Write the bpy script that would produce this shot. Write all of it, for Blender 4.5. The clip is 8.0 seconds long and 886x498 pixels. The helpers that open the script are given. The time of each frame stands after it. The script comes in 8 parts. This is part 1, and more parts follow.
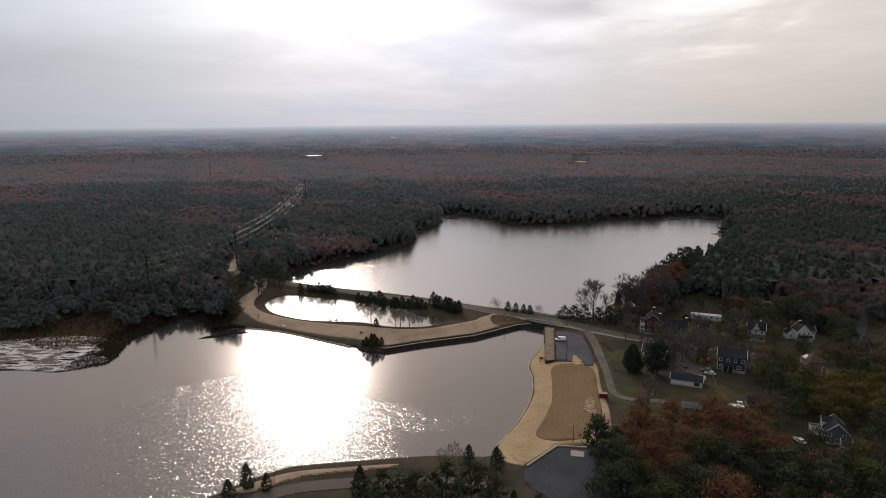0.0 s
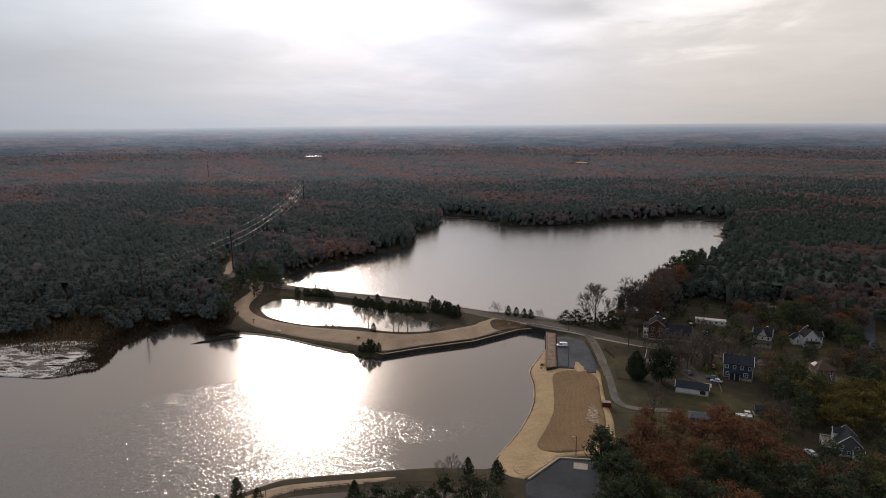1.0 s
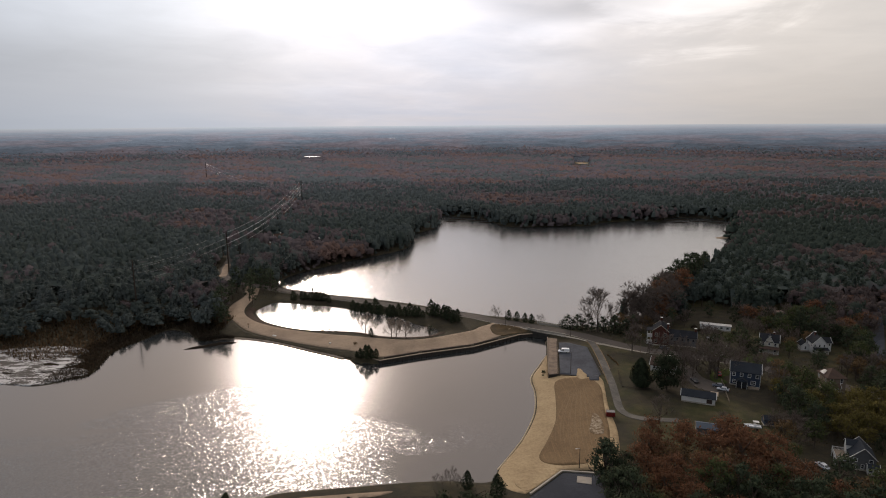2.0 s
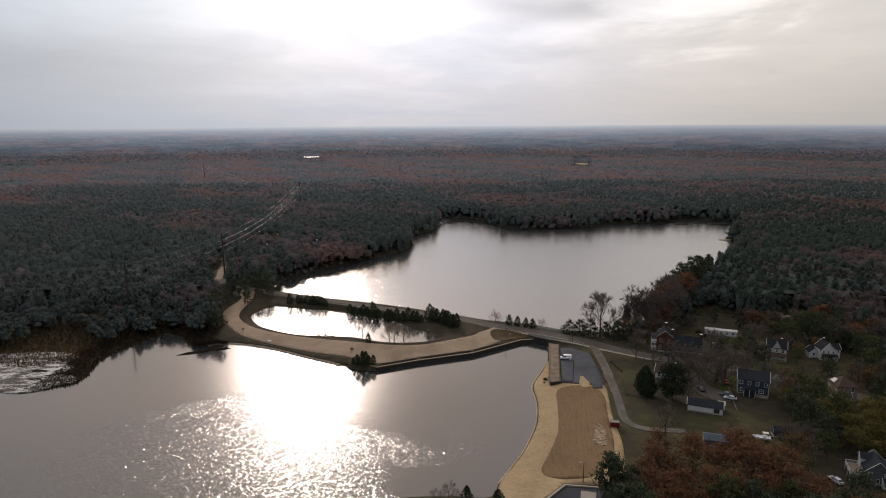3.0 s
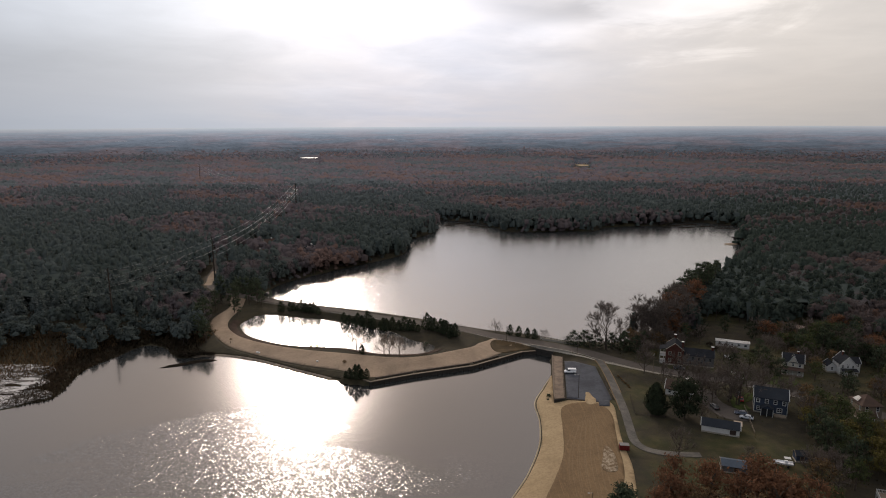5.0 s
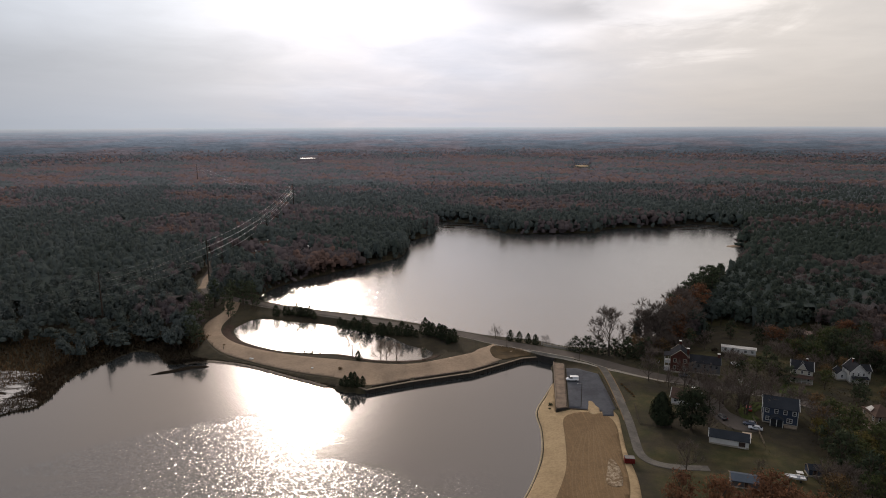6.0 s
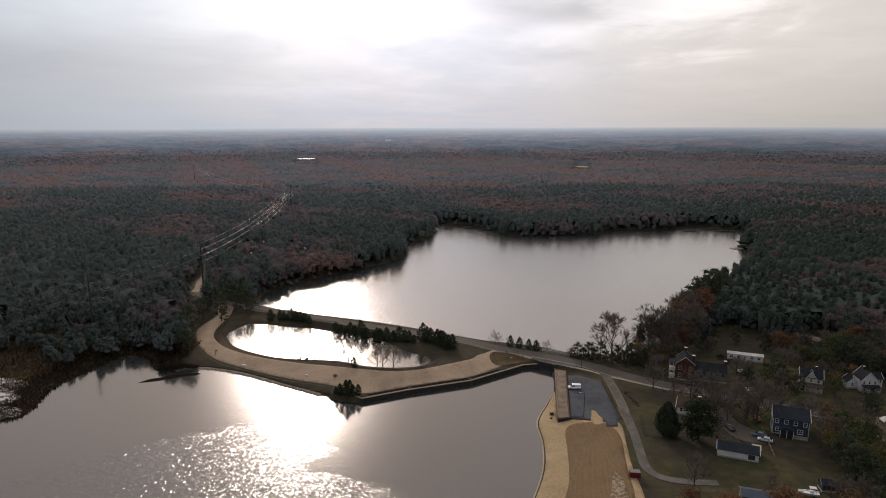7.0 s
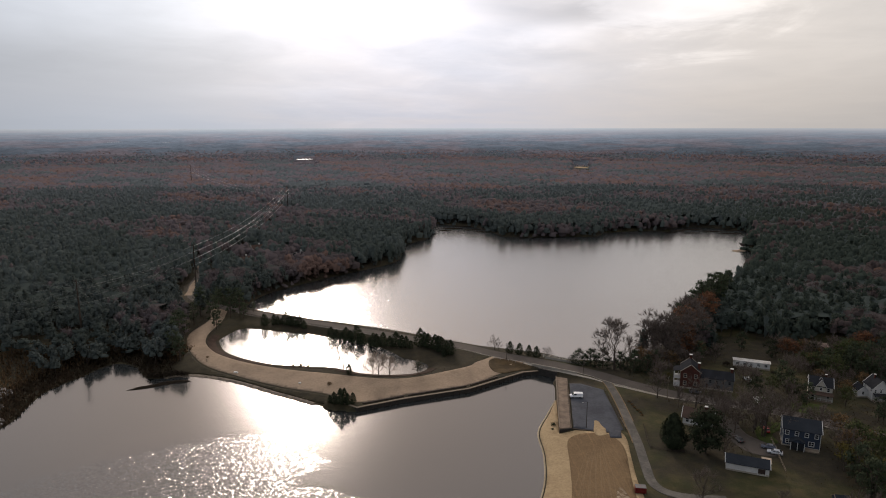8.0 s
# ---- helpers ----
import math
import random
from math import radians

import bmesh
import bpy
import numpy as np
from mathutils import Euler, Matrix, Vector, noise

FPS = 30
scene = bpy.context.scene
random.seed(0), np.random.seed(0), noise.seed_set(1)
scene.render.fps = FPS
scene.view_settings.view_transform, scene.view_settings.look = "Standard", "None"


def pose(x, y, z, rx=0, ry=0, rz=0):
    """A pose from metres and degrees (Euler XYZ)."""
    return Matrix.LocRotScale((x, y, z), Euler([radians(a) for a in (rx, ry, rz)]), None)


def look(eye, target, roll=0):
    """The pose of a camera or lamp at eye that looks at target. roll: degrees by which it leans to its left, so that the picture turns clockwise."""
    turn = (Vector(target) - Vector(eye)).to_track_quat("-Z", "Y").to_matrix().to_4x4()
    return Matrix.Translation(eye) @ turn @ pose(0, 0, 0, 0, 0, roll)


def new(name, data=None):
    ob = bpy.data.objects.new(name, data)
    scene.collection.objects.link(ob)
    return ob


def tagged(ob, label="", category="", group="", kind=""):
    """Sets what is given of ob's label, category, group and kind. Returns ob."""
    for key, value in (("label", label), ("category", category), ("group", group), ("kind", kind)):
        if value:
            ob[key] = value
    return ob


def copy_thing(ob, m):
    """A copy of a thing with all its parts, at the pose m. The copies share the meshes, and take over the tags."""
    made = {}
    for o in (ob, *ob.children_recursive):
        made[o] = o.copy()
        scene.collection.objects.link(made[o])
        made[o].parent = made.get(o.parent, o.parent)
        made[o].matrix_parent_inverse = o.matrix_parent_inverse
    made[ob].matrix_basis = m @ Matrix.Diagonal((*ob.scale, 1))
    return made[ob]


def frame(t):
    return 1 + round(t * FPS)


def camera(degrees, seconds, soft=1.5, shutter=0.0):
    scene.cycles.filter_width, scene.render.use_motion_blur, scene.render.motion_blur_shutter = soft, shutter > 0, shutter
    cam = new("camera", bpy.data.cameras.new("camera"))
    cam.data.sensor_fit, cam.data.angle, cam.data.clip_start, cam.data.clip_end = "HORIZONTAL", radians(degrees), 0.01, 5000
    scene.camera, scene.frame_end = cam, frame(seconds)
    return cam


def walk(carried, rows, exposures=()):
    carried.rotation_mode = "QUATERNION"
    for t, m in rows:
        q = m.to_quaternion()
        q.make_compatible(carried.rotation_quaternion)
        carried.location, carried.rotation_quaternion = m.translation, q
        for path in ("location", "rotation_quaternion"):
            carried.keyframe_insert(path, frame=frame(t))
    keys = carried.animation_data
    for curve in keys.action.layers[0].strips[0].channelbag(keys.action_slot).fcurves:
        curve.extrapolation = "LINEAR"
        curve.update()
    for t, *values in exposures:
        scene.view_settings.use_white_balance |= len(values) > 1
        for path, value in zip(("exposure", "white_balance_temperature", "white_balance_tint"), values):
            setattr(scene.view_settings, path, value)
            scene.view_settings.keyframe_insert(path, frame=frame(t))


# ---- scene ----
# The drone glides forward at about 7.5 m/s, a little over 100 m above the lower lake.
cam = camera(69.98, 8.0, soft=1.0)
ROWS = [
    (0.0, 0.00, 0.00, 105.00, 0.000, -11.361, -0.451),
    (0.5, 0.21, 3.51, 105.02, -0.014, -11.341, -0.429),
    (1.0, 0.41, 7.07, 105.04, -0.027, -11.323, -0.407),
    (1.5, 0.59, 10.66, 105.06, -0.041, -11.305, -0.385),
    (3.0, 1.09, 21.68, 105.08, -0.084, -11.256, -0.315),
    (3.5, 1.25, 25.43, 105.07, -0.101, -11.239, -0.291),
    (4.0, 1.42, 29.21, 105.06, -0.120, -11.223, -0.267),
    (4.5, 1.59, 33.02, 105.03, -0.141, -11.206, -0.242),
    (6.0, 2.15, 44.66, 104.89, -0.225, -11.150, -0.168),
    (6.5, 2.36, 48.60, 104.82, -0.261, -11.129, -0.143),
    (7.0, 2.59, 52.56, 104.73, -0.301, -11.107, -0.118),
    (7.5, 2.85, 56.56, 104.63, -0.347, -11.083, -0.093),
    (8.0, 3.13, 60.58, 104.51, -0.398, -11.057, -0.068),
]
walk(cam, [(t, pose(x, y, z, 90 + pitch, 0, yaw) @ pose(0, 0, 0, 0, 0, roll)) for t, x, y, z, yaw, pitch, roll in ROWS])

# ---- world and sun ----
SUN_AZ, SUN_EL = -13.0, 21.3          # degrees: from straight ahead (+y) to the right, and above the horizon
SUN_DIR = Vector((math.sin(radians(SUN_AZ)) * math.cos(radians(SUN_EL)),
                  math.cos(radians(SUN_AZ)) * math.cos(radians(SUN_EL)), math.sin(radians(SUN_EL))))


class Nodes:
    """A short way to write node trees: n.add(type, inputs..., out=name) gives the output socket."""

    def __init__(self, tree):
        self.tree = tree
        tree.nodes.clear()

    def add(self, kind, out=0, props=None, **values):
        node = self.tree.nodes.new("ShaderNode" + kind)
        for key, value in (props or {}).items():
            if key == "operation":
                node.operation = value
            elif key == "use_clamp":
                node.use_clamp = value
            elif key == "data_type":
                node.data_type = value
            elif key == "blend_type":
                node.blend_type = value
            elif key == "interpolation_type":
                node.interpolation_type = value
            elif key == "attribute_name":
                node.attribute_name = value
            elif key == "sky_type":
                node.sky_type = value
            elif key == "sun_disc":
                node.sun_disc = value
            elif key == "sun_elevation":
                node.sun_elevation = value
            elif key == "sun_rotation":
                node.sun_rotation = value
            elif key == "air_density":
                node.air_density = value
            elif key == "dust_density":
                node.dust_density = value
        for key, value in values.items():
            slot = node.inputs[int(key[1:])] if key[0] == "i" and key[1:].isdigit() else node.inputs[key.replace("_", " ")]
            if isinstance(value, bpy.types.NodeSocket):
                self.tree.links.new(value, slot)
            else:
                slot.default_value = value
        return node.outputs[out] if len(node.outputs) else None

    def math(self, op, a, b=0.0, c=0.0, clamp=False):
        return self.add("Math", props={"operation": op, "use_clamp": clamp}, i0=a, i1=b, i2=c)

    def mix(self, fac, a, b, blend="MIX"):
        return self.add("Mix", out=2, props={"data_type": "RGBA", "blend_type": blend}, i0=fac, i6=a, i7=b)

    def ramp(self, fac, lo, hi, a=0.0, b=1.0, smooth=True):
        return self.add("MapRange", props={"interpolation_type": "SMOOTHSTEP" if smooth else "LINEAR"}, i0=fac, i1=lo, i2=hi, i3=a, i4=b)

    def noise(self, vec, scale, detail=4.0, rough=0.55, distort=0.0):
        return self.add("TexNoise", i0=vec, Scale=scale, Detail=detail, Roughness=rough, Distortion=distort)

    def stretch(self, vec, sx, sy, sz):
        return self.add("VectorMath", props={"operation": "MULTIPLY"}, i0=vec, i1=(sx, sy, sz))


world = bpy.data.worlds.new("overcast_sky")
scene.world = world
world.use_nodes = True
W = Nodes(world.node_tree)
ray = W.add("TexCoord", out=0)
sky = W.add("TexSky", props={"sky_type": "NISHITA", "sun_disc": False, "sun_elevation": radians(SUN_EL), "sun_rotation": radians(SUN_AZ),
                             "air_density": 1.5, "dust_density": 4.0})
nrm = W.add("VectorMath", props={"operation": "NORMALIZE"}, i0=ray)
toward = W.add("VectorMath", out=1, props={"operation": "DOT_PRODUCT"}, i0=nrm, i1=tuple(SUN_DIR))
away = W.math("MULTIPLY", W.math("ARCCOSINE", toward), 57.2958)     # degrees from the sun
sep = W.add("SeparateXYZ", out=2, i0=nrm)
# clouds are laid on a flat layer, so that they crowd together towards the horizon
xs, ys = W.add("SeparateXYZ", out=0, i0=nrm), W.add("SeparateXYZ", out=1, i0=nrm)
flat = W.math("ADD", W.math("MAXIMUM", sep, 0.0), 0.10)
layer = W.add("CombineXYZ", i0=W.math("DIVIDE", xs, flat), i1=W.math("DIVIDE", ys, flat), i2=0.0)
big = W.noise(W.stretch(layer, 0.55, 0.5, 1.0), 0.50, 5.0, 0.52, 0.6)
fine = W.noise(W.stretch(layer, 0.8, 0.75, 1.0), 1.9, 6.0, 0.6, 0.4)
cover = W.math("ADD", W.math("MULTIPLY", big, 0.80), W.math("MULTIPLY", fine, 0.20))
thick = W.ramp(cover, 0.30, 0.70)
az = W.math("MULTIPLY", W.math("ARCTAN2", xs, ys), 57.2958)
el = W.math("MULTIPLY", W.math("ARCSINE", sep), 57.2958)
wisp = W.noise(W.stretch(layer, 0.9, 0.55, 1.0), 1.3, 6.0, 0.58, 0.9)
curl = W.math("ADD", W.math("MULTIPLY", W.math("SUBTRACT", wisp, 0.5), 1.5), W.math("MULTIPLY", W.math("SUBTRACT", fine, 0.5), 0.9))


def reach(a0, e0, ra, re, soft, ragged=1.0):
    """A reach of the cloud cover round a place in the sky (degrees), with a ragged rim."""
    d = W.math("SQRT", W.math("ADD", W.math("POWER", W.math("DIVIDE", W.math("SUBTRACT", az, a0), ra), 2.0), W.math("POWER", W.math("DIVIDE", W.math("SUBTRACT", el, e0), re), 2.0)))
    return W.ramp(W.math("ADD", d, W.math("MULTIPLY", curl, ragged)), 1.0 - soft, 1.0 + soft, 1.0, 0.0)


# the light that comes through the cloud: a wide veil and a bright core round the hidden sun
wide = W.math("POWER", 2.718, W.math("MULTIPLY", W.math("POWER", W.math("DIVIDE", away, 44.0), 2.0), -1.0))
core = W.math("POWER", 2.718, W.math("MULTIPLY", W.math("POWER", W.math("DIVIDE", away, 7.4), 2.0), -1.0))
dome = W.math("MULTIPLY", 0.325, W.math("ADD", 1.0, W.math("MULTIPLY", W.math("MAXIMUM", sep, 0.0), 1.5)))   # an overcast dome brightens upwards
ring_light = W.math("POWER", 2.718, W.math("MULTIPLY", W.math("POWER", W.math("DIVIDE", away, 3.9), 2.0), -1.0))     # the aureole of the veiled sun
veil = W.math("ADD", W.math("ADD", dome, W.math("MULTIPLY", wide, 0.60)), W.math("ADD", W.math("MULTIPLY", core, 0.6), W.math("MULTIPLY", ring_light, 34.0)))
# thinner, brighter reaches of cloud below the sun and to the right of it, and thicker banks between
veil = W.math("ADD", veil, W.math("MULTIPLY", reach(-6.4, 13.0, 13.2, 9.0, 0.62, 0.42), 0.24))
veil = W.math("ADD", veil, W.math("MULTIPLY", reach(20.5, 11.5, 7.0, 4.6, 0.35, 1.1), 0.27))
veil = W.math("ADD", veil, W.math("MULTIPLY", reach(28.0, 8.0, 11.0, 5.0, 0.8, 0.7), 0.04))
veil = W.math("ADD", veil, W.math("MULTIPLY", reach(10.5, 7.5, 3.2, 1.0, 0.7, 0.8), 0.15))
veil = W.math("ADD", veil, W.math("MULTIPLY", reach(8.0, 4.2, 5.5, 1.0, 0.8, 0.6), 0.07))
veil = W.math("ADD", veil, W.math("MULTIPLY", reach(-14.0, 2.9, 6.0, 0.55, 0.9, 0.6), 0.06))
veil = W.math("MULTIPLY", veil, W.math("SUBTRACT", 1.0, W.math("MULTIPLY", reach(10.5, 10.6, 8.0, 2.2, 0.4, 0.8), 0.20)))
veil = W.math("MULTIPLY", veil, W.math("SUBTRACT", 1.0, W.math("MULTIPLY", reach(-12.5, 9.6, 1.6, 0.9, 0.6, 0.8), 0.12)))
veil = W.math("MULTIPLY", veil, W.math("SUBTRACT", 1.0, W.math("MULTIPLY", reach(-31.0, 4.6, 16.0, 2.4, 0.8, 0.5), 0.09)))
veil = W.math("MULTIPLY", veil, W.math("ADD", 1.0, W.math("MULTIPLY", xs, W.ramp(sep, 0.18, 0.40, 0.38, 0.10))))
veil = W.math("MULTIPLY", veil, W.ramp(sep, 0.0, 0.20, 0.90, 1.0))       # the far cloud is seen through haze
lit = W.math("MULTIPLY", veil, W.math("ADD", 0.965, W.math("MULTIPLY", W.math("ADD", W.ramp(thick, 0.0, 1.0, 0.15, -0.15, False), W.math("MULTIPLY", curl, -0.07)), W.ramp(sep, 0.02, 0.15, 0.18, 1.0))))
tint = W.mix(thick, (1.0, 0.97, 1.03, 1), (0.87, 0.95, 1.14, 1))
tint = W.mix(W.ramp(xs, -0.05, -0.45, 0.0, 0.9), tint, (0.87, 0.98, 1.14, 1))
tint = W.mix(W.ramp(xs, 0.0, 0.50, 0.0, 0.8), tint, (1.08, 0.99, 0.90, 1))
tint = W.mix(W.math("MULTIPLY", wide, W.ramp(sep, 0.17, 0.36, 0.12, 1.0)), tint, (1.17, 0.95, 0.84, 1))
cloud = W.add("VectorMath", props={"operation": "SCALE"}, i0=tint, Scale=lit)
blue = W.add("VectorMath", props={"operation": "SCALE"}, i0=sky, Scale=0.06)
W.add("OutputWorld", Surface=W.add("Background", Color=W.mix(0.95, blue, cloud), Strength=1.0))

sun = new("sun", bpy.data.lights.new("sun", "SUN"))
sun.data.energy, sun.data.angle, sun.data.color = 1.1, radians(5), (1.0, 0.86, 0.70)
sun.matrix_world = look((0, 0, 0), tuple(-SUN_DIR))

# ---- materials ----
def material(name):
    m = bpy.data.materials.new(name)
    m.use_nodes = True
    return m, Nodes(m.node_tree)


def rough_paint(name, base, dark, scale=0.6, fine=8.0, roughness=0.85, bump=0.3, bump_size=0.1, amount=0.5, per_object=0.0, spec=0.12, metallic=0.0):
    """A surface with stains at one scale, grain at another, and a fine relief."""
    m, n = material(name)
    at = n.add("NewGeometry", out=0)
    a, b = n.noise(at, scale, 4.0, 0.6), n.noise(at, fine, 3.0, 0.6)
    f = n.math("ADD", n.math("MULTIPLY", n.ramp(a, 0.3, 0.7), amount), n.math("MULTIPLY", n.ramp(b, 0.3, 0.7), 0.45 * amount), clamp=True)
    col = n.mix(f, (*base, 1), (*dark, 1))
    if per_object:
        r = n.add("ObjectInfo", out=5)
        col = n.add("HueSaturation", Value=n.ramp(r, 0, 1, 1 - per_object, 1 + per_object, False), Color=col)
    nb = n.add("Bump", Strength=bump, Distance=bump_size, Height=b)
    n.add("OutputMaterial", Surface=n.add("BsdfPrincipled", Base_Color=col, Roughness=roughness, Normal=nb, Specular_IOR_Level=spec, Metallic=metallic))
    return m


def ground_material():
    m, n = material("forest_floor_and_dry_grass")
    at = n.add("NewGeometry", out=0)
    a, b, c = n.noise(at, 0.035, 5.0, 0.6), n.noise(at, 0.25, 5.0, 0.65), n.noise(at, 3.0, 3.0, 0.6)
    soil = n.mix(n.ramp(b, 0.35, 0.7), (0.023, 0.020, 0.014, 1), (0.040, 0.032, 0.019, 1))
    grass = n.mix(n.ramp(b, 0.35, 0.65), (0.030, 0.033, 0.012, 1), (0.058, 0.047, 0.020, 1))
    mown = n.ramp(n.add("SeparateXYZ", out=0, i0=at), 40.0, 66.0)         # lawns lie on the village side, leaf litter elsewhere
    col = n.mix(n.math("MULTIPLY", n.ramp(a, 0.42, 0.62), n.ramp(mown, 0, 1, 0.25, 1.0, False)), soil, grass)
    col = n.mix(n.math("MULTIPLY", n.ramp(c, 0.4, 0.75), 0.35), col, (0.046, 0.040, 0.024, 1))
    nb = n.add("Bump", Strength=0.6, Distance=0.25, Height=n.math("ADD", b, n.math("MULTIPLY", c, 0.4)))
    n.add("OutputMaterial", Surface=n.add("BsdfPrincipled", Base_Color=col, Roughness=0.95, Normal=nb, Specular_IOR_Level=0.15))
    return m


def sand_material(name, light, dark, streaks=0.0):
    m, n = material(name)
    at = n.add("NewGeometry", out=0)
    a, b = n.noise(at, 0.07, 6.0, 0.65, 0.6), n.noise(at, 1.2, 5.0, 0.65)
    f = n.math("ADD", n.math("MULTIPLY", n.ramp(a, 0.35, 0.7), 0.55), n.math("MULTIPLY", n.ramp(b, 0.35, 0.75), 0.45), clamp=True)
    col = n.mix(f, (*light, 1), (*dark, 1))
    height = b
    if streaks:
        track = n.noise(n.stretch(at, 1.0, 0.06, 1.0), 1.7, 7.0, 0.8, 0.8)
        line = n.ramp(track, 0.48, 0.66)
        col = n.mix(n.math("MULTIPLY", line, streaks), col, tuple(min(1, 2.4 * v) for v in dark) + (1,))
        height = n.math("ADD", b, track)
    nb = n.add("Bump", Strength=0.5, Distance=0.12, Height=height)
    n.add("OutputMaterial", Surface=n.add("BsdfPrincipled", Base_Color=col, Roughness=0.95, Normal=nb, Specular_IOR_Level=0.15))
    return m


def water_material(name, calm, breeze, lee=False, lo=0.46, hi=0.54, ior=1.5, wave=4.8, rough=0.09):
    """Dark lake water: calm sheets between stretches that a breeze ruffles."""
    m, n = material(name)
    at = n.add("NewGeometry", out=0)
    gust = n.noise(n.stretch(at, 0.55, 1.5, 1.0), 0.014, 5.0, 0.55, 0.8)
    east = n.add("SeparateXYZ", out=0, i0=at)
    shelter = 0.0
    if lee:      # the east shore and the dam keep the wind off
        north = n.add("SeparateXYZ", out=1, i0=at)
        shelter = n.math("ADD", n.ramp(east, -70.0, 45.0, 0.16, -0.17, False), n.ramp(n.math("SUBTRACT", north, n.math("MULTIPLY", east, 0.455)), 280.0, 304.0, 0.0, -0.42, False))
        shelter = n.math("ADD", shelter, n.ramp(east, -190.0, -90.0, -0.20, 0.0, False))
    ruffled = n.ramp(n.math("ADD", gust, shelter), lo, hi)
    # wavelets: small facets, most of them nearly level and a few of them steep
    tilt = None
    for size, share in ((wave, 0.62), (0.47 * wave, 0.38)):
        cell = n.add("TexVoronoi", out=1, i0=n.stretch(at, 1.0, 1.15, 0.0), Scale=size)
        u = n.add("VectorMath", props={"operation": "MULTIPLY_ADD"}, i0=cell, i1=(2.0, 2.0, 0.0), i2=(-1.0, -1.0, 0.0))
        cube = n.add("VectorMath", props={"operation": "MULTIPLY"}, i0=n.add("VectorMath", props={"operation": "MULTIPLY"}, i0=u, i1=u), i1=u)
        both = n.add("VectorMath", props={"operation": "ADD"}, i0=n.add("VectorMath", props={"operation": "SCALE"}, i0=u, Scale=0.28 * share), i1=n.add("VectorMath", props={"operation": "SCALE"}, i0=cube, Scale=0.72 * share))
        tilt = both if tilt is None else n.add("VectorMath", props={"operation": "ADD"}, i0=tilt, i1=both)
    slope = n.add("VectorMath", props={"operation": "SCALE"}, i0=tilt, Scale=n.ramp(ruffled, 0, 1, calm, breeze, False))
    facet = n.add("VectorMath", props={"operation": "NORMALIZE"}, i0=n.add("VectorMath", props={"operation": "ADD"}, i0=slope, i1=(0.0, 0.0, 1.0)))
    swell = n.noise(n.stretch(at, 0.6, 1.3, 1.0), 0.16, 4.0, 0.55)
    nb = n.add("Bump", Strength=n.ramp(ruffled, 0, 1, 0.06, 0.12, False), Distance=0.14, Height=swell, Normal=facet)
    glints = n.add("BsdfPrincipled", Base_Color=(0.022, 0.024, 0.024, 1), IOR=ior, Normal=nb, Roughness=n.ramp(ruffled, 0, 1, 0.08, rough, False))
    # the ripples too small to be told apart only spread the light
    level = n.add("Bump", Strength=0.10, Distance=0.14, Height=swell)
    ripple = n.add("BsdfPrincipled", Base_Color=(0.022, 0.024, 0.024, 1), IOR=ior, Normal=level, Roughness=n.ramp(ruffled, 0, 1, 0.15, 2.6 * rough, False))
    n.add("OutputMaterial", Surface=n.add("MixShader", i0=0.5, i1=glints, i2=ripple))
    return m


def leaf_material(name, a, b, through_light=0.25):
    """Foliage whose clumps differ one from another, and tree from tree."""
    m, n = material(name)
    isl = n.add("NewGeometry", out=8)
    own = n.add("ObjectInfo", out=5)
    at = n.add("NewGeometry", out=0)
    col = n.mix(n.math("ADD", n.math("MULTIPLY", isl, 0.6), n.math("MULTIPLY", own, 0.4)), (*a, 1), (*b, 1))
    col = n.add("HueSaturation", Value=n.ramp(n.noise(at, 0.7, 2.0), 0.3, 0.7, 0.75, 1.25), Color=col)
    d = n.add("BsdfPrincipled", Base_Color=col, Roughness=0.9, Specular_IOR_Level=0.02)
    t = n.add("BsdfTranslucent", Color=col)
    n.add("OutputMaterial", Surface=n.add("MixShader", i0=through_light, i1=d, i2=t))
    return m


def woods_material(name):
    """The far woods: each tree's kind is kept in its mesh, 0 for pine green, 1 for bare grey-brown, 2 for rust, with a
    tint that paints in haze.
    """
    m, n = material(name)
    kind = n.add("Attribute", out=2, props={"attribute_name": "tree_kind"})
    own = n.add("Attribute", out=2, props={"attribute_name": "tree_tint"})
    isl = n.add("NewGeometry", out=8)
    # each second colour is the first one paled and greyed by painted haze
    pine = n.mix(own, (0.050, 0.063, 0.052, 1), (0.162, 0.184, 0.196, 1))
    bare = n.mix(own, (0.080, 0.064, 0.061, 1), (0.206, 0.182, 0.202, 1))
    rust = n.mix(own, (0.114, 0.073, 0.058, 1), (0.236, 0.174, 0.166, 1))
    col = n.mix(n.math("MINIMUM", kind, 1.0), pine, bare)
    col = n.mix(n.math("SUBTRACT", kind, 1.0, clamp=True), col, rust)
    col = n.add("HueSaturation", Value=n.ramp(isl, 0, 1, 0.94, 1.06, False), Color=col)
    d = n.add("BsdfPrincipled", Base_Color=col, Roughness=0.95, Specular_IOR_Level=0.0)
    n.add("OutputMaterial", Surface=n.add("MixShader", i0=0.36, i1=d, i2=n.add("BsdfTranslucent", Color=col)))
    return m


MAT_GROUND = ground_material()
MAT_SAND = sand_material("pale_beach_sand", (0.345, 0.258, 0.150), (0.190, 0.132, 0.073))
MAT_RAKED = sand_material("damp_graded_sand", (0.158, 0.104, 0.054), (0.090, 0.058, 0.030), 0.55)
MAT_TRACK = sand_material("packed_sandy_track", (0.285, 0.214, 0.150), (0.150, 0.110, 0.078))
MAT_LOWER = water_material("lake_water_ruffled", 0.012, 0.285, True, 0.46, 0.55, 1.75, 3.6, 0.068)
MAT_UPPER = water_material("lake_water_rippled", 0.01, 0.15, False, 0.22, 0.40, 3.0, 2.4, 0.08)
MAT_POND = water_material("pond_water_still", 0.004, 0.008, ior=1.9)
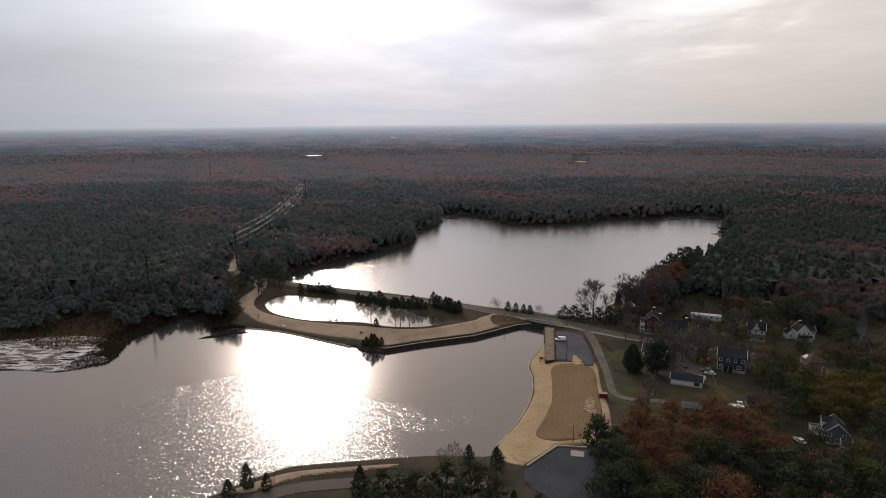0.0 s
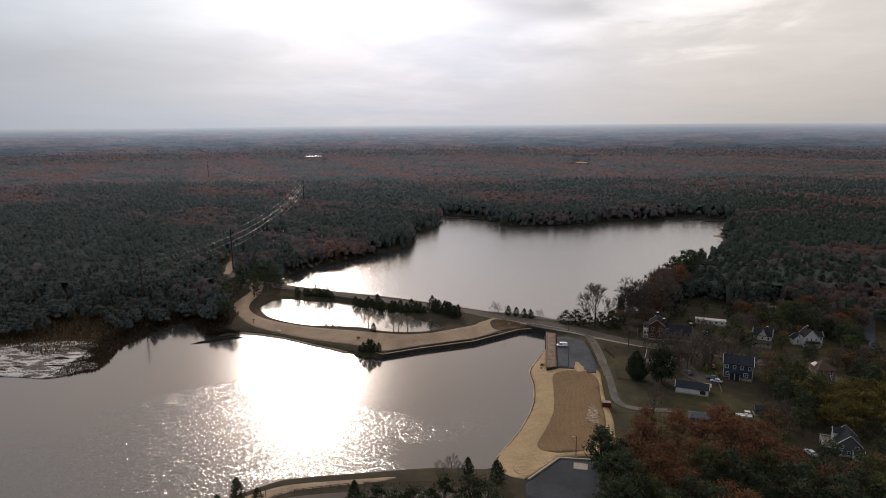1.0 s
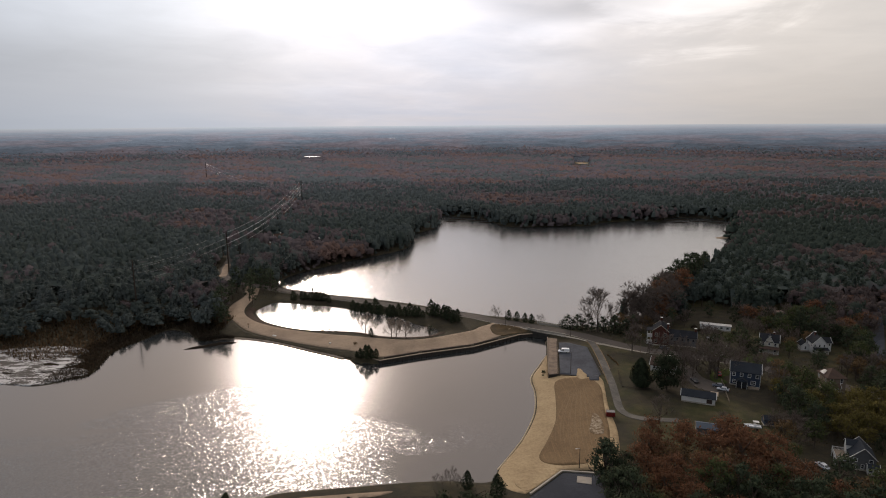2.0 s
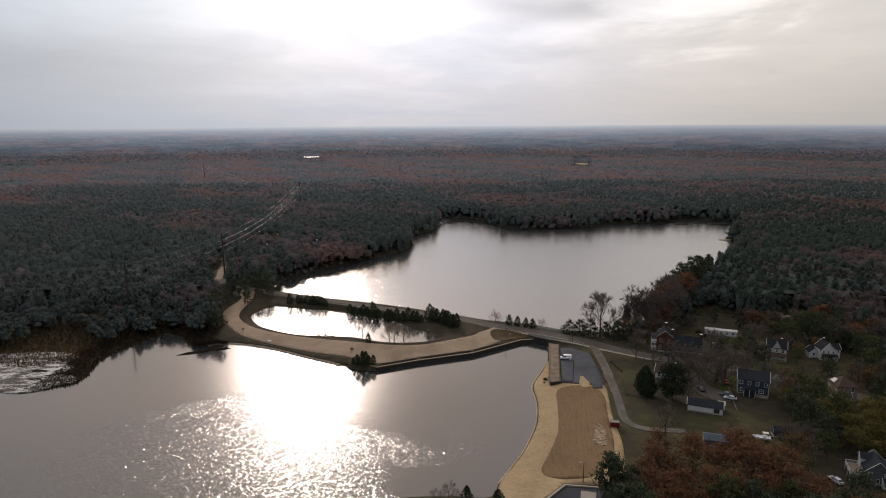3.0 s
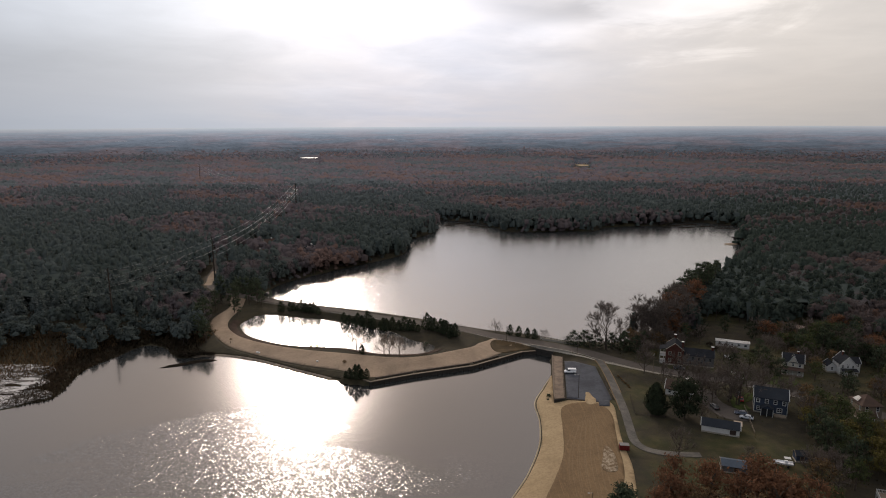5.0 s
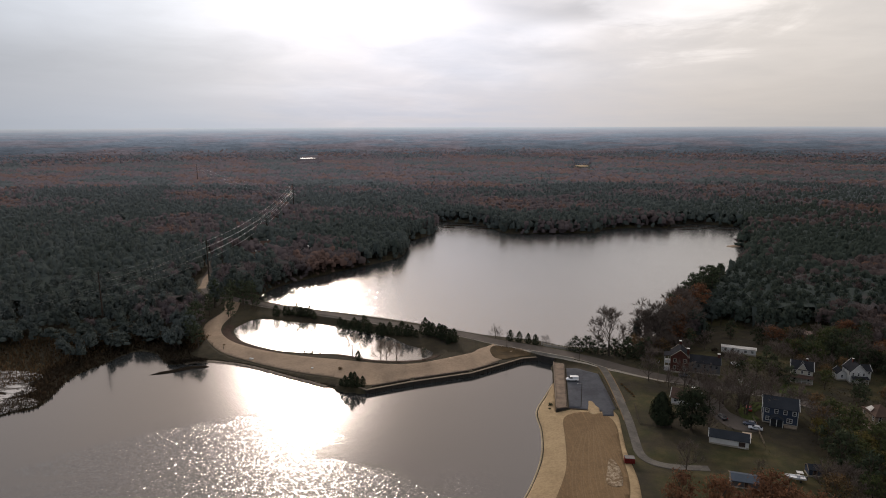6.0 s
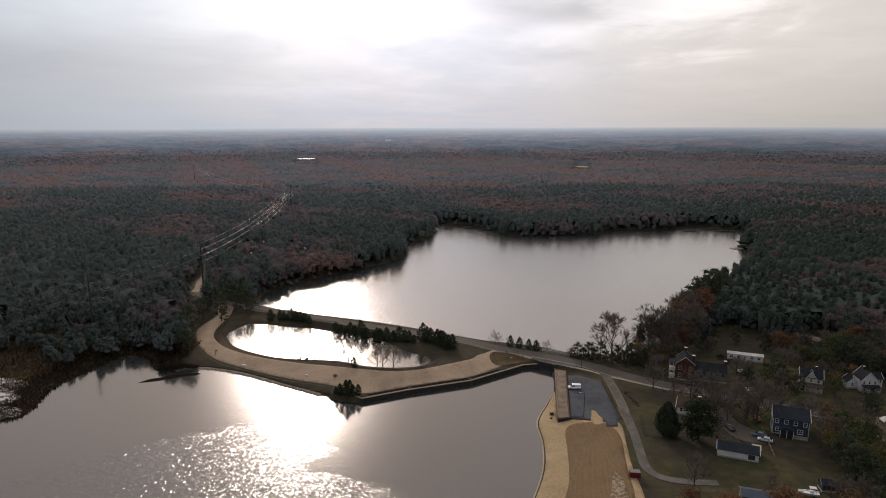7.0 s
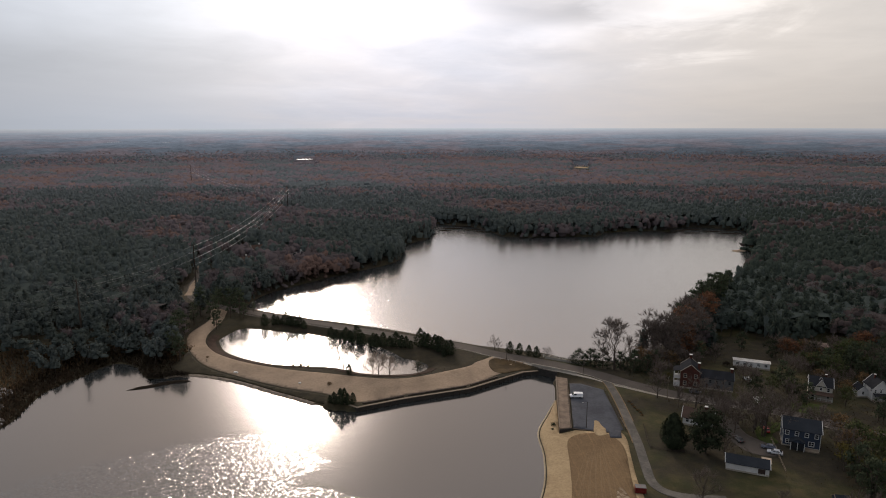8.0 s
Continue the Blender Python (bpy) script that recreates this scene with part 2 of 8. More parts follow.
MAT_ASPHALT = rough_paint("worn_grey_asphalt", (0.074, 0.078, 0.090), (0.040, 0.043, 0.051), 0.10, 1.3, 0.9, 0.3, 0.1, 0.8)
MAT_ROAD = rough_paint("faded_road_asphalt", (0.092, 0.078, 0.067), (0.054, 0.046, 0.040), 0.15, 2.0, 0.9)
MAT_DARKLOT = rough_paint("dark_sealed_asphalt", (0.046, 0.050, 0.060), (0.026, 0.029, 0.036), 0.08, 1.3, 0.85, 0.3, 0.1, 0.9)
MAT_CONCRETE = rough_paint("weathered_concrete", (0.36, 0.32, 0.265), (0.21, 0.185, 0.155), 0.3, 4.0, 0.9)
MAT_WALLDARK = rough_paint("wet_dark_timber_sheeting", (0.045, 0.040, 0.036), (0.022, 0.020, 0.018), 0.8, 5.0, 0.6)
MAT_WOODS = woods_material("autumn_woods_hazed")

# ---- the plan: shores and the lie of the land ----
def smooth_ring(points, steps=5, closed=True):
    """A rounded line through the corner points."""
    p = [np.array(q, float) for q in points]
    out = []
    n = len(p)
    for i in range(n if closed else n - 1):
        a, b, c, d = (p[(i + k) % n] if closed else p[min(max(i + k, 0), n - 1)] for k in (-1, 0, 1, 2))
        for s in range(steps):
            u = s / steps
            out.append(0.5 * ((2 * b) + (c - a) * u + (2 * a - 5 * b + 4 * c - d) * u * u + (3 * b - a - 3 * c + d) * u ** 3))
    if not closed:
        out.append(p[-1])
    return np.array(out)


def to_line(x, y, line, closed=False):
    """Distance from each place to a line."""
    best = np.full(np.shape(x), 1e9)
    n = len(line)
    for i in range(n if closed else n - 1):
        (ax, ay), (bx, by) = line[i], line[(i + 1) % n]
        dx, dy = bx - ax, by - ay
        u = np.clip(((x - ax) * dx + (y - ay) * dy) / (dx * dx + dy * dy + 1e-9), 0, 1)
        best = np.minimum(best, (x - ax - u * dx) ** 2 + (y - ay - u * dy) ** 2)
    return np.sqrt(best)


def inside(x, y, ring):
    c = np.zeros(np.shape(x), bool)
    n = len(ring)
    for i in range(n):
        (ax, ay), (bx, by) = ring[i], ring[(i + 1) % n]
        if ay != by:
            c ^= ((ay > y) != (by > y)) & (x < (bx - ax) * (y - ay) / (by - ay) + ax)
    return c


def signed(x, y, ring):
    """Distance to a shore, below zero inside."""
    d = to_line(x, y, ring, True)
    return np.where(inside(x, y, ring), -d, d)


BULKHEAD = [(-27.4, 280.3), (-10.3, 288.1), (15.1, 297.2), (38.7, 314.0), (45.6, 315.4)]
LOWER = smooth_ring([(-420, 225), (-290, 245), (-194, 261), (-167, 258), (-157, 264), (-150, 271), (-154, 297), (-148, 314), (-142, 329), (-130, 325),
                     (-119, 312), (-103, 316), (-82, 309), (-62, 297), (-45, 287), (-35, 281)], 4, False)
LOWER = np.concatenate([LOWER, BULKHEAD, [(51.8, 311.4), (49.3, 297.0)],
                        smooth_ring([(48.2, 290), (43, 277), (37.5, 263), (37.0, 248), (34.4, 231), (28.6, 214), (23.3, 203), (17.4, 192), (14.5, 185.5), (2.4, 186.2),
                                     (-8.5, 185.7), (-26, 183.5), (-44, 181), (-50, 179), (-59, 172.5), (-64, 167), (-71, 162), (-90, 148), (-120, 128), (-200, 95), (-420, 60)], 4, False)])
POND = smooth_ring([(-105, 359), (-100.7, 349), (-94.5, 340.5), (-83, 332.4), (-71, 327), (-58, 324.6), (-43, 322.5), (-30, 316), (-18, 314), (-7, 315.7), (-2, 320.8),
                    (-3, 327), (-13, 334), (-20, 342.7), (-32, 354), (-47, 362), (-59, 367.6), (-77, 371.4), (-90, 376), (-99, 377), (-103.4, 368)], 4)
UPPER = smooth_ring([(81, 327.6), (62.5, 331), (51, 338.6), (33, 345), (17.5, 351), (-1.6, 362.5), (-25, 375), (-50, 386), (-69.5, 394), (-91, 404.5), (-106, 413),
                     (-109, 424), (-103, 448), (-84, 474), (-63, 499), (-46, 517), (-29, 541), (-27, 574), (-30, 604), (-18, 623), (-5, 648), (-3, 700), (-2, 730),
                     (15, 720), (36, 711), (49, 690), (58, 669), (65, 650), (90, 645), (124, 650), (152, 649), (166, 670), (192, 678), (214, 679), (232, 677), (242, 698), (264, 702), (279, 699), (294, 690), (306, 676), (300, 645), (284, 616), (262, 588), (262, 574), (264, 562), (242, 530),
                     (209, 474), (164, 423), (126, 370), (101, 337), (90, 330)], 3)
ROAD = smooth_ring([(-190, 560), (-165, 500), (-154, 455), (-140, 424), (-106, 400.5), (-88, 391.5), (-61, 378.3), (-33, 365), (-7, 352.6), (14.6, 342), (28, 332.5), (46, 322.8), (57.3, 316.5),
                    (69.6, 307.5), (80, 297.5), (94.6, 287), (109, 280.5), (126, 272.5), (140, 261.5), (152, 251), (170, 230), (200, 190)], 4, False)
LOT = [(55.6, 299.6), (49.2, 261.6), (55.9, 259.6), (60.2, 258.4), (66.0, 259.8), (67.6, 293.0), (60.0, 299.4)]
LOW_LOT = [(36.4, 186.6), (25.4, 174.9), (23.9, 172.8), (23.0, 166.1), (28.6, 159.2), (32, 146), (48, 146), (47, 185.4)]
SIDE_ROAD = smooth_ring([(70.8, 303), (71.2, 294.3), (70.7, 281.3), (69.5, 266.1), (68.0, 250.6), (66.0, 236.9), (65.0, 228.4), (66.4, 223.6), (70.4, 220.8), (76, 219.6), (83, 219.0)], 4, False)
FAR_LANE = [(186, 262), (196.9, 284.5), (210, 304), (222, 322), (236, 346)]


def ease(d, a, b):
    u = np.clip((d - a) / (b - a), 0, 1)
    return u * u * (3 - 2 * u)


def wavy(x, y, size, seed=0.0):
    k = 6.2832 / size
    return (np.sin(k * (x + 0.37 * y) + seed) + np.sin(k * (1.31 * y - 0.53 * x) + 1.7 * seed + 1.1) + np.sin(k * (0.61 * x + 0.83 * y) * 1.9 + 2.3 * seed)) / 3


def height(x, y):
    x, y = np.asarray(x, float), np.asarray(y, float)
    dl, dp, du = signed(x, y, LOWER), signed(x, y, POND), signed(x, y, UPPER)
    base = 3.3 + 0.5 * wavy(x, y, 170) + 0.25 * wavy(x, y, 41, 2.0) + 2.0 * ease(x, 110, 260)
    lo = np.where(dl < 0, np.maximum(0.28 * dl, -2.5), 2.5 * (1 - np.exp(-np.maximum(dl, 0) / 10)) + 0.02 * np.maximum(dl, 0))
    marsh = ease(-x, 120, 150) * ease(-y, -345, -300)
    lo = np.where(dl > 0, lo * (1 - 0.85 * marsh), lo)
    quay = to_line(x, y, BULKHEAD)
    lo = np.where((dl > 0.1) & (quay < 14), np.maximum(lo, 1.55 + 0 * lo), lo)
    lo = np.where((dl < -0.1) & (quay < 8), -2.0, lo)
    po = 0.6 + np.where(dp < 0, np.maximum(0.3 * dp, -1.5), 1.5 * (1 - np.exp(-np.maximum(dp, 0) / 4)) + 0.03 * np.maximum(dp, 0))
    up = 1.0 + np.where(du < 0, np.maximum(0.3 * du, -2.5), 1.7 * (1 - np.exp(-np.maximum(du, 0) / 4)) + 0.03 * np.maximum(du, 0))
    h = np.minimum(np.minimum(base, lo), np.minimum(po, up))
    for ring, level, fall in ((LOT, 2.55, 3.0), (LOW_LOT, 2.15, 3.0)):
        h = h + (level - h) * (1 - ease(signed(x, y, ring), 0.0, fall))
    for line, level, half, fall in ((ROAD, 2.95, 4.2, 3.5), (SIDE_ROAD, 2.6, 2.2, 3.0)):
        keep = 1 - ease(to_line(x, y, line), half, half + fall)
        h = np.where((dl > 0) & (du > 0) & (dp > 0), h + (level - h) * keep, h)
    return h


def spread(lo, hi, step, outer_lo, outer_hi, grow=1.13):
    mid = list(np.arange(lo, hi + step / 2, step))
    a, s = [lo], step
    while a[-1] > outer_lo:
        s = s * grow if s < 3 else (s * 1.03 if a[-1] > lo - 260 else s * 1.22)
        a.append(a[-1] - s)
    b, s = [hi], step
    while b[-1] < outer_hi:
        s = s * grow if s < 3 else (s * 1.03 if b[-1] < hi + 330 else s * 1.22)
        b.append(b[-1] + s)
    return np.array(a[:0:-1] + mid + b[1:])


def sheet_mesh(name, verts, faces, mat, smooth=False):
    me = bpy.data.meshes.new(name)
    me.from_pydata([tuple(v) for v in verts], [], faces)
    me.materials.append(mat)
    if smooth:
        me.polygons.foreach_set("use_smooth", [True] * len(me.polygons))
    me.update()
    return me


def quad_mesh(name, verts, quads, mat, smooth=False):
    """A mesh from arrays: places (n, 3) and corners (m, 3 or 4)."""
    me = bpy.data.meshes.new(name)
    m, k = quads.shape
    me.vertices.add(len(verts))
    me.vertices.foreach_set("co", np.ascontiguousarray(verts, np.float32).ravel())
    me.loops.add(m * k)
    me.loops.foreach_set("vertex_index", np.ascontiguousarray(quads, np.int32).ravel())
    me.polygons.add(m)
    me.polygons.foreach_set("loop_start", np.arange(0, m * k, k, dtype=np.int32))
    me.polygons.foreach_set("use_smooth", np.full(m, smooth))
    me.materials.append(mat)
    me.update(calc_edges=True)
    return me


gx, gy = spread(-132, 132, 1.3, -4700, 4700), spread(152, 402, 1.3, -1500, 4700)
GX, GY = np.meshgrid(gx, gy)
GZ = height(GX, GY)
ny, nx = GX.shape
idx = np.arange(nx * ny).reshape(ny, nx)
quads = np.stack([idx[:-1, :-1], idx[:-1, 1:], idx[1:, 1:], idx[1:, :-1]], -1).reshape(-1, 4)
ground = new("ground", quad_mesh("ground", np.stack([GX, GY, GZ], -1).reshape(-1, 3), quads, MAT_GROUND, True))
tagged(ground, "brown leaf-strewn ground with dry winter grass", "ground", kind="structure")


def lie(x, y):
    """Height of the ground sheet itself, between its grid lines."""
    i = int(np.clip(np.searchsorted(gx, x) - 1, 0, nx - 2))
    j = int(np.clip(np.searchsorted(gy, y) - 1, 0, ny - 2))
    u, v = (x - gx[i]) / (gx[i + 1] - gx[i]), (y - gy[j]) / (gy[j + 1] - gy[j])
    return float((GZ[j, i] * (1 - u) + GZ[j, i + 1] * u) * (1 - v) + (GZ[j + 1, i] * (1 - u) + GZ[j + 1, i + 1] * u) * v)


def outline_mesh(name, ring, z, mat, grow=0.0):
    """A level sheet inside a shore line."""
    bm = bmesh.new()
    ring = np.asarray(ring, float)
    if grow:
        t = np.roll(ring, -1, 0) - np.roll(ring, 1, 0)
        out = np.stack([t[:, 1], -t[:, 0]], -1) / (np.linalg.norm(t, axis=1, keepdims=True) + 1e-9)
        area = np.sum(ring[:, 0] * np.roll(ring[:, 1], -1) - np.roll(ring[:, 0], -1) * ring[:, 1])
        ring = ring + out * grow * (1 if area > 0 else -1)
    vs = [bm.verts.new((x, y, z)) for x, y in ring]
    es = [bm.edges.new((vs[i], vs[(i + 1) % len(vs)])) for i in range(len(vs))]
    bmesh.ops.triangle_fill(bm, use_beauty=True, edges=es, normal=(0, 0, 1))
    for f in bm.faces:
        if f.normal.z < 0:
            f.normal_flip()
    me = bpy.data.meshes.new(name)
    bm.to_mesh(me)
    bm.free()
    me.materials.append(mat)
    return me


def draped(name, ring, mat, above=0.10, step=2.2, thick=0.0):
    """A patch that lies on the ground sheet inside a closed line."""
    ring = np.asarray(ring, float)
    bm = bmesh.new()
    vs = [bm.verts.new((x, y, 0)) for x, y in ring]
    es = [bm.edges.new((vs[i], vs[(i + 1) % len(vs)])) for i in range(len(vs))]
    bmesh.ops.triangle_fill(bm, use_beauty=True, edges=es, normal=(0, 0, 1))
    for axis in (0, 1):
        lo, hi = ring[:, axis].min(), ring[:, axis].max()
        for c in np.arange(lo + step, hi, step):
            co, no = [0, 0, 0], [0, 0, 0]
            co[axis], no[axis] = c, 1
            bmesh.ops.bisect_plane(bm, geom=bm.verts[:] + bm.edges[:] + bm.faces[:], plane_co=co, plane_no=no)
    for v in bm.verts:
        v.co.z = lie(v.co.x, v.co.y) + above
    for f in bm.faces:
        f.normal_update()
        if f.normal.z < 0:
            f.normal_flip()
        f.smooth = True
    rim = [e for e in bm.edges if e.is_boundary]
    made = bmesh.ops.extrude_edge_only(bm, edges=rim)
    for v in made["geom"]:
        if isinstance(v, bmesh.types.BMVert):
            v.co.z -= above + 0.25
    me = bpy.data.meshes.new(name)
    bm.to_mesh(me)
    bm.free()
    me.materials.append(mat)
    return new(name, me)


def ribbon(line, half):
    """The outline of a strip along a line."""
    line = np.asarray(line, float)
    t = np.gradient(line, axis=0)
    n = np.stack([-t[:, 1], t[:, 0]], -1) / (np.linalg.norm(t, axis=1, keepdims=True) + 1e-9)
    return np.concatenate([line + n * half, (line - n * half)[::-1]])


def strip(name, line, half, mat, above=0.14, cols=4):
    """A road that follows a line over the ground sheet."""
    line = np.asarray(line, float)
    fine = np.concatenate([np.linspace(line[i], line[i + 1], 5)[:-1] for i in range(len(line) - 1)] + [line[-1:]])
    t = np.gradient(fine, axis=0)
    n = np.stack([-t[:, 1], t[:, 0]], -1) / (np.linalg.norm(t, axis=1, keepdims=True) + 1e-9)
    verts, faces = [], []
    offs = [-half - 0.1] + list(np.linspace(-half, half, cols + 1)) + [half + 0.1]
    for i in range(len(fine)):
        for k, o in enumerate(offs):
            x, y = fine[i] + n[i] * o
            edge = k in (0, len(offs) - 1)
            verts.append((x, y, lie(x, y) + (-0.2 if edge else above)))
    c = len(offs)
    for i in range(len(fine) - 1):
        for k in range(c - 1):
            a = i * c + k
            faces.append((a + 1, a, a + c, a + c + 1))
    return new(name, sheet_mesh(name, verts, faces, mat))


lower_lake = tagged(new("water_lower_lake", outline_mesh("water_lower_lake", LOWER, 0.0, MAT_LOWER, 0.35)), "wide grey lake ruffled by a breeze, below the dam road", "lake", kind="structure")
upper_lake = tagged(new("water_upper_lake", outline_mesh("water_upper_lake", UPPER, 1.0, MAT_UPPER, 1.5)), "still silver-grey upper lake behind the dam road", "lake", kind="structure")
pond = tagged(new("water_pond", outline_mesh("water_pond", POND, 0.6, MAT_POND, 1.5)), "small mirror-still pond between road and sandy track", "pond", kind="structure")

road = tagged(strip("road", ROAD, 3.3, MAT_ROAD, 0.16), "faded two-lane asphalt road over the dam", "road", kind="structure")
far_lane = tagged(strip("road_far_lane", FAR_LANE, 2.2, MAT_ASPHALT, 0.16), "grey lane among the trees behind the houses", "lane", kind="structure")
# sunlight on the road bend, laid in as a strip of pale sand colour
verge = tagged(strip("ground_sandy_verge", smooth_ring([(-158, 474), (-155, 458), (-151.5, 446), (-149.5, 434)], 4, False), 2.4, MAT_TRACK, 0.20), "pale sandy strip standing for sunlight on the road bend", "verge", kind="structure")
MAT_LANE = rough_paint("sandy_worn_asphalt", (0.132, 0.120, 0.104), (0.072, 0.067, 0.060), 0.25, 1.6, 0.9, 0.3, 0.1, 0.9)
side_road = tagged(strip("road_side_lane", SIDE_ROAD, 1.45, MAT_LANE, 0.15), "narrow worn asphalt lane along the beach", "lane", kind="structure")
lot = tagged(draped("pavement_parking_lot", LOT, MAT_ASPHALT, 0.12), "empty dark grey asphalt parking lot", "parking lot", kind="structure")
low_lot = tagged(draped("pavement_lower_lot", LOW_LOT, MAT_DARKLOT, 0.12), "dark asphalt lot by the beach end", "parking lot", kind="structure")
BEACH = np.concatenate([smooth_ring([(48.6, 290), (43.6, 277), (38.0, 263), (37.4, 248), (34.9, 231), (29.0, 214), (23.7, 203), (18.0, 192.5), (17, 185), (19.5, 178.8), (23.8, 175.8)], 4, False),
                        [(36.2, 188.2), (46, 187)], smooth_ring([(54, 188), (57, 200), (59.6, 213), (60.6, 226), (62.8, 240), (65.0, 252.6), (64.6, 257.6)], 4, False),
                        [(60, 257.6), (49.5, 260.2), (44.0, 259.6), (46.5, 276)]])
beach = tagged(draped("ground_beach", BEACH, MAT_SAND, 0.10), "pale yellow sand beach sloping to the lake", "beach", kind="structure")
shore_line = smooth_ring([(48.0, 289), (42.9, 277), (37.3, 263), (36.8, 248), (34.2, 231), (28.4, 214), (23.1, 203), (17.3, 192.3)], 5, False)
pale_edge = tagged(strip("ground_wet_sand_edge", shore_line, 0.22, sand_material("pale_shore_sand", (0.36, 0.30, 0.21), (0.20, 0.155, 0.10)), 0.16, 2), "thin pale edge of sand along the water", "sand", kind="structure")
GRADED = smooth_ring([(45.2, 252), (43.3, 238), (40.2, 221), (34.6, 206), (31.0, 197.7), (31.3, 193.4), (34.6, 190.9), (39.3, 190.2), (45.4, 191.3), (50.9, 196.6), (55.0, 205), (57.2, 214), (58.3, 222), (60.3, 234),
                      (62.2, 244), (62.2, 251), (59.5, 256.9), (55.8, 257.8), (50.8, 257.8), (47.3, 256.2)], 4)
graded = tagged(draped("ground_graded_sand", GRADED, MAT_RAKED, 0.17), "brown graded sand patch with wheel tracks", "sand", kind="structure")
TRACK = np.concatenate([smooth_ring([(-126, 416), (-123, 398), (-119, 385), (-121, 362), (-113, 341), (-100.5, 324.5), (-82, 313), (-60, 301), (-41, 293), (-28, 285), (-10, 292), (15, 301), (25, 309), (34, 317), (41, 321.4)], 4, False),
                        smooth_ring([(37, 326.6), (29, 329.5), (20, 324), (16, 319), (4, 312.6), (-14.7, 306), (-39, 310.7), (-58.6, 315.5), (-77.7, 323.5), (-93, 332.5), (-106, 346), (-112, 362), (-112, 384), (-114, 397), (-116, 408)], 4, False)])
track = tagged(draped("ground_sandy_track", TRACK, MAT_TRACK, 0.10), "packed pale sand track round the pond", "track", kind="structure")

MAT_BANK = rough_paint("dark_olive_bank_grass", (0.040, 0.034, 0.019), (0.020, 0.017, 0.011), 0.25, 2.2, 0.95, 0.6, 0.2, 0.8)
MAT_REDBANK = rough_paint("red_brown_bank_soil", (0.064, 0.040, 0.028), (0.030, 0.020, 0.015), 0.3, 2.2, 0.95, 0.6, 0.2, 0.8)
bank_grass = tagged(draped("ground_grassy_bank", np.concatenate([smooth_ring([(-119, 313.4), (-103, 317.2), (-82, 310.2), (-62, 298.3), (-45, 288.3), (-36, 283.4)], 4, False), smooth_ring([(-31, 285.2), (-41, 291.8), (-60, 299.8), (-82, 311.8), (-100.5, 323.2), (-112.4, 338.5), (-117, 344)], 4, False)]), MAT_BANK, 0.16, 1.6), "dark olive grass on the bank below the track", "bank", kind="structure")
pond_bank = tagged(strip("ground_pond_bank", smooth_ring([(-108.2, 364), (-107.4, 355), (-103.4, 346), (-96.4, 337.6), (-84.6, 329.4), (-72, 324.2), (-58.6, 321.6), (-44, 319.6), (-30.6, 313.2), (-18.4, 311.2), (-6, 312.6), (0.6, 318.4)], 4, False), 1.9, MAT_REDBANK, 0.13), "red-brown soil on the pond's near bank", "bank", kind="structure")

knoll = tagged(draped("ground_grass_knoll", smooth_ring([(24.8, 321.5), (26.4, 326.6), (32.5, 326.0), (38.5, 321.6), (43.0, 318.0), (41.6, 316.8), (37.0, 315.8), (31.0, 313.0), (26.4, 315.0)], 3), rough_paint("brown_winter_turf", (0.085, 0.057, 0.028), (0.044, 0.032, 0.018), 0.25, 2.2, 0.95, 0.6, 0.2, 0.8), 0.20, 1.4), "brown winter turf between track and bridge", "turf", kind="structure")

# ---- far woods and horizon ----
OPEN_CAUSEWAY = [(-122, 318), (-118, 345), (-126, 372), (-126, 400), (-100, 416), (80, 334), (95, 322), (62, 300), (40, 300), (-30, 270)]
OPEN_VILLAGE = [(10, 120), (14, 190), (60, 190), (62, 300), (84, 326), (104, 330), (116, 326), (150, 330), (186, 340), (200, 300), (215, 240), (205, 190), (175, 150), (140, 110)]


def pylon_way(x, y):
    return to_line(x, y, PYLON_LINE)


PYLON_LINE = [(-330, 205), (-171.9, 358.6), (-149.1, 447.3), (-174, 802), (-420, 1150)]


FAR_POOLS = ((-356, 1772, 44, 46, False, "small bright pool far off in the woods"), (-925, 2255, 22, 50, False, "thin bright pool near the horizon"), (-1090, 2230, 46, 44, False, "thin bright pool near the horizon"), (-185, 2440, 30, 46, False, "thin bright pool near the horizon"), (340, 1560, 30, 60, True, "pale sandy clearing far off in the woods"))


def scatter(rng, x0, x1, y0, y1, step, jitter=0.45):
    xs = np.arange(x0, x1, step)
    ys = np.arange(y0, y1, step)
    X, Y = np.meshgrid(xs, ys)
    X = X + rng.uniform(-jitter, jitter, X.shape) * step
    Y = Y + rng.uniform(-jitter, jitter, Y.shape) * step
    return X.ravel(), Y.ravel()


def woods_keep(x, y):
    keep = (signed(x, y, LOWER) > 4) & (signed(x, y, UPPER) > 0.8) & (signed(x, y, POND) > 4)
    keep &= ~inside(x, y, OPEN_CAUSEWAY) & ~inside(x, y, OPEN_VILLAGE) & (to_line(x, y, ROAD) > np.where(x < -120, np.where(np.abs(y - 447) < 15, 7.0, 2.6), 7))
    keep &= ~inside(x, y, [(122, 317), (152, 320), (160, 348), (137, 355)])        # the brown field behind the mobile home
    keep &= ~((np.abs(x - (-151.5) * y / 447) < 5.5) & (y > 388) & (y < 466)) & (to_line(x, y, FAR_LANE) > 3.6)
    for hx, hy in ((-138, 512), (-141, 556), (-103, 530)):      # the homes on the left bank stand in small clearings
        keep &= ~((np.hypot(x - hx, y - hy) < 9) | ((np.abs(x - hx * y / hy) < 6) & (y > hy - 26) & (y < hy)))
    keep &= ~((x < -118) & (y < np.where((x > -202) & (x < -146), 324 + 9 * np.sin(x / 8), 308 + 8 * np.sin(x / 17))) & (y > 40))
    return keep


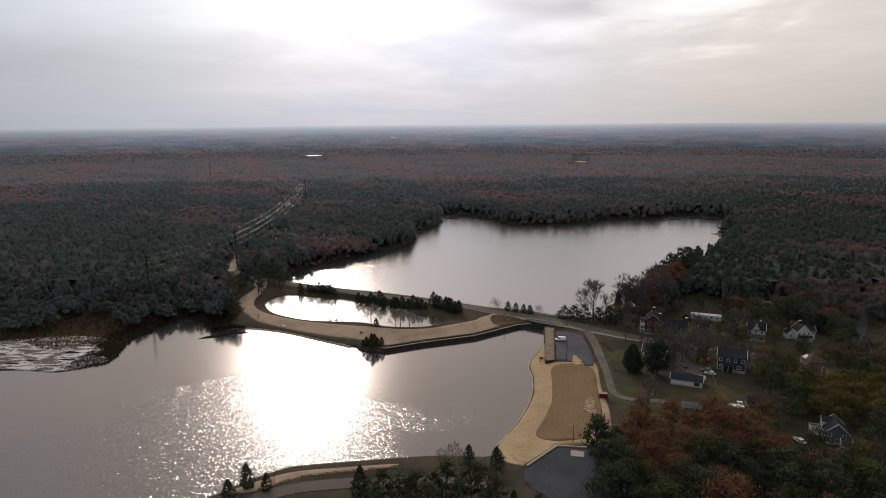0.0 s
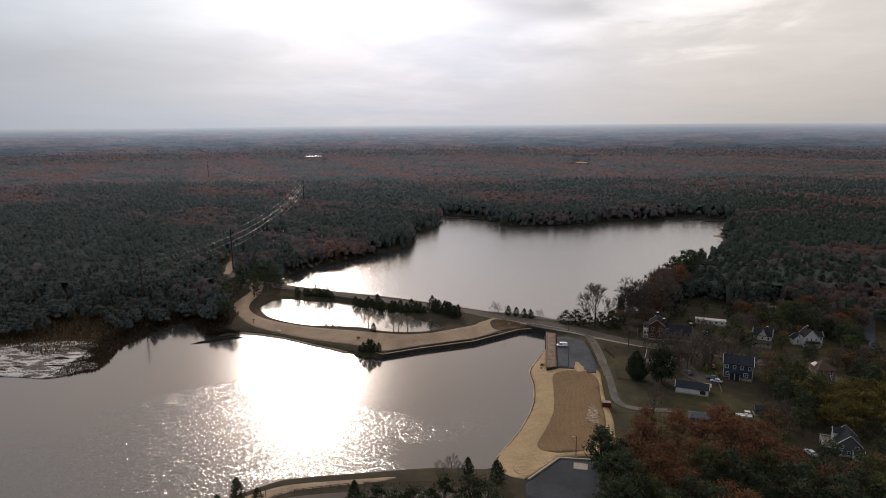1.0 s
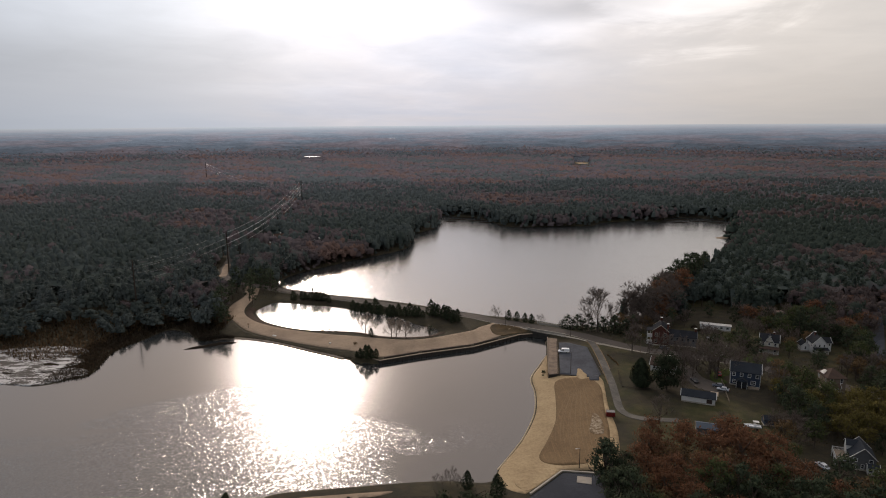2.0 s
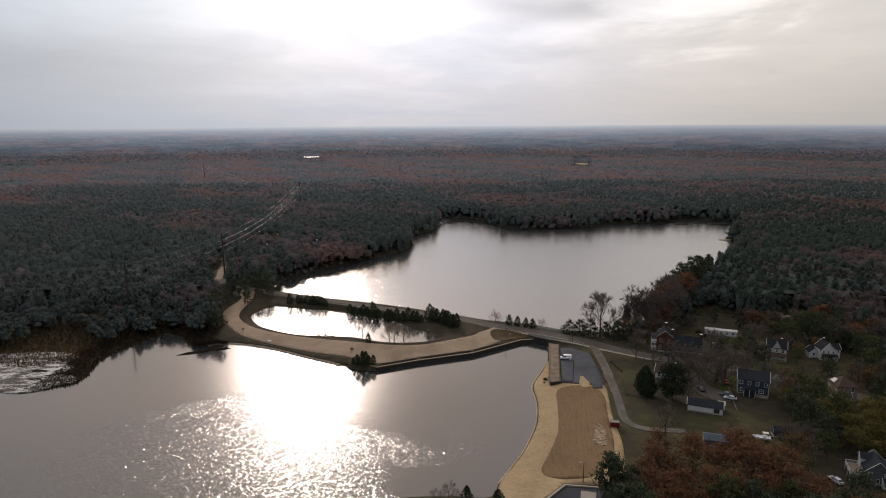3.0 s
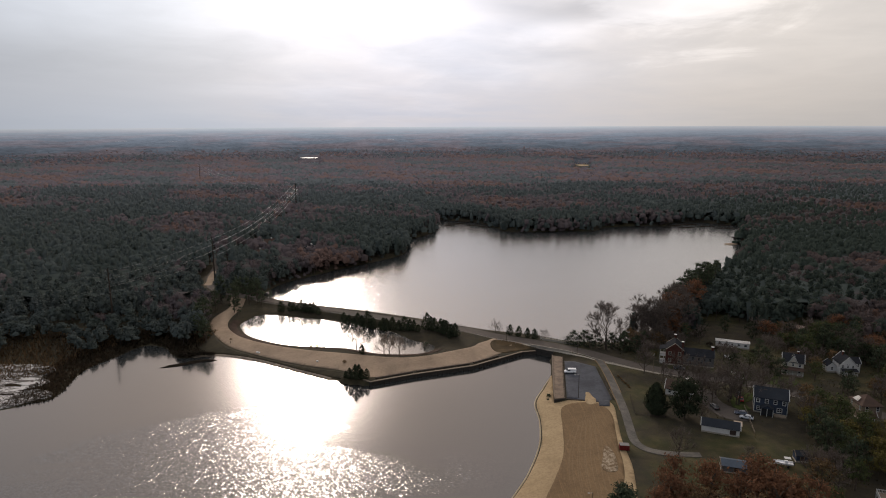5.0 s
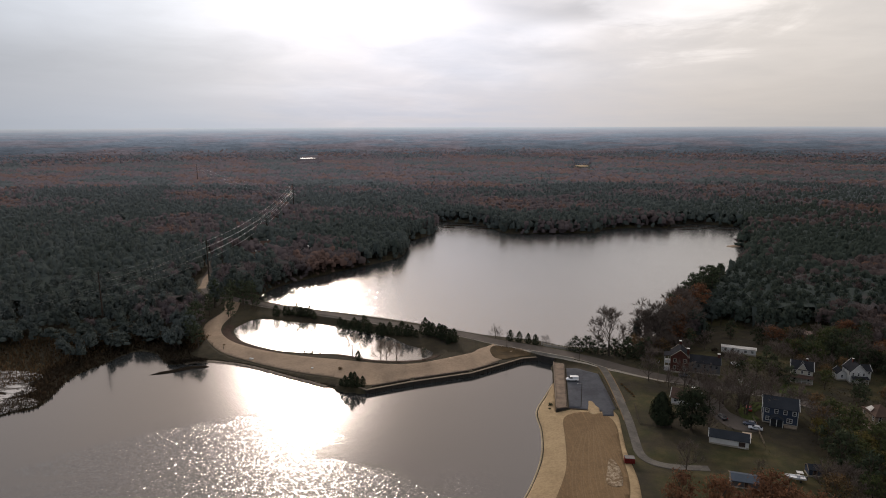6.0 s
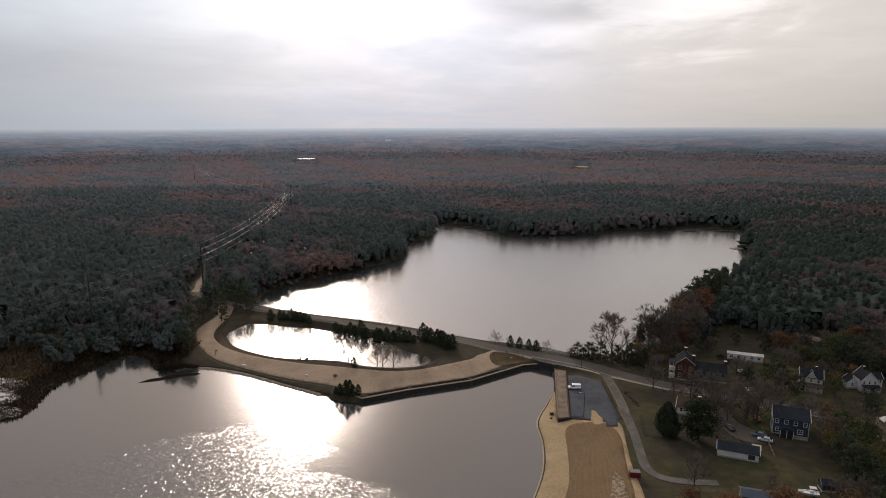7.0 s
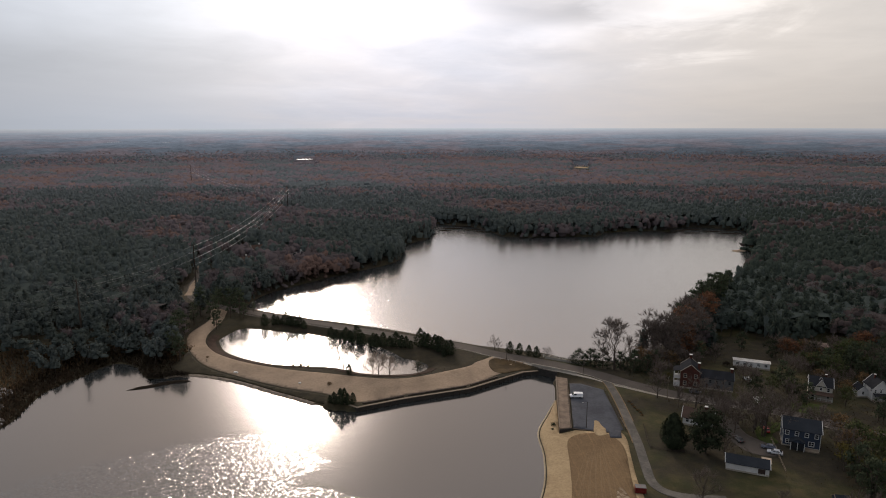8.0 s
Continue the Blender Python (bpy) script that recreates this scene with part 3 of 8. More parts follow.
def tree_kind(rng, x, y):
    """0 pine, 1 bare, 2 rust; the kinds stand in drifts."""
    a = wavy(x, y, 330, 0.4) + 0.7 * wavy(x, y, 120, 1.9) + rng.normal(0, 0.24, x.shape)
    far = ease(y, 700, 1300)
    # the shift off pine green far away partly stands for haze
    a = a + 0.45 * far - 0.15 + 0.05 * ease(x, 100, 500) + 0.35 * ease(x, 205, 265) * (1 - ease(y, 440, 540))
    a = a - 0.33 * ease(x, 110, 150) * (1 - ease(y, 480, 620)) - 0.40 * ease(-x, 90, 150) * (1 - ease(y, 400, 520)) - 0.14 * ease(-x, 20, 60) * (1 - ease(y, 600, 800))
    return np.where(a < 0.02, 0.0, np.where(a < 0.72 + 0.5 * (y < 430) * (x < 0), 1.0, 2.0))


def far_rise(r):
    """The far land climbs slowly to the horizon."""
    return 3.0 + 85.0 * np.clip((r - 1650) / 1690, 0, 1) ** 1.0


ICO = np.array([[0, 0, 1]] + [[math.cos(1.2566 * i) * 0.894, math.sin(1.2566 * i) * 0.894, 0.447] for i in range(5)]
               + [[math.cos(1.2566 * i + 0.628) * 0.894, math.sin(1.2566 * i + 0.628) * 0.894, -0.447] for i in range(5)])
ICO_TRI = np.array([[0, 1 + i, 1 + (i + 1) % 5] for i in range(5)] + [[1 + i, 6 + i, 1 + (i + 1) % 5] for i in range(5)]
                   + [[6 + i, 6 + (i + 1) % 5, 1 + (i + 1) % 5] for i in range(5)])


def woods(name, x, y, rng, lobes, sprays, tall, wide, leaf, label, size=1.0, skirt=1.0):
    """One mesh of many trees: each a trunk and a crown of several uneven lobes with loose sprays of leaves or twigs on them."""
    n = len(x)
    dist = np.hypot(x, y)
    size = np.broadcast_to(size, x.shape)
    z = np.maximum(height(x, y), far_rise(dist) - 1.5 * size)
    kind = tree_kind(rng, x, y)
    tint = np.clip(0.05 + 0.12 * rng.uniform(0, 1, n) + 0.08 * wavy(x, y, 90, 2.2) + 0.05 + 0.62 * ease(dist, 560, 1350) + 0.22 * np.exp(-((x / y + 0.18) / 0.30) ** 2) * ease(dist, 450, 900) + 0.08 * ease(-x / y, 0.08, 0.34) * (1 - ease(dist, 600, 1000)) - 0.28 * ease(x / y, 0.25, 0.6), 0, 1)      # haze put into the tint: paler with distance and sunward, plus random variation
    H = tall * size * rng.uniform(0.80, 1.14, n) * np.where(kind == 0, 1.06, 0.95)
    H = H * (1 - 0.45 * ease(-x, 118, 128) * (1 - ease(y, 335, 365)))         # lower growth round the cove
    R = wide * size * (0.62 + 0.80 * rng.uniform(0, 1, n) ** 1.6) * np.where(kind == 0, 0.85, 1.1)
    pine_like = (kind == 0)[:, None]
    k = np.arange(lobes)[None, :] / max(1, lobes - 1)
    ang = 2.4 * np.arange(lobes)[None, :] + rng.uniform(0, 6.2832, (n, 1)) + rng.uniform(-0.5, 0.5, (n, lobes))
    off = R[:, None] * (1.0 if lobes < 6 else 1.45) * np.where(pine_like, 0.42 - 0.26 * k, 0.50 - 0.10 * k) * rng.uniform(0.6, 1.25, (n, lobes)) * (lobes > 1)
    up = np.where(pine_like, 0.38 + 0.42 * k, 0.42 + 0.32 * k) + rng.uniform(-0.06, 0.06, (n, lobes)) + 0.06 * (lobes == 1)
    up = up * skirt
    lr = R[:, None] * np.where(pine_like, 0.76 - 0.30 * k, 0.68 - 0.16 * k) * rng.uniform(0.7, 1.2, (n, lobes)) * (1.3 if lobes == 1 else 1.0 if lobes < 6 else 0.56)
    lh = H[:, None] * np.where(pine_like, 0.30 - 0.10 * k, 0.33 - 0.10 * k) * (1.35 if lobes == 1 else 1.0 if lobes < 6 else 0.56)
    c = np.stack([x[:, None] + off * np.cos(ang), y[:, None] + off * np.sin(ang), z[:, None] + H[:, None] * up], -1)      # (n, lobes, 3)
    # the lobes, lumpy hulls lit as soft forms
    lump = rng.uniform(0.66, 1.16, (n, lobes, 11, 1))
    ext = np.stack([lr, lr, lh], -1)[:, :, None, :]
    hull = (c[:, :, None, :] + ICO[None, None] * lump * ext).reshape(-1, 3)
    hf = (np.arange(n * lobes)[:, None, None] * 11 + ICO_TRI[None]).reshape(-1, 3)
    away_ = np.stack([off * np.cos(ang), off * np.sin(ang), 0 * off], -1) / (R[:, None, None] + 1e-6)
    lift = (0.55 + 0.65 * ease(dist, 700, 1200))[:, None, None, None] * np.array([0, 0, 1.0])
    round_ = (0.60 - 0.32 * ease(dist, 330, 560))[:, None, None, None]
    hn = (round_ * ICO[None, None] + 0.6 * round_ * away_[:, :, None, :] + lift).reshape(-1, 3)
    hn /= np.linalg.norm(hn, axis=1, keepdims=True)
    # sprays on the lobes
    pick = rng.integers(0, lobes, (n, sprays))
    d = rng.normal(0, 1, (n, sprays, 3))
    d[:, :, 2] = np.abs(d[:, :, 2]) - 0.25
    d /= np.linalg.norm(d, axis=2, keepdims=True)
    rows_ = np.arange(n)[:, None]
    reach = np.stack([lr[rows_, pick], lr[rows_, pick], lh[rows_, pick]], -1)
    q = (c[rows_, pick] + d * reach * rng.uniform(0.78, 1.08 if sprays < 20 else 1.3 if sprays < 50 else 1.65, (n, sprays, 1))).reshape(-1, 3)
    d = d.reshape(-1, 3)
    m = len(q)
    bare = np.repeat(kind == 1, sprays)[:, None]
    d1 = rng.normal(0, 1, (m, 3)) + np.where(bare, 1.3, 0.3) * d
    d1 /= np.linalg.norm(d1, axis=1, keepdims=True)
    d2 = rng.normal(0, 1, (m, 3))
    d2 -= d1 * np.sum(d1 * d2, 1, keepdims=True)
    d2 /= np.linalg.norm(d2, axis=1, keepdims=True)
    s = (leaf * np.repeat(size, sprays) * rng.uniform(0.6, 1.35, m))[:, None]
    d1, d2 = d1 * s * np.where(bare, 1.5, 1.0), d2 * s * np.where(bare, 0.36, 0.8)
    v = np.stack([q + d1, q - 0.5 * d1 + d2, q - 0.5 * d1 - d2], 1).reshape(-1, 3)
    f = np.arange(3 * m).reshape(-1, 3)
    o = np.repeat(round_[:, 0, 0], sprays, 0) * d + np.repeat(lift[:, 0, 0], sprays, 0)
    g = np.cross(v[1::3] - v[0::3], v[2::3] - v[0::3])
    back = np.sum(g * o, 1) < 0
    f[back] = f[back][:, ::-1]
    # trunks: three-sided spikes
    tr = 0.018 * H
    base = np.stack([x, y, z - 0.3], -1)
    tv = np.stack([base + np.stack([tr * math.cos(a), tr * math.sin(a), 0 * tr], -1) for a in (0, 2.1, 4.2)] + [base + np.stack([0 * tr, 0 * tr, 0.85 * H], -1)], 1).reshape(-1, 3)
    tf = (np.arange(n)[:, None, None] * 4 + np.array([[0, 1, 3], [1, 2, 3], [2, 0, 3]])[None]).reshape(-1, 3)
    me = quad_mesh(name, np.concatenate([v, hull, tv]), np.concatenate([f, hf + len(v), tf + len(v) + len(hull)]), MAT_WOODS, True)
    nn = np.repeat(o + rng.normal(0, 0.12, (m, 3)), 3, 0)
    nt = np.tile(np.array([[1, 0, 0], [-0.5, 0.8, 0], [-0.5, -0.8, 0], [0, 0, 1]], float), (n, 1))
    nn = np.concatenate([nn / np.linalg.norm(nn, axis=1, keepdims=True), hn, nt])
    me.normals_split_custom_set_from_vertices(nn.tolist())
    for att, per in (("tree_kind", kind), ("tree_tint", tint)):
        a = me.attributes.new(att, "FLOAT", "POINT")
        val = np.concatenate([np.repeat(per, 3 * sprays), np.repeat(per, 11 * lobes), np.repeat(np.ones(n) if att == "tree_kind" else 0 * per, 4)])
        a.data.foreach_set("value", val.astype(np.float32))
    return tagged(new(name, me), label, "woods", kind="stuff")


rng = np.random.default_rng(7)
x, y = scatter(rng, -640, 700, 300, 1010, 6.0)
ring = np.concatenate([np.linspace(UPPER[i], UPPER[(i + 1) % len(UPPER)], max(2, int(np.hypot(*(UPPER[(i + 1) % len(UPPER)] - UPPER[i])) / 2.4)))[:-1] for i in range(len(UPPER))])
ring = ring + rng.uniform(-4.2, 4.2, ring.shape)
x, y = np.append(x, ring[:, 0]), np.append(y, ring[:, 1])         # the trees crowd at the water's edge
ok = woods_keep(x, y) & (np.abs(x) < 0.74 * y + 70) & (pylon_way(x, y) > np.where(y < 460, 2.0, 4.0)) & ((y < 760) | (rng.uniform(0, 1, x.shape) < 0.75))
near = ok & (np.hypot(x, y - 40) < 450)
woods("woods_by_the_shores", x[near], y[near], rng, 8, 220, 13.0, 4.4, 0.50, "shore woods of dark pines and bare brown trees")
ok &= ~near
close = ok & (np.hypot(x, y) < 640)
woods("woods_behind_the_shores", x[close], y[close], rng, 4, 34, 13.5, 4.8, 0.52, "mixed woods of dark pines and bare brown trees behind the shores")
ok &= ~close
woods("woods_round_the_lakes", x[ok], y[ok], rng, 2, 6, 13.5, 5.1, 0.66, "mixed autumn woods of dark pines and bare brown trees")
ring = ring + rng.uniform(-1.6, 1.6, ring.shape)
d_ = signed(ring[:, 0], ring[:, 1], UPPER)
ok = (d_ > -1.2) & (d_ < 6) & ~inside(ring[:, 0], ring[:, 1], OPEN_CAUSEWAY) & ~inside(ring[:, 0], ring[:, 1], OPEN_VILLAGE)
woods("bushes_on_the_lake_shore", ring[ok, 0], ring[ok, 1], rng, 2, 16, 5.6, 3.0, 0.40, "low dark bushes overhanging the lake shore", 0.75 + 0.55 * ease(ring[ok, 1], 470, 600), 0.66)
x, y = scatter(rng, -1650, 1650, 1000, 2250, 10.0)
r_ = np.hypot(x, y)
ok = (np.abs(x) < 0.73 * y + 60) & (rng.uniform(0, 1, x.shape) < np.clip(1.0 - (r_ - 1700) / 480, 0.0, 1)) & (pylon_way(x, y) > 5)
for px, py, pw, pd, dry, _ in FAR_POOLS:
    ok &= ~((np.abs(x - px * y / py) < 0.55 * pw) & (np.abs(y - py) < 0.6 * pd))
low = np.ones(x.shape)
for px, py, pw, pd, dry, _ in FAR_POOLS:         # young growth round the clearings
    low = np.where((np.abs(x - px * y / py) < 0.7 * pw) & (np.abs(y - py) < 190), 0.30, low)
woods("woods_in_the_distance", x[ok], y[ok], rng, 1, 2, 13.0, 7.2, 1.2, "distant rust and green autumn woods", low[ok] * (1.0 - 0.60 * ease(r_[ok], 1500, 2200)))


def understorey(name, xs, ys, keep, tall, label):
    """The lower storey that closes the woods between the crowns: one lumpy sheet of foliage."""
    X, Y = np.meshgrid(xs, ys)
    X = X + rng.uniform(-0.35, 0.35, X.shape) * (xs[1] - xs[0])
    Y = Y + rng.uniform(-0.35, 0.35, Y.shape) * (ys[1] - ys[0])
    inner = keep(X.ravel(), Y.ravel()).reshape(X.shape)
    ground_z = np.maximum(height(X.ravel(), Y.ravel()).reshape(X.shape), far_rise(np.hypot(X, Y)) - 1.5)
    Z = ground_z + np.where(inner, tall * (0.84 + 0.14 * wavy(X, Y, 31, 0.7) + 0.12 * wavy(X, Y, 13, 2.9) + rng.uniform(-0.08, 0.08, X.shape)), -0.3)
    i = np.arange(X.size).reshape(X.shape)
    f = np.stack([i[:-1, :-1], i[:-1, 1:], i[1:, 1:], i[1:, :-1]], -1).reshape(-1, 4)
    f = f[inner.ravel()[f].sum(1) >= 3]
    used, f = np.unique(f, return_inverse=True)
    f = f.reshape(-1, 4)
    P = np.stack([X.ravel(), Y.ravel(), Z.ravel()], -1)[used]
    me = quad_mesh(name, P, f, MAT_WOODS, True)
    kind = 0.75 * tree_kind(rng, P[:, 0], P[:, 1])
    # haze painted in here too: the sheet's tint pales with distance
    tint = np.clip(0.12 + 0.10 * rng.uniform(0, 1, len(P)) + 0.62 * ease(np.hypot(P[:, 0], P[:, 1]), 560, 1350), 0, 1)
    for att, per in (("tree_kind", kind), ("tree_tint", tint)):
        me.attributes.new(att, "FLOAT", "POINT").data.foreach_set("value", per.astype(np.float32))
    return tagged(new(name, me), label, "undergrowth", kind="stuff")


def deep_woods(x, y):
    keep = woods_keep(x, y) & (pylon_way(x, y) > 8) & (np.abs(x) < 0.72 * y + 50) & (y > 345) & ((x > 0) | (y > 372)) & ((x < 0) | (x > 196) | (y > 350))
    for dx, dy in ((9, 0), (-9, 0), (0, 9), (0, -9)):
        keep &= woods_keep(x + dx, y + dy)
    return keep


def far_woods(x, y):
    keep = (np.abs(x) < 0.72 * y + 50) & (np.hypot(x, y) < 1760)
    for px, py, pw, pd, dry, _ in FAR_POOLS:
        keep &= ~((np.abs(x - px * y / py) < 0.8 * pw) & (np.abs(y - py) < 200))
    return keep


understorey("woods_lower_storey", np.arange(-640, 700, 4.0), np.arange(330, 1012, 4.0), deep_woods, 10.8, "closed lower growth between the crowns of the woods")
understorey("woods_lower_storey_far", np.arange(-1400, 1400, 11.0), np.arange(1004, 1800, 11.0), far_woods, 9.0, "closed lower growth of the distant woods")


def backdrop_material():
    m, n = material("hazy_distance")
    at = n.add("NewGeometry", out=0)
    z = n.add("SeparateXYZ", out=2, i0=at)
    patch = n.noise(at, 0.0045, 5.0, 0.62)
    stand_ = n.noise(at, 0.012, 3.0, 0.6)
    fine = n.noise(at, 0.055, 4.0, 0.8)
    # haze painted as a glow: paler and bluer with height
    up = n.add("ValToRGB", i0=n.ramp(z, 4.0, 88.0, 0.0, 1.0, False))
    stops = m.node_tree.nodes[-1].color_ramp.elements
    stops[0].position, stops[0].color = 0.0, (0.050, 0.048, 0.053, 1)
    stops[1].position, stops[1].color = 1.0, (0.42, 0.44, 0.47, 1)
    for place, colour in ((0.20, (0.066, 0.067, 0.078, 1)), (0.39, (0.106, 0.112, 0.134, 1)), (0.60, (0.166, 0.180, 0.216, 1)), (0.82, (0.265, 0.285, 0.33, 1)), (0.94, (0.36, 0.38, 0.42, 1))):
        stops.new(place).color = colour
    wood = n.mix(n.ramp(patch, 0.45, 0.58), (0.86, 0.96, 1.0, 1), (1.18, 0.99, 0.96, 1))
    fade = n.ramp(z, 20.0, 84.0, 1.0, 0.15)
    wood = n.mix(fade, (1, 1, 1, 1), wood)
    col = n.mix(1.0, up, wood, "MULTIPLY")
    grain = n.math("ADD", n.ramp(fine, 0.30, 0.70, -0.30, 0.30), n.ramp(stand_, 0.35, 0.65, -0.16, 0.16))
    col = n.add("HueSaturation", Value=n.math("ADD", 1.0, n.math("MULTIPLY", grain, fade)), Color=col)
    # the painted haze glows more in the sun's direction
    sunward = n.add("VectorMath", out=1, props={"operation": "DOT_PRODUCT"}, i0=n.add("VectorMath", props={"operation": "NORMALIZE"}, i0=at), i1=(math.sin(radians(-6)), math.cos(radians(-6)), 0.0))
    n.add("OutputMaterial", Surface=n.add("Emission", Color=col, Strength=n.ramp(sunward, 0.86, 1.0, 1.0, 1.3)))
    return m


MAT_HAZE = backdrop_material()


verts, faces = [], []
RADII = list([1290, 1400, 1520] + list(np.linspace(1650, 3340, 18))) + [3700, 4300]
for i in range(161):
    a = radians(-62 + 124 * i / 160)
    for r_ in RADII:
        zz = far_rise(r_) + 2.0 * float(ease(np.array(r_), 1290, 1400)) + (1.2 * noise.noise((a * 9, 3.1, 0)) if r_ >= 3340 else 0) - 0.02 * max(0, r_ - 3340)
        verts.append((r_ * math.sin(a), r_ * math.cos(a), zz))
for i in range(160):
    for k in range(len(RADII) - 1):
        q = len(RADII) * i + k
        faces.append((q, q + len(RADII), q + len(RADII) + 1, q + 1))
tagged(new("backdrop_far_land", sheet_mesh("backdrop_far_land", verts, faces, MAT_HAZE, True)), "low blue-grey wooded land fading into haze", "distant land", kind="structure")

# ---- parts, trees ----
def part(name, mesh, mat, parent, label="", at=None):
    """Links a bmesh or mesh as one object under a thing or a part."""
    if isinstance(mesh, bmesh.types.BMesh):
        me = bpy.data.meshes.new(name)
        mesh.to_mesh(me)
        mesh.free()
        mesh = me
    if mat and not mesh.materials:
        mesh.materials.append(mat)
    ob = new(name, mesh)
    ob.parent = parent
    if at is not None:
        ob.matrix_basis = at
    return tagged(ob, label) if label else ob


def empty(name, m, label, category, group=""):
    ob = new(name)
    ob.empty_display_size = 0.5
    ob.matrix_basis = m
    return tagged(ob, label, category, group)


def stand(x, y, turn=0.0, size=1.0, sink=0.1, tall=1.0):
    """The pose of a thing that stands on the ground sheet."""
    return pose(x, y, lie(x, y) - sink, 0, 0, turn) @ Matrix.Diagonal((size, size, size * tall, 1))


def box(bm, x0, x1, y0, y1, z0, z1, bevel=0.0):
    vs = [bm.verts.new(p) for p in ((x0, y0, z0), (x1, y0, z0), (x1, y1, z0), (x0, y1, z0), (x0, y0, z1), (x1, y0, z1), (x1, y1, z1), (x0, y1, z1))]
    fs = [bm.faces.new([vs[i] for i in q]) for q in ((3, 2, 1, 0), (4, 5, 6, 7), (0, 1, 5, 4), (1, 2, 6, 5), (2, 3, 7, 6), (3, 0, 4, 7))]
    if bevel:
        bmesh.ops.bevel(bm, geom=list({e for f in fs for e in f.edges}), offset=bevel, segments=1, affect="EDGES")
    return bm


def tube(verts, faces, a, b, ra, rb, sides=4):
    """Adds a tapered limb from a to b."""
    a, b = Vector(a), Vector(b)
    d = (b - a).normalized()
    s = d.orthogonal().normalized()
    t = d.cross(s)
    k = len(verts)
    for c, r in ((a, ra), (b, rb)):
        for i in range(sides):
            w = 6.2832 * i / sides
            verts.append(c + (s * math.cos(w) + t * math.sin(w)) * r)
    for i in range(sides):
        j = (i + 1) % sides
        faces.append((k + i, k + j, k + sides + j, k + sides + i))


def foliage_mesh(name, centres, outward, size, mat, rnd, flat=0.7):
    """Loose sprays of leaves, each a bent pair of triangles, lit as part of a soft crown."""
    c, o = np.asarray(centres, float), np.asarray(outward, float)
    n = len(c)
    o = o / (np.linalg.norm(o, axis=1, keepdims=True) + 1e-6)
    d1 = rnd.normal(0, 1, (n, 3))
    d1 -= flat * o * np.sum(d1 * o, 1, keepdims=True)
    d1 /= np.linalg.norm(d1, axis=1, keepdims=True)
    d2 = np.cross(o, d1)
    d2 /= np.linalg.norm(d2, axis=1, keepdims=True) + 1e-6
    s = (size * rnd.uniform(0.6, 1.4, n))[:, None]
    v = np.stack([c + d1 * s, c + 0.48 * d2 * s * rnd.uniform(0.6, 1.1, (n, 1)), c - d1 * s * 0.9 - o * 0.25 * s, c - 0.48 * d2 * s], 1)
    quad = np.arange(4 * n).reshape(-1, 4)
    f = np.concatenate([quad[:, [0, 1, 2]], quad[:, [0, 2, 3]]])
    v = v.reshape(-1, 3)
    g = np.cross(v[f[:, 1]] - v[f[:, 0]], v[f[:, 2]] - v[f[:, 0]])
    oo = np.concatenate([o, o])
    flip = np.sum(g * oo, 1) < 0
    f[flip] = f[flip][:, ::-1]
    me = quad_mesh(name, v, f, mat, True)
    nn = np.repeat(o, 4, 0) + rnd.normal(0, 0.25, (4 * n, 3))
    nn /= np.linalg.norm(nn, axis=1, keepdims=True)
    me.normals_split_custom_set_from_vertices([tuple(q) for q in nn])
    return me


def limb_mesh(name, verts, faces, mat):
    me = sheet_mesh(name, verts, faces, mat, True)
    return me


MAT_BARK = rough_paint("grey_brown_bark", (0.095, 0.075, 0.060), (0.045, 0.036, 0.030), 1.5, 9.0, 0.95, 0.5, 0.05)
MAT_TWIG = rough_paint("bare_twigs", (0.150, 0.120, 0.102), (0.088, 0.070, 0.060), 1.0, 6.0, 0.95)
MAT_CEDAR = leaf_material("cedar_green", (0.021, 0.027, 0.017), (0.042, 0.050, 0.028))
MAT_PINE = leaf_material("pine_green", (0.032, 0.042, 0.028), (0.068, 0.080, 0.046))
MAT_RUST = leaf_material("rust_oak_leaves", (0.104, 0.055, 0.034), (0.180, 0.090, 0.052), 0.42)
MAT_TAWNY = leaf_material("tawny_oak_leaves", (0.095, 0.064, 0.036), (0.165, 0.108, 0.056), 0.4)
MAT_YELLOW = leaf_material("yellow_green_leaves", (0.072, 0.066, 0.024), (0.142, 0.114, 0.038), 0.4)
MAT_MARSHY = leaf_material("dark_bush_twigs", (0.020, 0.017, 0.013), (0.036, 0.028, 0.020), 0.3)
MAT_GREEN = leaf_material("dull_green_leaves", (0.042, 0.052, 0.024), (0.084, 0.094, 0.040), 0.35)


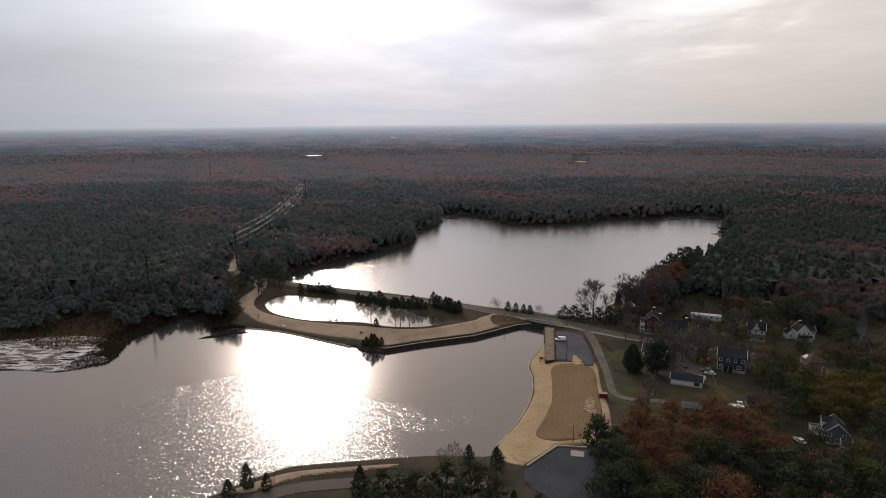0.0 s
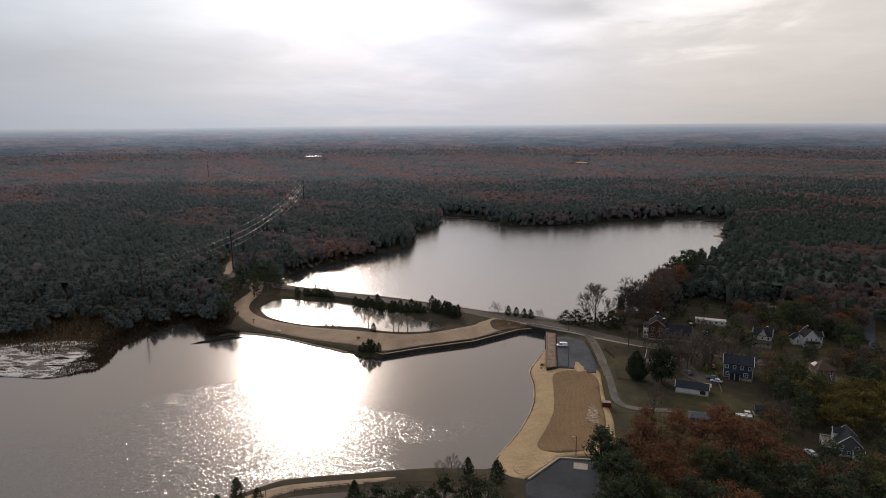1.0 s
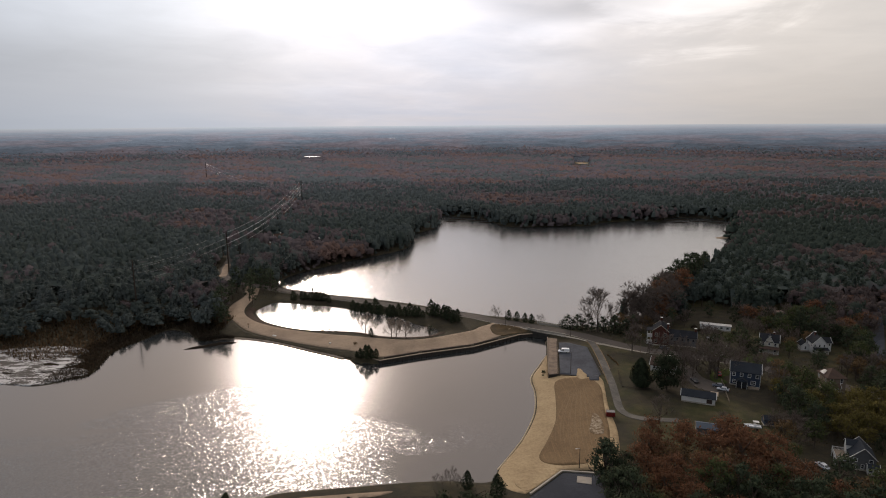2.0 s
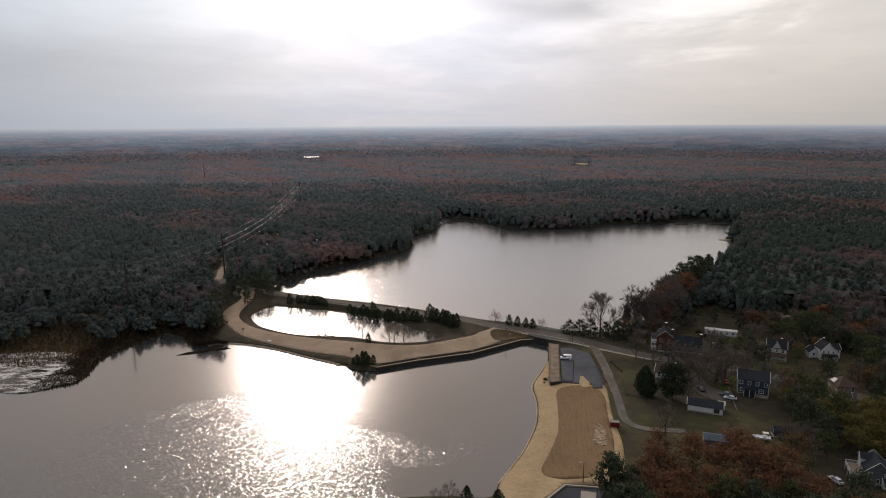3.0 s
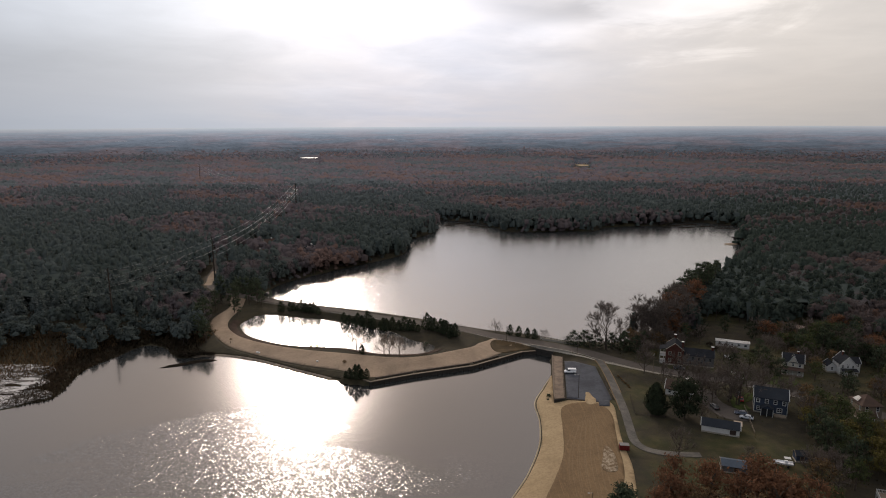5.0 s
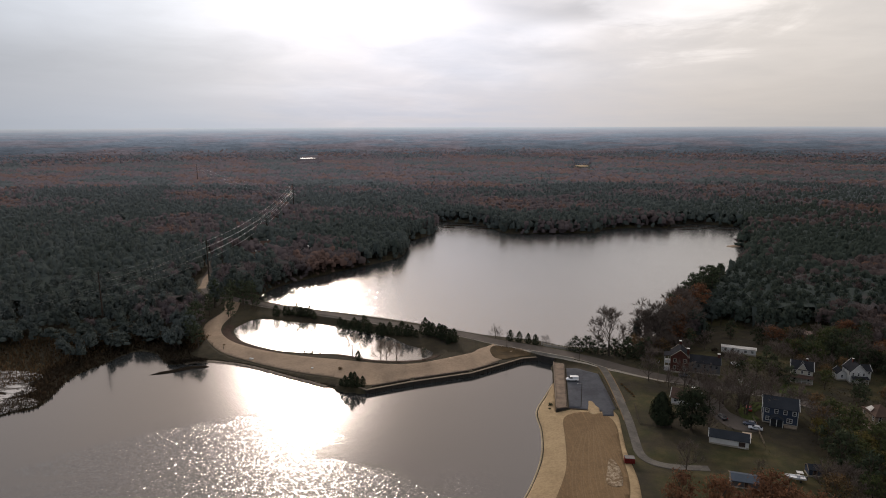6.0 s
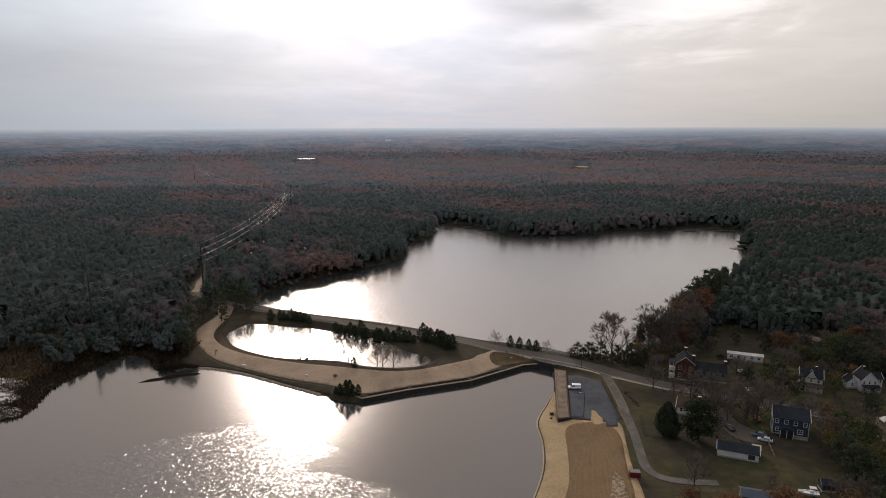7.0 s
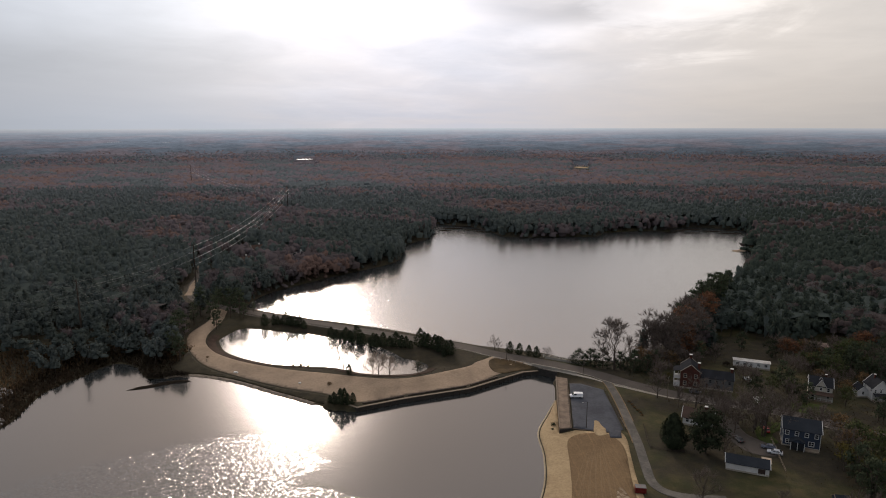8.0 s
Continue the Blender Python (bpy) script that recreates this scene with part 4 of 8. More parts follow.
def cedar(seed, h=6.4, spread_=2.1, mat=None, n=520, label="dark green conical cedar tree"):
    r = np.random.default_rng(seed)
    thing = empty("cedar_tree", Matrix(), label, "tree")
    vs, fs = [], []
    tube(vs, fs, (0, 0, -0.4), (0, 0, h * 0.9), 0.13 * h / 6, 0.02, 5)
    for i in range(14):
        z, a = h * (0.15 + 0.7 * i / 14), r.uniform(0, 6.28)
        L = spread_ * (1 - i / 15) * 0.8
        tube(vs, fs, (0, 0, z), (L * math.cos(a), L * math.sin(a), z + 0.25 * L), 0.04, 0.012, 3)
    part("trunk", limb_mesh("trunk", vs, fs, MAT_BARK), None, thing)
    u = r.uniform(0, 1, n) ** 1.25
    a = r.uniform(0, 6.2832, n)
    lump = 1 + 0.28 * np.sin(3 * a + 5 * u + seed) * np.sin(9 * u + a * 2)
    rad = spread_ * ((1 - u) ** 0.62 * (0.45 + 0.55 * np.minimum(1, u / 0.2)) + 0.04) * lump * r.uniform(0.72, 1.1, n)
    z = h * (0.10 + 0.92 * u) + r.normal(0, 0.05 * h / 6, n)
    c = np.stack([rad * np.cos(a), rad * np.sin(a), z], -1)
    o = np.stack([np.cos(a), np.sin(a), 0.45 + 0 * a], -1)
    part("crown", foliage_mesh("crown", c, o, 0.062 * h ** 0.9 * 1.15, mat or MAT_CEDAR, r), None, thing)
    return thing


def lumpy_crown(r, lumps, per, shell=0.75):
    """Places on a crown of overlapping lumps (x, y, z, radius)."""
    c, o = [], []
    for x, y, z, q in lumps:
        d = r.normal(0, 1, (per, 3))
        d /= np.linalg.norm(d, axis=1, keepdims=True)
        d[:, 2] = np.where(d[:, 2] < -0.35, -d[:, 2], d[:, 2])
        k = q * (shell + (1.32 - shell) * r.uniform(0, 1, per) ** 1.3)[:, None]
        c.append(np.array([x, y, z]) + d * k * np.array([1, 1, 0.78]))
        o.append(d + np.array([0, 0, 0.25]))
    return np.concatenate(c), np.concatenate(o)


def pine(seed, h=14.0, wide=3.4, mat=None, label="tall dark pine tree with a ragged crown"):
    r = np.random.default_rng(seed)
    thing = empty("pine_tree", Matrix(), label, "tree")
    vs, fs = [], []
    lean = r.normal(0, 0.02 * h, 2)
    tube(vs, fs, (0, 0, -0.4), (lean[0] * 0.5, lean[1] * 0.5, h * 0.55), 0.021 * h, 0.014 * h, 6)
    tube(vs, fs, (lean[0] * 0.5, lean[1] * 0.5, h * 0.55), (lean[0], lean[1], h * 0.97), 0.014 * h, 0.02, 5)
    lumps = [(lean[0], lean[1], h * 0.93, wide * 0.42)]
    k = 15
    for i in range(k):
        u = i / (k - 1)
        z = h * (0.26 + 0.64 * u)
        a = i * 2.4 + r.uniform(-0.5, 0.5)
        L = wide * (1.0 - 0.55 * u) * r.uniform(0.55, 1.1) * (0.7 + 0.3 * min(1, u * 4))
        tip = (lean[0] + L * math.cos(a), lean[1] + L * math.sin(a), z + 0.12 * L)
        tube(vs, fs, (lean[0] * 0.7, lean[1] * 0.7, z - 0.1 * L), tip, 0.010 * h * (1.2 - u), 0.02, 3)
        lumps.append((tip[0] * 0.85, tip[1] * 0.85, tip[2] + 0.1, wide * r.uniform(0.26, 0.42)))
    part("trunk", limb_mesh("trunk", vs, fs, MAT_BARK), None, thing)
    c, o = lumpy_crown(r, lumps, 46, 0.15)
    part("crown", foliage_mesh("crown", c, o, 0.032 * h, mat or MAT_PINE, r), None, thing)
    return thing


def grow(r, vs, fs, tips, a, d, length, radius, level, sides):
    """A limb that bends, forks and ends in twigs."""
    a = Vector(a)
    bend = Vector(r.normal(0, 0.16, 3))
    mid = a + d * length * 0.5
    d2 = (d + bend + Vector((0, 0, 0.08))).normalized()
    b = mid + d2 * length * 0.5
    if level == 0:
        tube(vs, fs, a, b, radius, radius * 0.5, 3)
        tips.append((b, d2, length))
        return
    tube(vs, fs, a, mid, radius, radius * 0.8, sides)
    tube(vs, fs, mid, b, radius * 0.8, radius * 0.55, sides)
    for i in range(4 if level > 1 else 3):
        q = 0.45 + 0.55 * (i + 1) / (4 if level > 1 else 3)
        p = a + d * length * min(q, 0.5) + d2 * length * max(0, q - 0.5)
        side = Vector(r.normal(0, 1, 3))
        side -= d2 * side.dot(d2)
        nd = (d2 * 0.75 + side.normalized() * r.uniform(0.45, 0.8) + Vector((0, 0, 0.22))).normalized()
        grow(r, vs, fs, tips, p, nd, length * r.uniform(0.55, 0.75), radius * 0.58, level - 1, 3)


def skeleton_limbs(seed, h, limbs=6, levels=2, low=0.28, reach=0.42, thick=0.013):
    r = np.random.default_rng(seed)
    vs, fs, tips = [], [], []
    top = Vector((r.normal(0, 0.02 * h), r.normal(0, 0.02 * h), h * 0.6))
    tube(vs, fs, (0, 0, -0.4), top * 0.5, 0.030 * h, 0.024 * h, 6)
    tube(vs, fs, top * 0.5, top, 0.020 * h, 0.010 * h, 5)
    for i in range(limbs):
        u = low + (0.98 - low) * (i / max(1, limbs - 1))
        p = top * min(1, u)
        a = i * 2.4 + r.uniform(-0.4, 0.4)
        out = 0.95 - 0.55 * u
        d = Vector((math.cos(a) * out, math.sin(a) * out, 0.45 + 0.5 * u)).normalized()
        grow(r, vs, fs, tips, p, d, h * reach * r.uniform(0.75, 1.0) * (1.1 - 0.25 * u), thick * h, levels, 4)
    return r, vs, fs, tips


def bare_tree(seed, h=12.0, label="leafless tree with spreading grey branches", levels=2, twigs=7, mat=None, fine=1.0, bark=None):
    r, vs, fs, tips = skeleton_limbs(seed, h, 7, levels, thick=0.013 * fine)
    thing = empty("bare_tree", Matrix(), label, "tree")
    part("trunk", limb_mesh("trunk", vs, fs, bark or MAT_BARK), None, thing)
    tv, tf = [], []
    for b, d, L in tips:
        for _ in range(twigs):
            s = Vector(r.normal(0, 0.55, 3))
            e = b + (d + s + Vector((0, 0, 0.15))).normalized() * L * r.uniform(0.5, 1.1)
            m = (d.cross(s)).normalized() * 0.042 * (h / 12) * fine
            k = len(tv)
            st = b - d * L * r.uniform(0, 0.6)
            tv += [st + m, st - m, e]
            tf.append((k, k + 1, k + 2))
    part("crown", sheet_mesh("crown", tv, tf, mat or MAT_TWIG), None, thing)
    return thing


def leafy_tree(seed, mat, h=11.0, wide=4.2, label="", per=70, low=0.42):
    r, vs, fs, tips = skeleton_limbs(seed, h, 6, 1)
    thing = empty("oak_tree" if "oak" in label else "evergreen_tree" if "pine" in label or "evergreen" in label else "leafy_tree", Matrix(), label, "tree")
    part("trunk", limb_mesh("trunk", vs, fs, MAT_BARK), None, thing)
    lumps = []
    for i in range(13):
        a, u = i * 2.4 + r.uniform(-0.4, 0.4), i / 12
        z = h * (low + (0.88 - low) * u)
        L = wide * (0.72 * math.sin(0.5 + 2.3 * u)) * r.uniform(0.65, 1.1)
        lumps.append((L * math.cos(a), L * math.sin(a), z, wide * r.uniform(0.28, 0.46)))
    lumps.append((0, 0, h * 0.8, wide * 0.45))
    c, o = lumpy_crown(r, lumps, int(per * 0.8), 0.15)
    part("crown", foliage_mesh("crown", c, o, 0.0375 * h, mat, r, 0.45), None, thing)
    return thing


def shrub(seed, mat, h=1.6, label="low dark evergreen shrub"):
    r = np.random.default_rng(seed)
    thing = empty("shrub", Matrix(), label, "shrub")
    vs, fs = [], []
    for i in range(6):
        a = i * 1.05
        tube(vs, fs, (0, 0, -0.2), (0.5 * h * math.cos(a), 0.5 * h * math.sin(a), 0.75 * h), 0.04, 0.015, 3)
    part("stems", limb_mesh("stems", vs, fs, MAT_BARK), None, thing)
    lumps = [(0.4 * h * math.cos(a), 0.4 * h * math.sin(a), h * r.uniform(0.35, 0.6), h * 0.4) for a in np.arange(0, 6.28, 1.05)] + [(0, 0, 0.65 * h, 0.4 * h)]
    c, o = lumpy_crown(r, lumps, 26, 0.6)
    part("crown", foliage_mesh("crown", c, o, 0.15 * h, mat, r), None, thing)
    return thing


def plant(models, rows, group="", turn_seed=3, grow_by=1.0):
    """Copies models to places: rows of (x, y, size) or (x, y, size, tallness). The models themselves take the first places."""
    r = random.Random(turn_seed)
    used = set()
    for i, row in enumerate(rows):
        x, y, s = row[0], row[1], row[2] * grow_by
        tall = row[3] if len(row) > 3 else r.uniform(0.9, 1.12)
        k = i % len(models)
        m = stand(x, y, r.uniform(0, 360), s, 0.15, tall)
        if k in used:
            ob = copy_thing(models[k], m)
        else:
            used.add(k)
            ob = models[k]
            ob.matrix_basis = m
        if group:
            tagged(ob, group=group)


# cedars between the dam road and the pond
plant([cedar(11, 6.4, 2.6), cedar(12, 6.8, 2.7), cedar(13, 6.0, 2.8)],
      [(-88.3, 379.3, 1.0), (-83.3, 379.6, 0.8), (-76.6, 378.3, 1.12), (-73.8, 376.8, 0.95), (-71.4, 376.3, 1.0), (-68.9, 375.0, 0.8), (-66.2, 373.2, 0.62), (-79.5, 379.6, 0.55),
       (-50.3, 361.0, 0.85), (-44.5, 357.5, 0.8), (-40.2, 357.0, 1.0), (-37.1, 355.4, 1.12), (-33.8, 353.0, 0.95), (-30.2, 350.6, 0.75), (-26.6, 348.8, 0.82), (-23.4, 348.0, 1.0),
       (-20.0, 346.4, 0.95), (-17.1, 345.6, 0.98), (-14.3, 344.0, 0.85), (-10.0, 342.4, 0.72), (-5.6, 343.8, 1.05), (-1.9, 342.2, 1.0), (1.3, 340.0, 1.2), (4.2, 337.0, 0.95), (8.4, 333.0, 1.02),
       (5.6, 331.6, 0.7), (-42.4, 357.6, 0.9), (-28.4, 350.2, 0.95), (-12.2, 343.8, 0.9), (-3.6, 343.4, 0.85), (2.9, 338.6, 1.0), (6.6, 335.0, 0.95), (-47.4, 359.4, 0.8), (-81.2, 379.4, 0.7), (-35.4, 354.4, 0.9)], "cedars beside the pond", grow_by=1.05)
plant([cedar(14, 5.2, 1.9), cedar(15, 5.8, 2.0)], [(-36.4, 284.0, 0.95), (-33.8, 282.8, 1.15), (-31.2, 283.2, 0.95), (-29.4, 283.8, 0.75), (-34.6, 311.8, 1.0), (-32.6, 284.8, 0.8), (-38.2, 285.0, 0.6)], "cedars at the wall's end")
# tan twigs and bark, paled further in the base colour for backlit glare
MAT_TWIGGLARE = rough_paint("glare_pale_twigs", (0.26, 0.205, 0.16), (0.17, 0.135, 0.105), 1.0, 6.0, 0.95)
plant([bare_tree(21, 9.0, "leafless tree with a pale fan of twigs", twigs=14, mat=MAT_TWIGGLARE, fine=1.0, bark=MAT_TWIGGLARE), bare_tree(22, 8.5, "leafless tree with a pale fan of twigs", twigs=14, mat=MAT_TWIGGLARE, fine=1.0, bark=MAT_TWIGGLARE)], [(-38.1, 318.6, 1.08), (-24.6, 311.6, 0.98), (-22.2, 311.4, 0.9), (-17.6, 312.6, 0.98), (-5.9, 314.3, 0.55)], "bare trees beside the pond")
plant([pine(23, 6.4, 2.2, label="small pine tree with an open crown")], [(-5.4, 313.4, 0.9)])
plant([pine(24, 12.0, 3.7, label="dark pine tree beside the sandy track"), pine(25, 11.0, 3.9, label="dark pine tree beside the sandy track")],
      [(-111.5, 327.5, 1.05), (-116.5, 332.5, 1.15), (-120.5, 341, 1.1), (-124, 352, 1.1), (-125, 364, 1.0), (-124, 377, 0.9), (-112.6, 399.5, 1.1), (-108.6, 402.4, 1.0), (-105.5, 394.0, 1.12), (-117.0, 394.5, 1.2), (-109.5, 390.5, 0.9), (-113.4, 376.0, 1.15), (-110.4, 371.0, 0.8), (-119.2, 347.0, 1.25), (-126.0, 391.5, 1.3), (-101.5, 388.0, 0.7), (-120.5, 402, 0.9), (-99.5, 398.6, 0.5)],
      "pines beside the sandy track")
# scrub and trees where the road crosses the dam
plant([cedar(31, 6.0, 2.3), cedar(32, 6.6, 2.6)], [(35.4, 334.2, 0.82), (39.5, 332.4, 0.72), (43.6, 330.6, 0.8), (46.8, 329.6, 0.92)], "small evergreens by the dam road", grow_by=1.15)
plant([leafy_tree(30, MAT_CEDAR, 7.0, 3.4, "dark bushy evergreen beside the dam road", 80, 0.05), leafy_tree(29, MAT_PINE, 8.5, 3.2, "dark bushy evergreen beside the dam road", 80, 0.08)],
      [(61.6, 320.8, 0.62), (63.6, 319.4, 0.8), (66.0, 318.6, 0.95), (68.4, 318.2, 1.0), (70.6, 317.0, 0.98), (73.2, 316.4, 0.9), (75.6, 315.0, 0.8), (79.8, 313.6, 0.86), (82.4, 312.4, 1.0), (84.8, 311.0, 0.95),
       (87.0, 309.6, 0.9), (89.4, 308.2, 0.85), (91.8, 309.8, 0.95), (94.0, 312.4, 0.9), (81.0, 317.4, 0.8), (86.4, 315.6, 0.85)], "bushy evergreens by the dam road", grow_by=1.2)
plant([bare_tree(33, 17.0, "large leafless tree with a wide fan of branches", 3, 14, fine=0.66)], [(77.4, 313.6, 1.18)])
plant([bare_tree(34, 7.0), bare_tree(35, 6.0)], [(28.7, 338.2, 0.85), (30.4, 337.2, 0.7), (51.2, 328.6, 0.85), (89.2, 317.0, 1.15), (92.4, 313.2, 1.6), (95.5, 318.0, 2.0), (86.0, 320.0, 1.3), (60.0, 321.6, 0.7), (71.2, 319.5, 1.0)], "leafless saplings by the dam road")
# the tall group on the far side of the brick house
plant([bare_tree(36, 16.0, "tall leafless tree with a dense twiggy crown", 3, 14, fine=0.95)], [(101.5, 331.0, 1.12), (105.5, 326.5, 0.95), (98.0, 327.0, 0.8), (122.0, 351.0, 1.1), (126.5, 356.5, 1.0), (117.0, 333.0, 0.9)], "tall bare trees behind the brick house")
plant([pine(37, 15.0, 3.6), pine(38, 14.0, 3.2)], [(109.5, 335.0, 1.2), (113.7, 340.9, 1.15), (117.4, 349.2, 1.1), (124.8, 359.5, 1.1), (128.6, 366.0, 1.15), (134.1, 372.5, 1.0), (116.5, 340.0, 0.8), (133.1, 371.5, 1.25), (138.4, 378.6, 1.3), (144.6, 385.7, 1.35), (150.8, 393.6, 1.3), (157.9, 401.6, 1.35), (163.2, 407.8, 1.2), (141.9, 375.1, 1.2), (155.2, 391.0, 1.25), (170.3, 415.8, 1.2)], "pines on the right shore")
plant([leafy_tree(39, MAT_RUST, 13, 4.4, "tall oak with thin red-brown leaves", 55)], [(114.5, 339.0, 1.28), (118.0, 343.5, 1.3), (113.0, 329.0, 1.0), (127, 349, 1.15), (131, 357, 1.25), (136, 364, 1.2), (141, 371, 1.1), (110.5, 322.0, 0.8)], "red-brown oaks behind the brick house")
plant([leafy_tree(40, MAT_YELLOW, 6, 2.6, "small tree with yellow leaves")], [(92.6, 305.5, 0.7), (96.6, 303.0, 0.6)], "small yellow trees")
# the near shore
plant([cedar(41, 7.0, 2.6), cedar(42, 8.0, 2.6)], [(-60.5, 160.2, 0.95), (-57.4, 166.8, 0.98), (-51.0, 164.2, 0.82), (7.6, 180.4, 0.82), (15.8, 175.4, 1.12), (18.3, 151.5, 0.7), (-23.0, 155.5, 1.2, 1.5)], "dark cedars on the near shore")
plant([bare_tree(43, 6.0)], [(2.6, 183.5, 0.85), (-1.6, 184.0, 0.6), (4.6, 181.2, 0.7), (0.2, 182.6, 0.55)], "thin bare saplings on the near shore")
plant([leafy_tree(44, MAT_PINE, 9.0, 3.4, "dark bushy pine on the near shore", 70, 0.22), leafy_tree(45, MAT_CEDAR, 9.5, 3.0, "dark bushy pine on the near shore", 70, 0.22)], [(-21.0, 154.6, 1.2), (-16.8, 155.4, 1.25), (-12.7, 154.5, 1.1), (-7.5, 155.0, 1.15), (-3.3, 156.0, 1.1), (0.2, 154.0, 1.25), (4.0, 152.0, 1.1), (7.2, 156.0, 1.3), (11.3, 155.2, 1.35), (13.6, 150.0, 1.1), (-24.0, 146.0, 0.9), (24.5, 148.0, 0.7), (-18.6, 150.0, 1.1), (-9.6, 150.4, 1.1), (-4.6, 148.8, 1.2)], "pines along the near shore", grow_by=0.92)

plant([leafy_tree(71, MAT_CEDAR, 9.5, 4.2, "broad dark evergreen among the houses", 80, 0.12), leafy_tree(72, MAT_PINE, 10.5, 4.0, "broad dark evergreen among the houses", 80, 0.15)],
      [(135.4, 282, 0.95), (138.2, 277, 0.8), (149.6, 325, 0.9), (157.5, 264, 0.75), (162, 271, 0.8), (131.5, 264, 0.6), (128, 330, 1.0), (141, 334, 0.95), (160, 300, 0.9), (172, 305, 1.05), (181, 292, 1.0), (178, 270, 0.95), (170, 258, 1.0), (166, 244, 1.0), (160, 238, 0.8), (186, 316, 1.1), (196, 328, 1.1)], "dark evergreens among the houses", 17)
plant([shrub(73, MAT_MARSHY, 2.6, "dark leafless bush by the lake edge")], [(-118.4, 313.2, 1.0), (-115.6, 313.6, 1.2), (-112.4, 314.4, 1.1), (-109.6, 315.0, 1.25), (-106.8, 315.6, 1.0), (-104.6, 315.8, 0.8)], "dark bushes by the lake edge", 18)
plant([bare_tree(48, 15.0, "tall leafless tree with a thick trunk beside the drive", 3, 5, fine=0.8)], [(109.9, 258.1, 1.0), (110.6, 253.2, 0.95)], "tall bare trees beside the drive")
plant([shrub(74, MAT_MARSHY, 2.2, "low dark bush before the mobile home")], [(126.4, 309.6, 0.9), (129.4, 309.0, 0.7), (135.6, 308.0, 0.85), (141.6, 306.8, 0.8), (125.6, 315.0, 1.1)], "bushes before the mobile home", 12)
# big dark evergreens in the yard by the lane
plant([cedar(46, 9.6, 4.3, MAT_CEDAR, 2400, "broad dark evergreen tree in the yard")], [(78.0, 247.0, 1.05, 1.15)])
plant([leafy_tree(47, MAT_CEDAR, 11.0, 6.4, "wide rounded dark evergreen tree in the yard", 330, 0.12)], [(87.0, 243.4, 1.12, 1.2)])

# the wood that the drone clears first, and the trees among the houses
rnd = np.random.default_rng(19)
HOUSE_SPOTS = [(119, 249, 8), (95.5, 234.5, 7), (101, 296, 7), (111, 295.5, 8), (92, 263.5, 7), (146.5, 285, 7), (168, 283, 8), (149.5, 242, 8), (125, 187.5, 8), (174.5, 332.5, 5), (136, 315, 8),
               (88, 208, 5), (111.5, 214, 4), (105, 211, 5), (113.3, 185.6, 4), (108, 243, 5), (101, 250, 4)]
LAWNS = ([(69, 224), (88, 222), (90, 262), (88, 282), (75, 293)], [(86, 213), (99, 206), (118, 206), (122, 232), (124, 240), (112, 262), (104, 262), (101, 240)],
         [(138, 270), (150, 268), (150, 279), (141, 281)], [(116, 301), (146, 301), (145, 318), (118, 318)], [(106, 178), (116, 176), (118, 194), (108, 196)], [(160, 268), (174, 266), (174, 277), (162, 278)], [(122, 319), (150, 322), (158, 349), (136, 354)],
         [(64, 216), (82, 203), (100, 203), (101, 224), (88, 223), (69, 225)])


def free_spot(x, y):
    if to_line(np.array(x), np.array(y), FAR_LANE) < 3.4 or (to_line(np.array(x), np.array(y), [(191, 262), (206, 286), (214, 300)]) < 5 and x > 186):
        return False
    if to_line(np.array(x), np.array(y), ROAD) < 6.5 or to_line(np.array(x), np.array(y), SIDE_ROAD) < 5:
        return False
    for hx, hy, q in HOUSE_SPOTS:
        away = math.hypot(x - hx, y - hy)
        toward = Vector((0.0 - hx, 40.0 - hy)).normalized()
        along, across = (x - hx) * toward.x + (y - hy) * toward.y, abs((x - hx) * toward.y - (y - hy) * toward.x)
        if away < q + 1.5 or (0 < along < q + 11 and across < q - 0.5):
            return False
    return not any(inside(np.array(x), np.array(y), lawn) for lawn in LAWNS)


NEAR_WOOD = [(46, 181), (62, 196), (74, 203), (84, 199), (94, 191), (100, 176), (112, 168), (140, 160), (200, 172), (205, 150), (130, 126), (60, 126), (48, 150)]
AMONG = [(67, 218), (84, 204), (100, 196), (112, 172), (150, 166), (205, 180), (215, 260), (200, 330), (150, 332), (116, 330), (104, 332), (90, 326), (92, 300), (86, 292), (70, 296)]
THICKET = [(150, 178), (205, 180), (215, 260), (200, 330), (158, 330), (156, 302), (182, 298), (182, 262), (160, 256), (160, 230), (142, 222)]
picked = {"dark": [], "rust": [], "pine": [], "bare": [], "tawny": [], "yellow": [], "green": []}
for area, step, chance in ((NEAR_WOOD, 5.6, 0.95), (AMONG, 5.6, 0.9), (THICKET, 5.6, 0.9)):
    xs, ys = scatter(rnd, 40, 218, 124, 352, step)
    for x, y in zip(xs, ys):
        if not inside(np.array(x), np.array(y), area) or rnd.uniform() > chance or not free_spot(x, y):
            continue
        drift = float(wavy(np.array(x), np.array(y), 46, 3.0)) + rnd.normal(0, 0.3)
        if area is NEAR_WOOD:
            drift -= 0.4 * (y < 168) * (x > 62)
            kind = "dark" if x < 54 or (drift < -0.15 and y < 168) else ("green" if drift < 0.0 and y < 172 else "tawny" if drift > 0.45 else "rust" if x < 108 else ("green" if drift < 0.05 else "tawny"))
            s = rnd.uniform(0.8, 1.12)
        else:
            kind = "pine" if drift < -0.42 and (x > 135 or y > 300) else "dark" if drift < -0.30 and x > 118 else "green" if drift < -0.08 and x > 112 else "bare" if drift < 0.3 else "tawny" if drift < 0.52 else "bare" if drift < 0.8 else "rust" if y > 290 else "green"
            if 122 < x < 170 and 190 < y < 232 and drift > -0.25:
                kind = "yellow"
            s = rnd.uniform(0.62, 1.0)
        picked[kind].append((x, y, s))
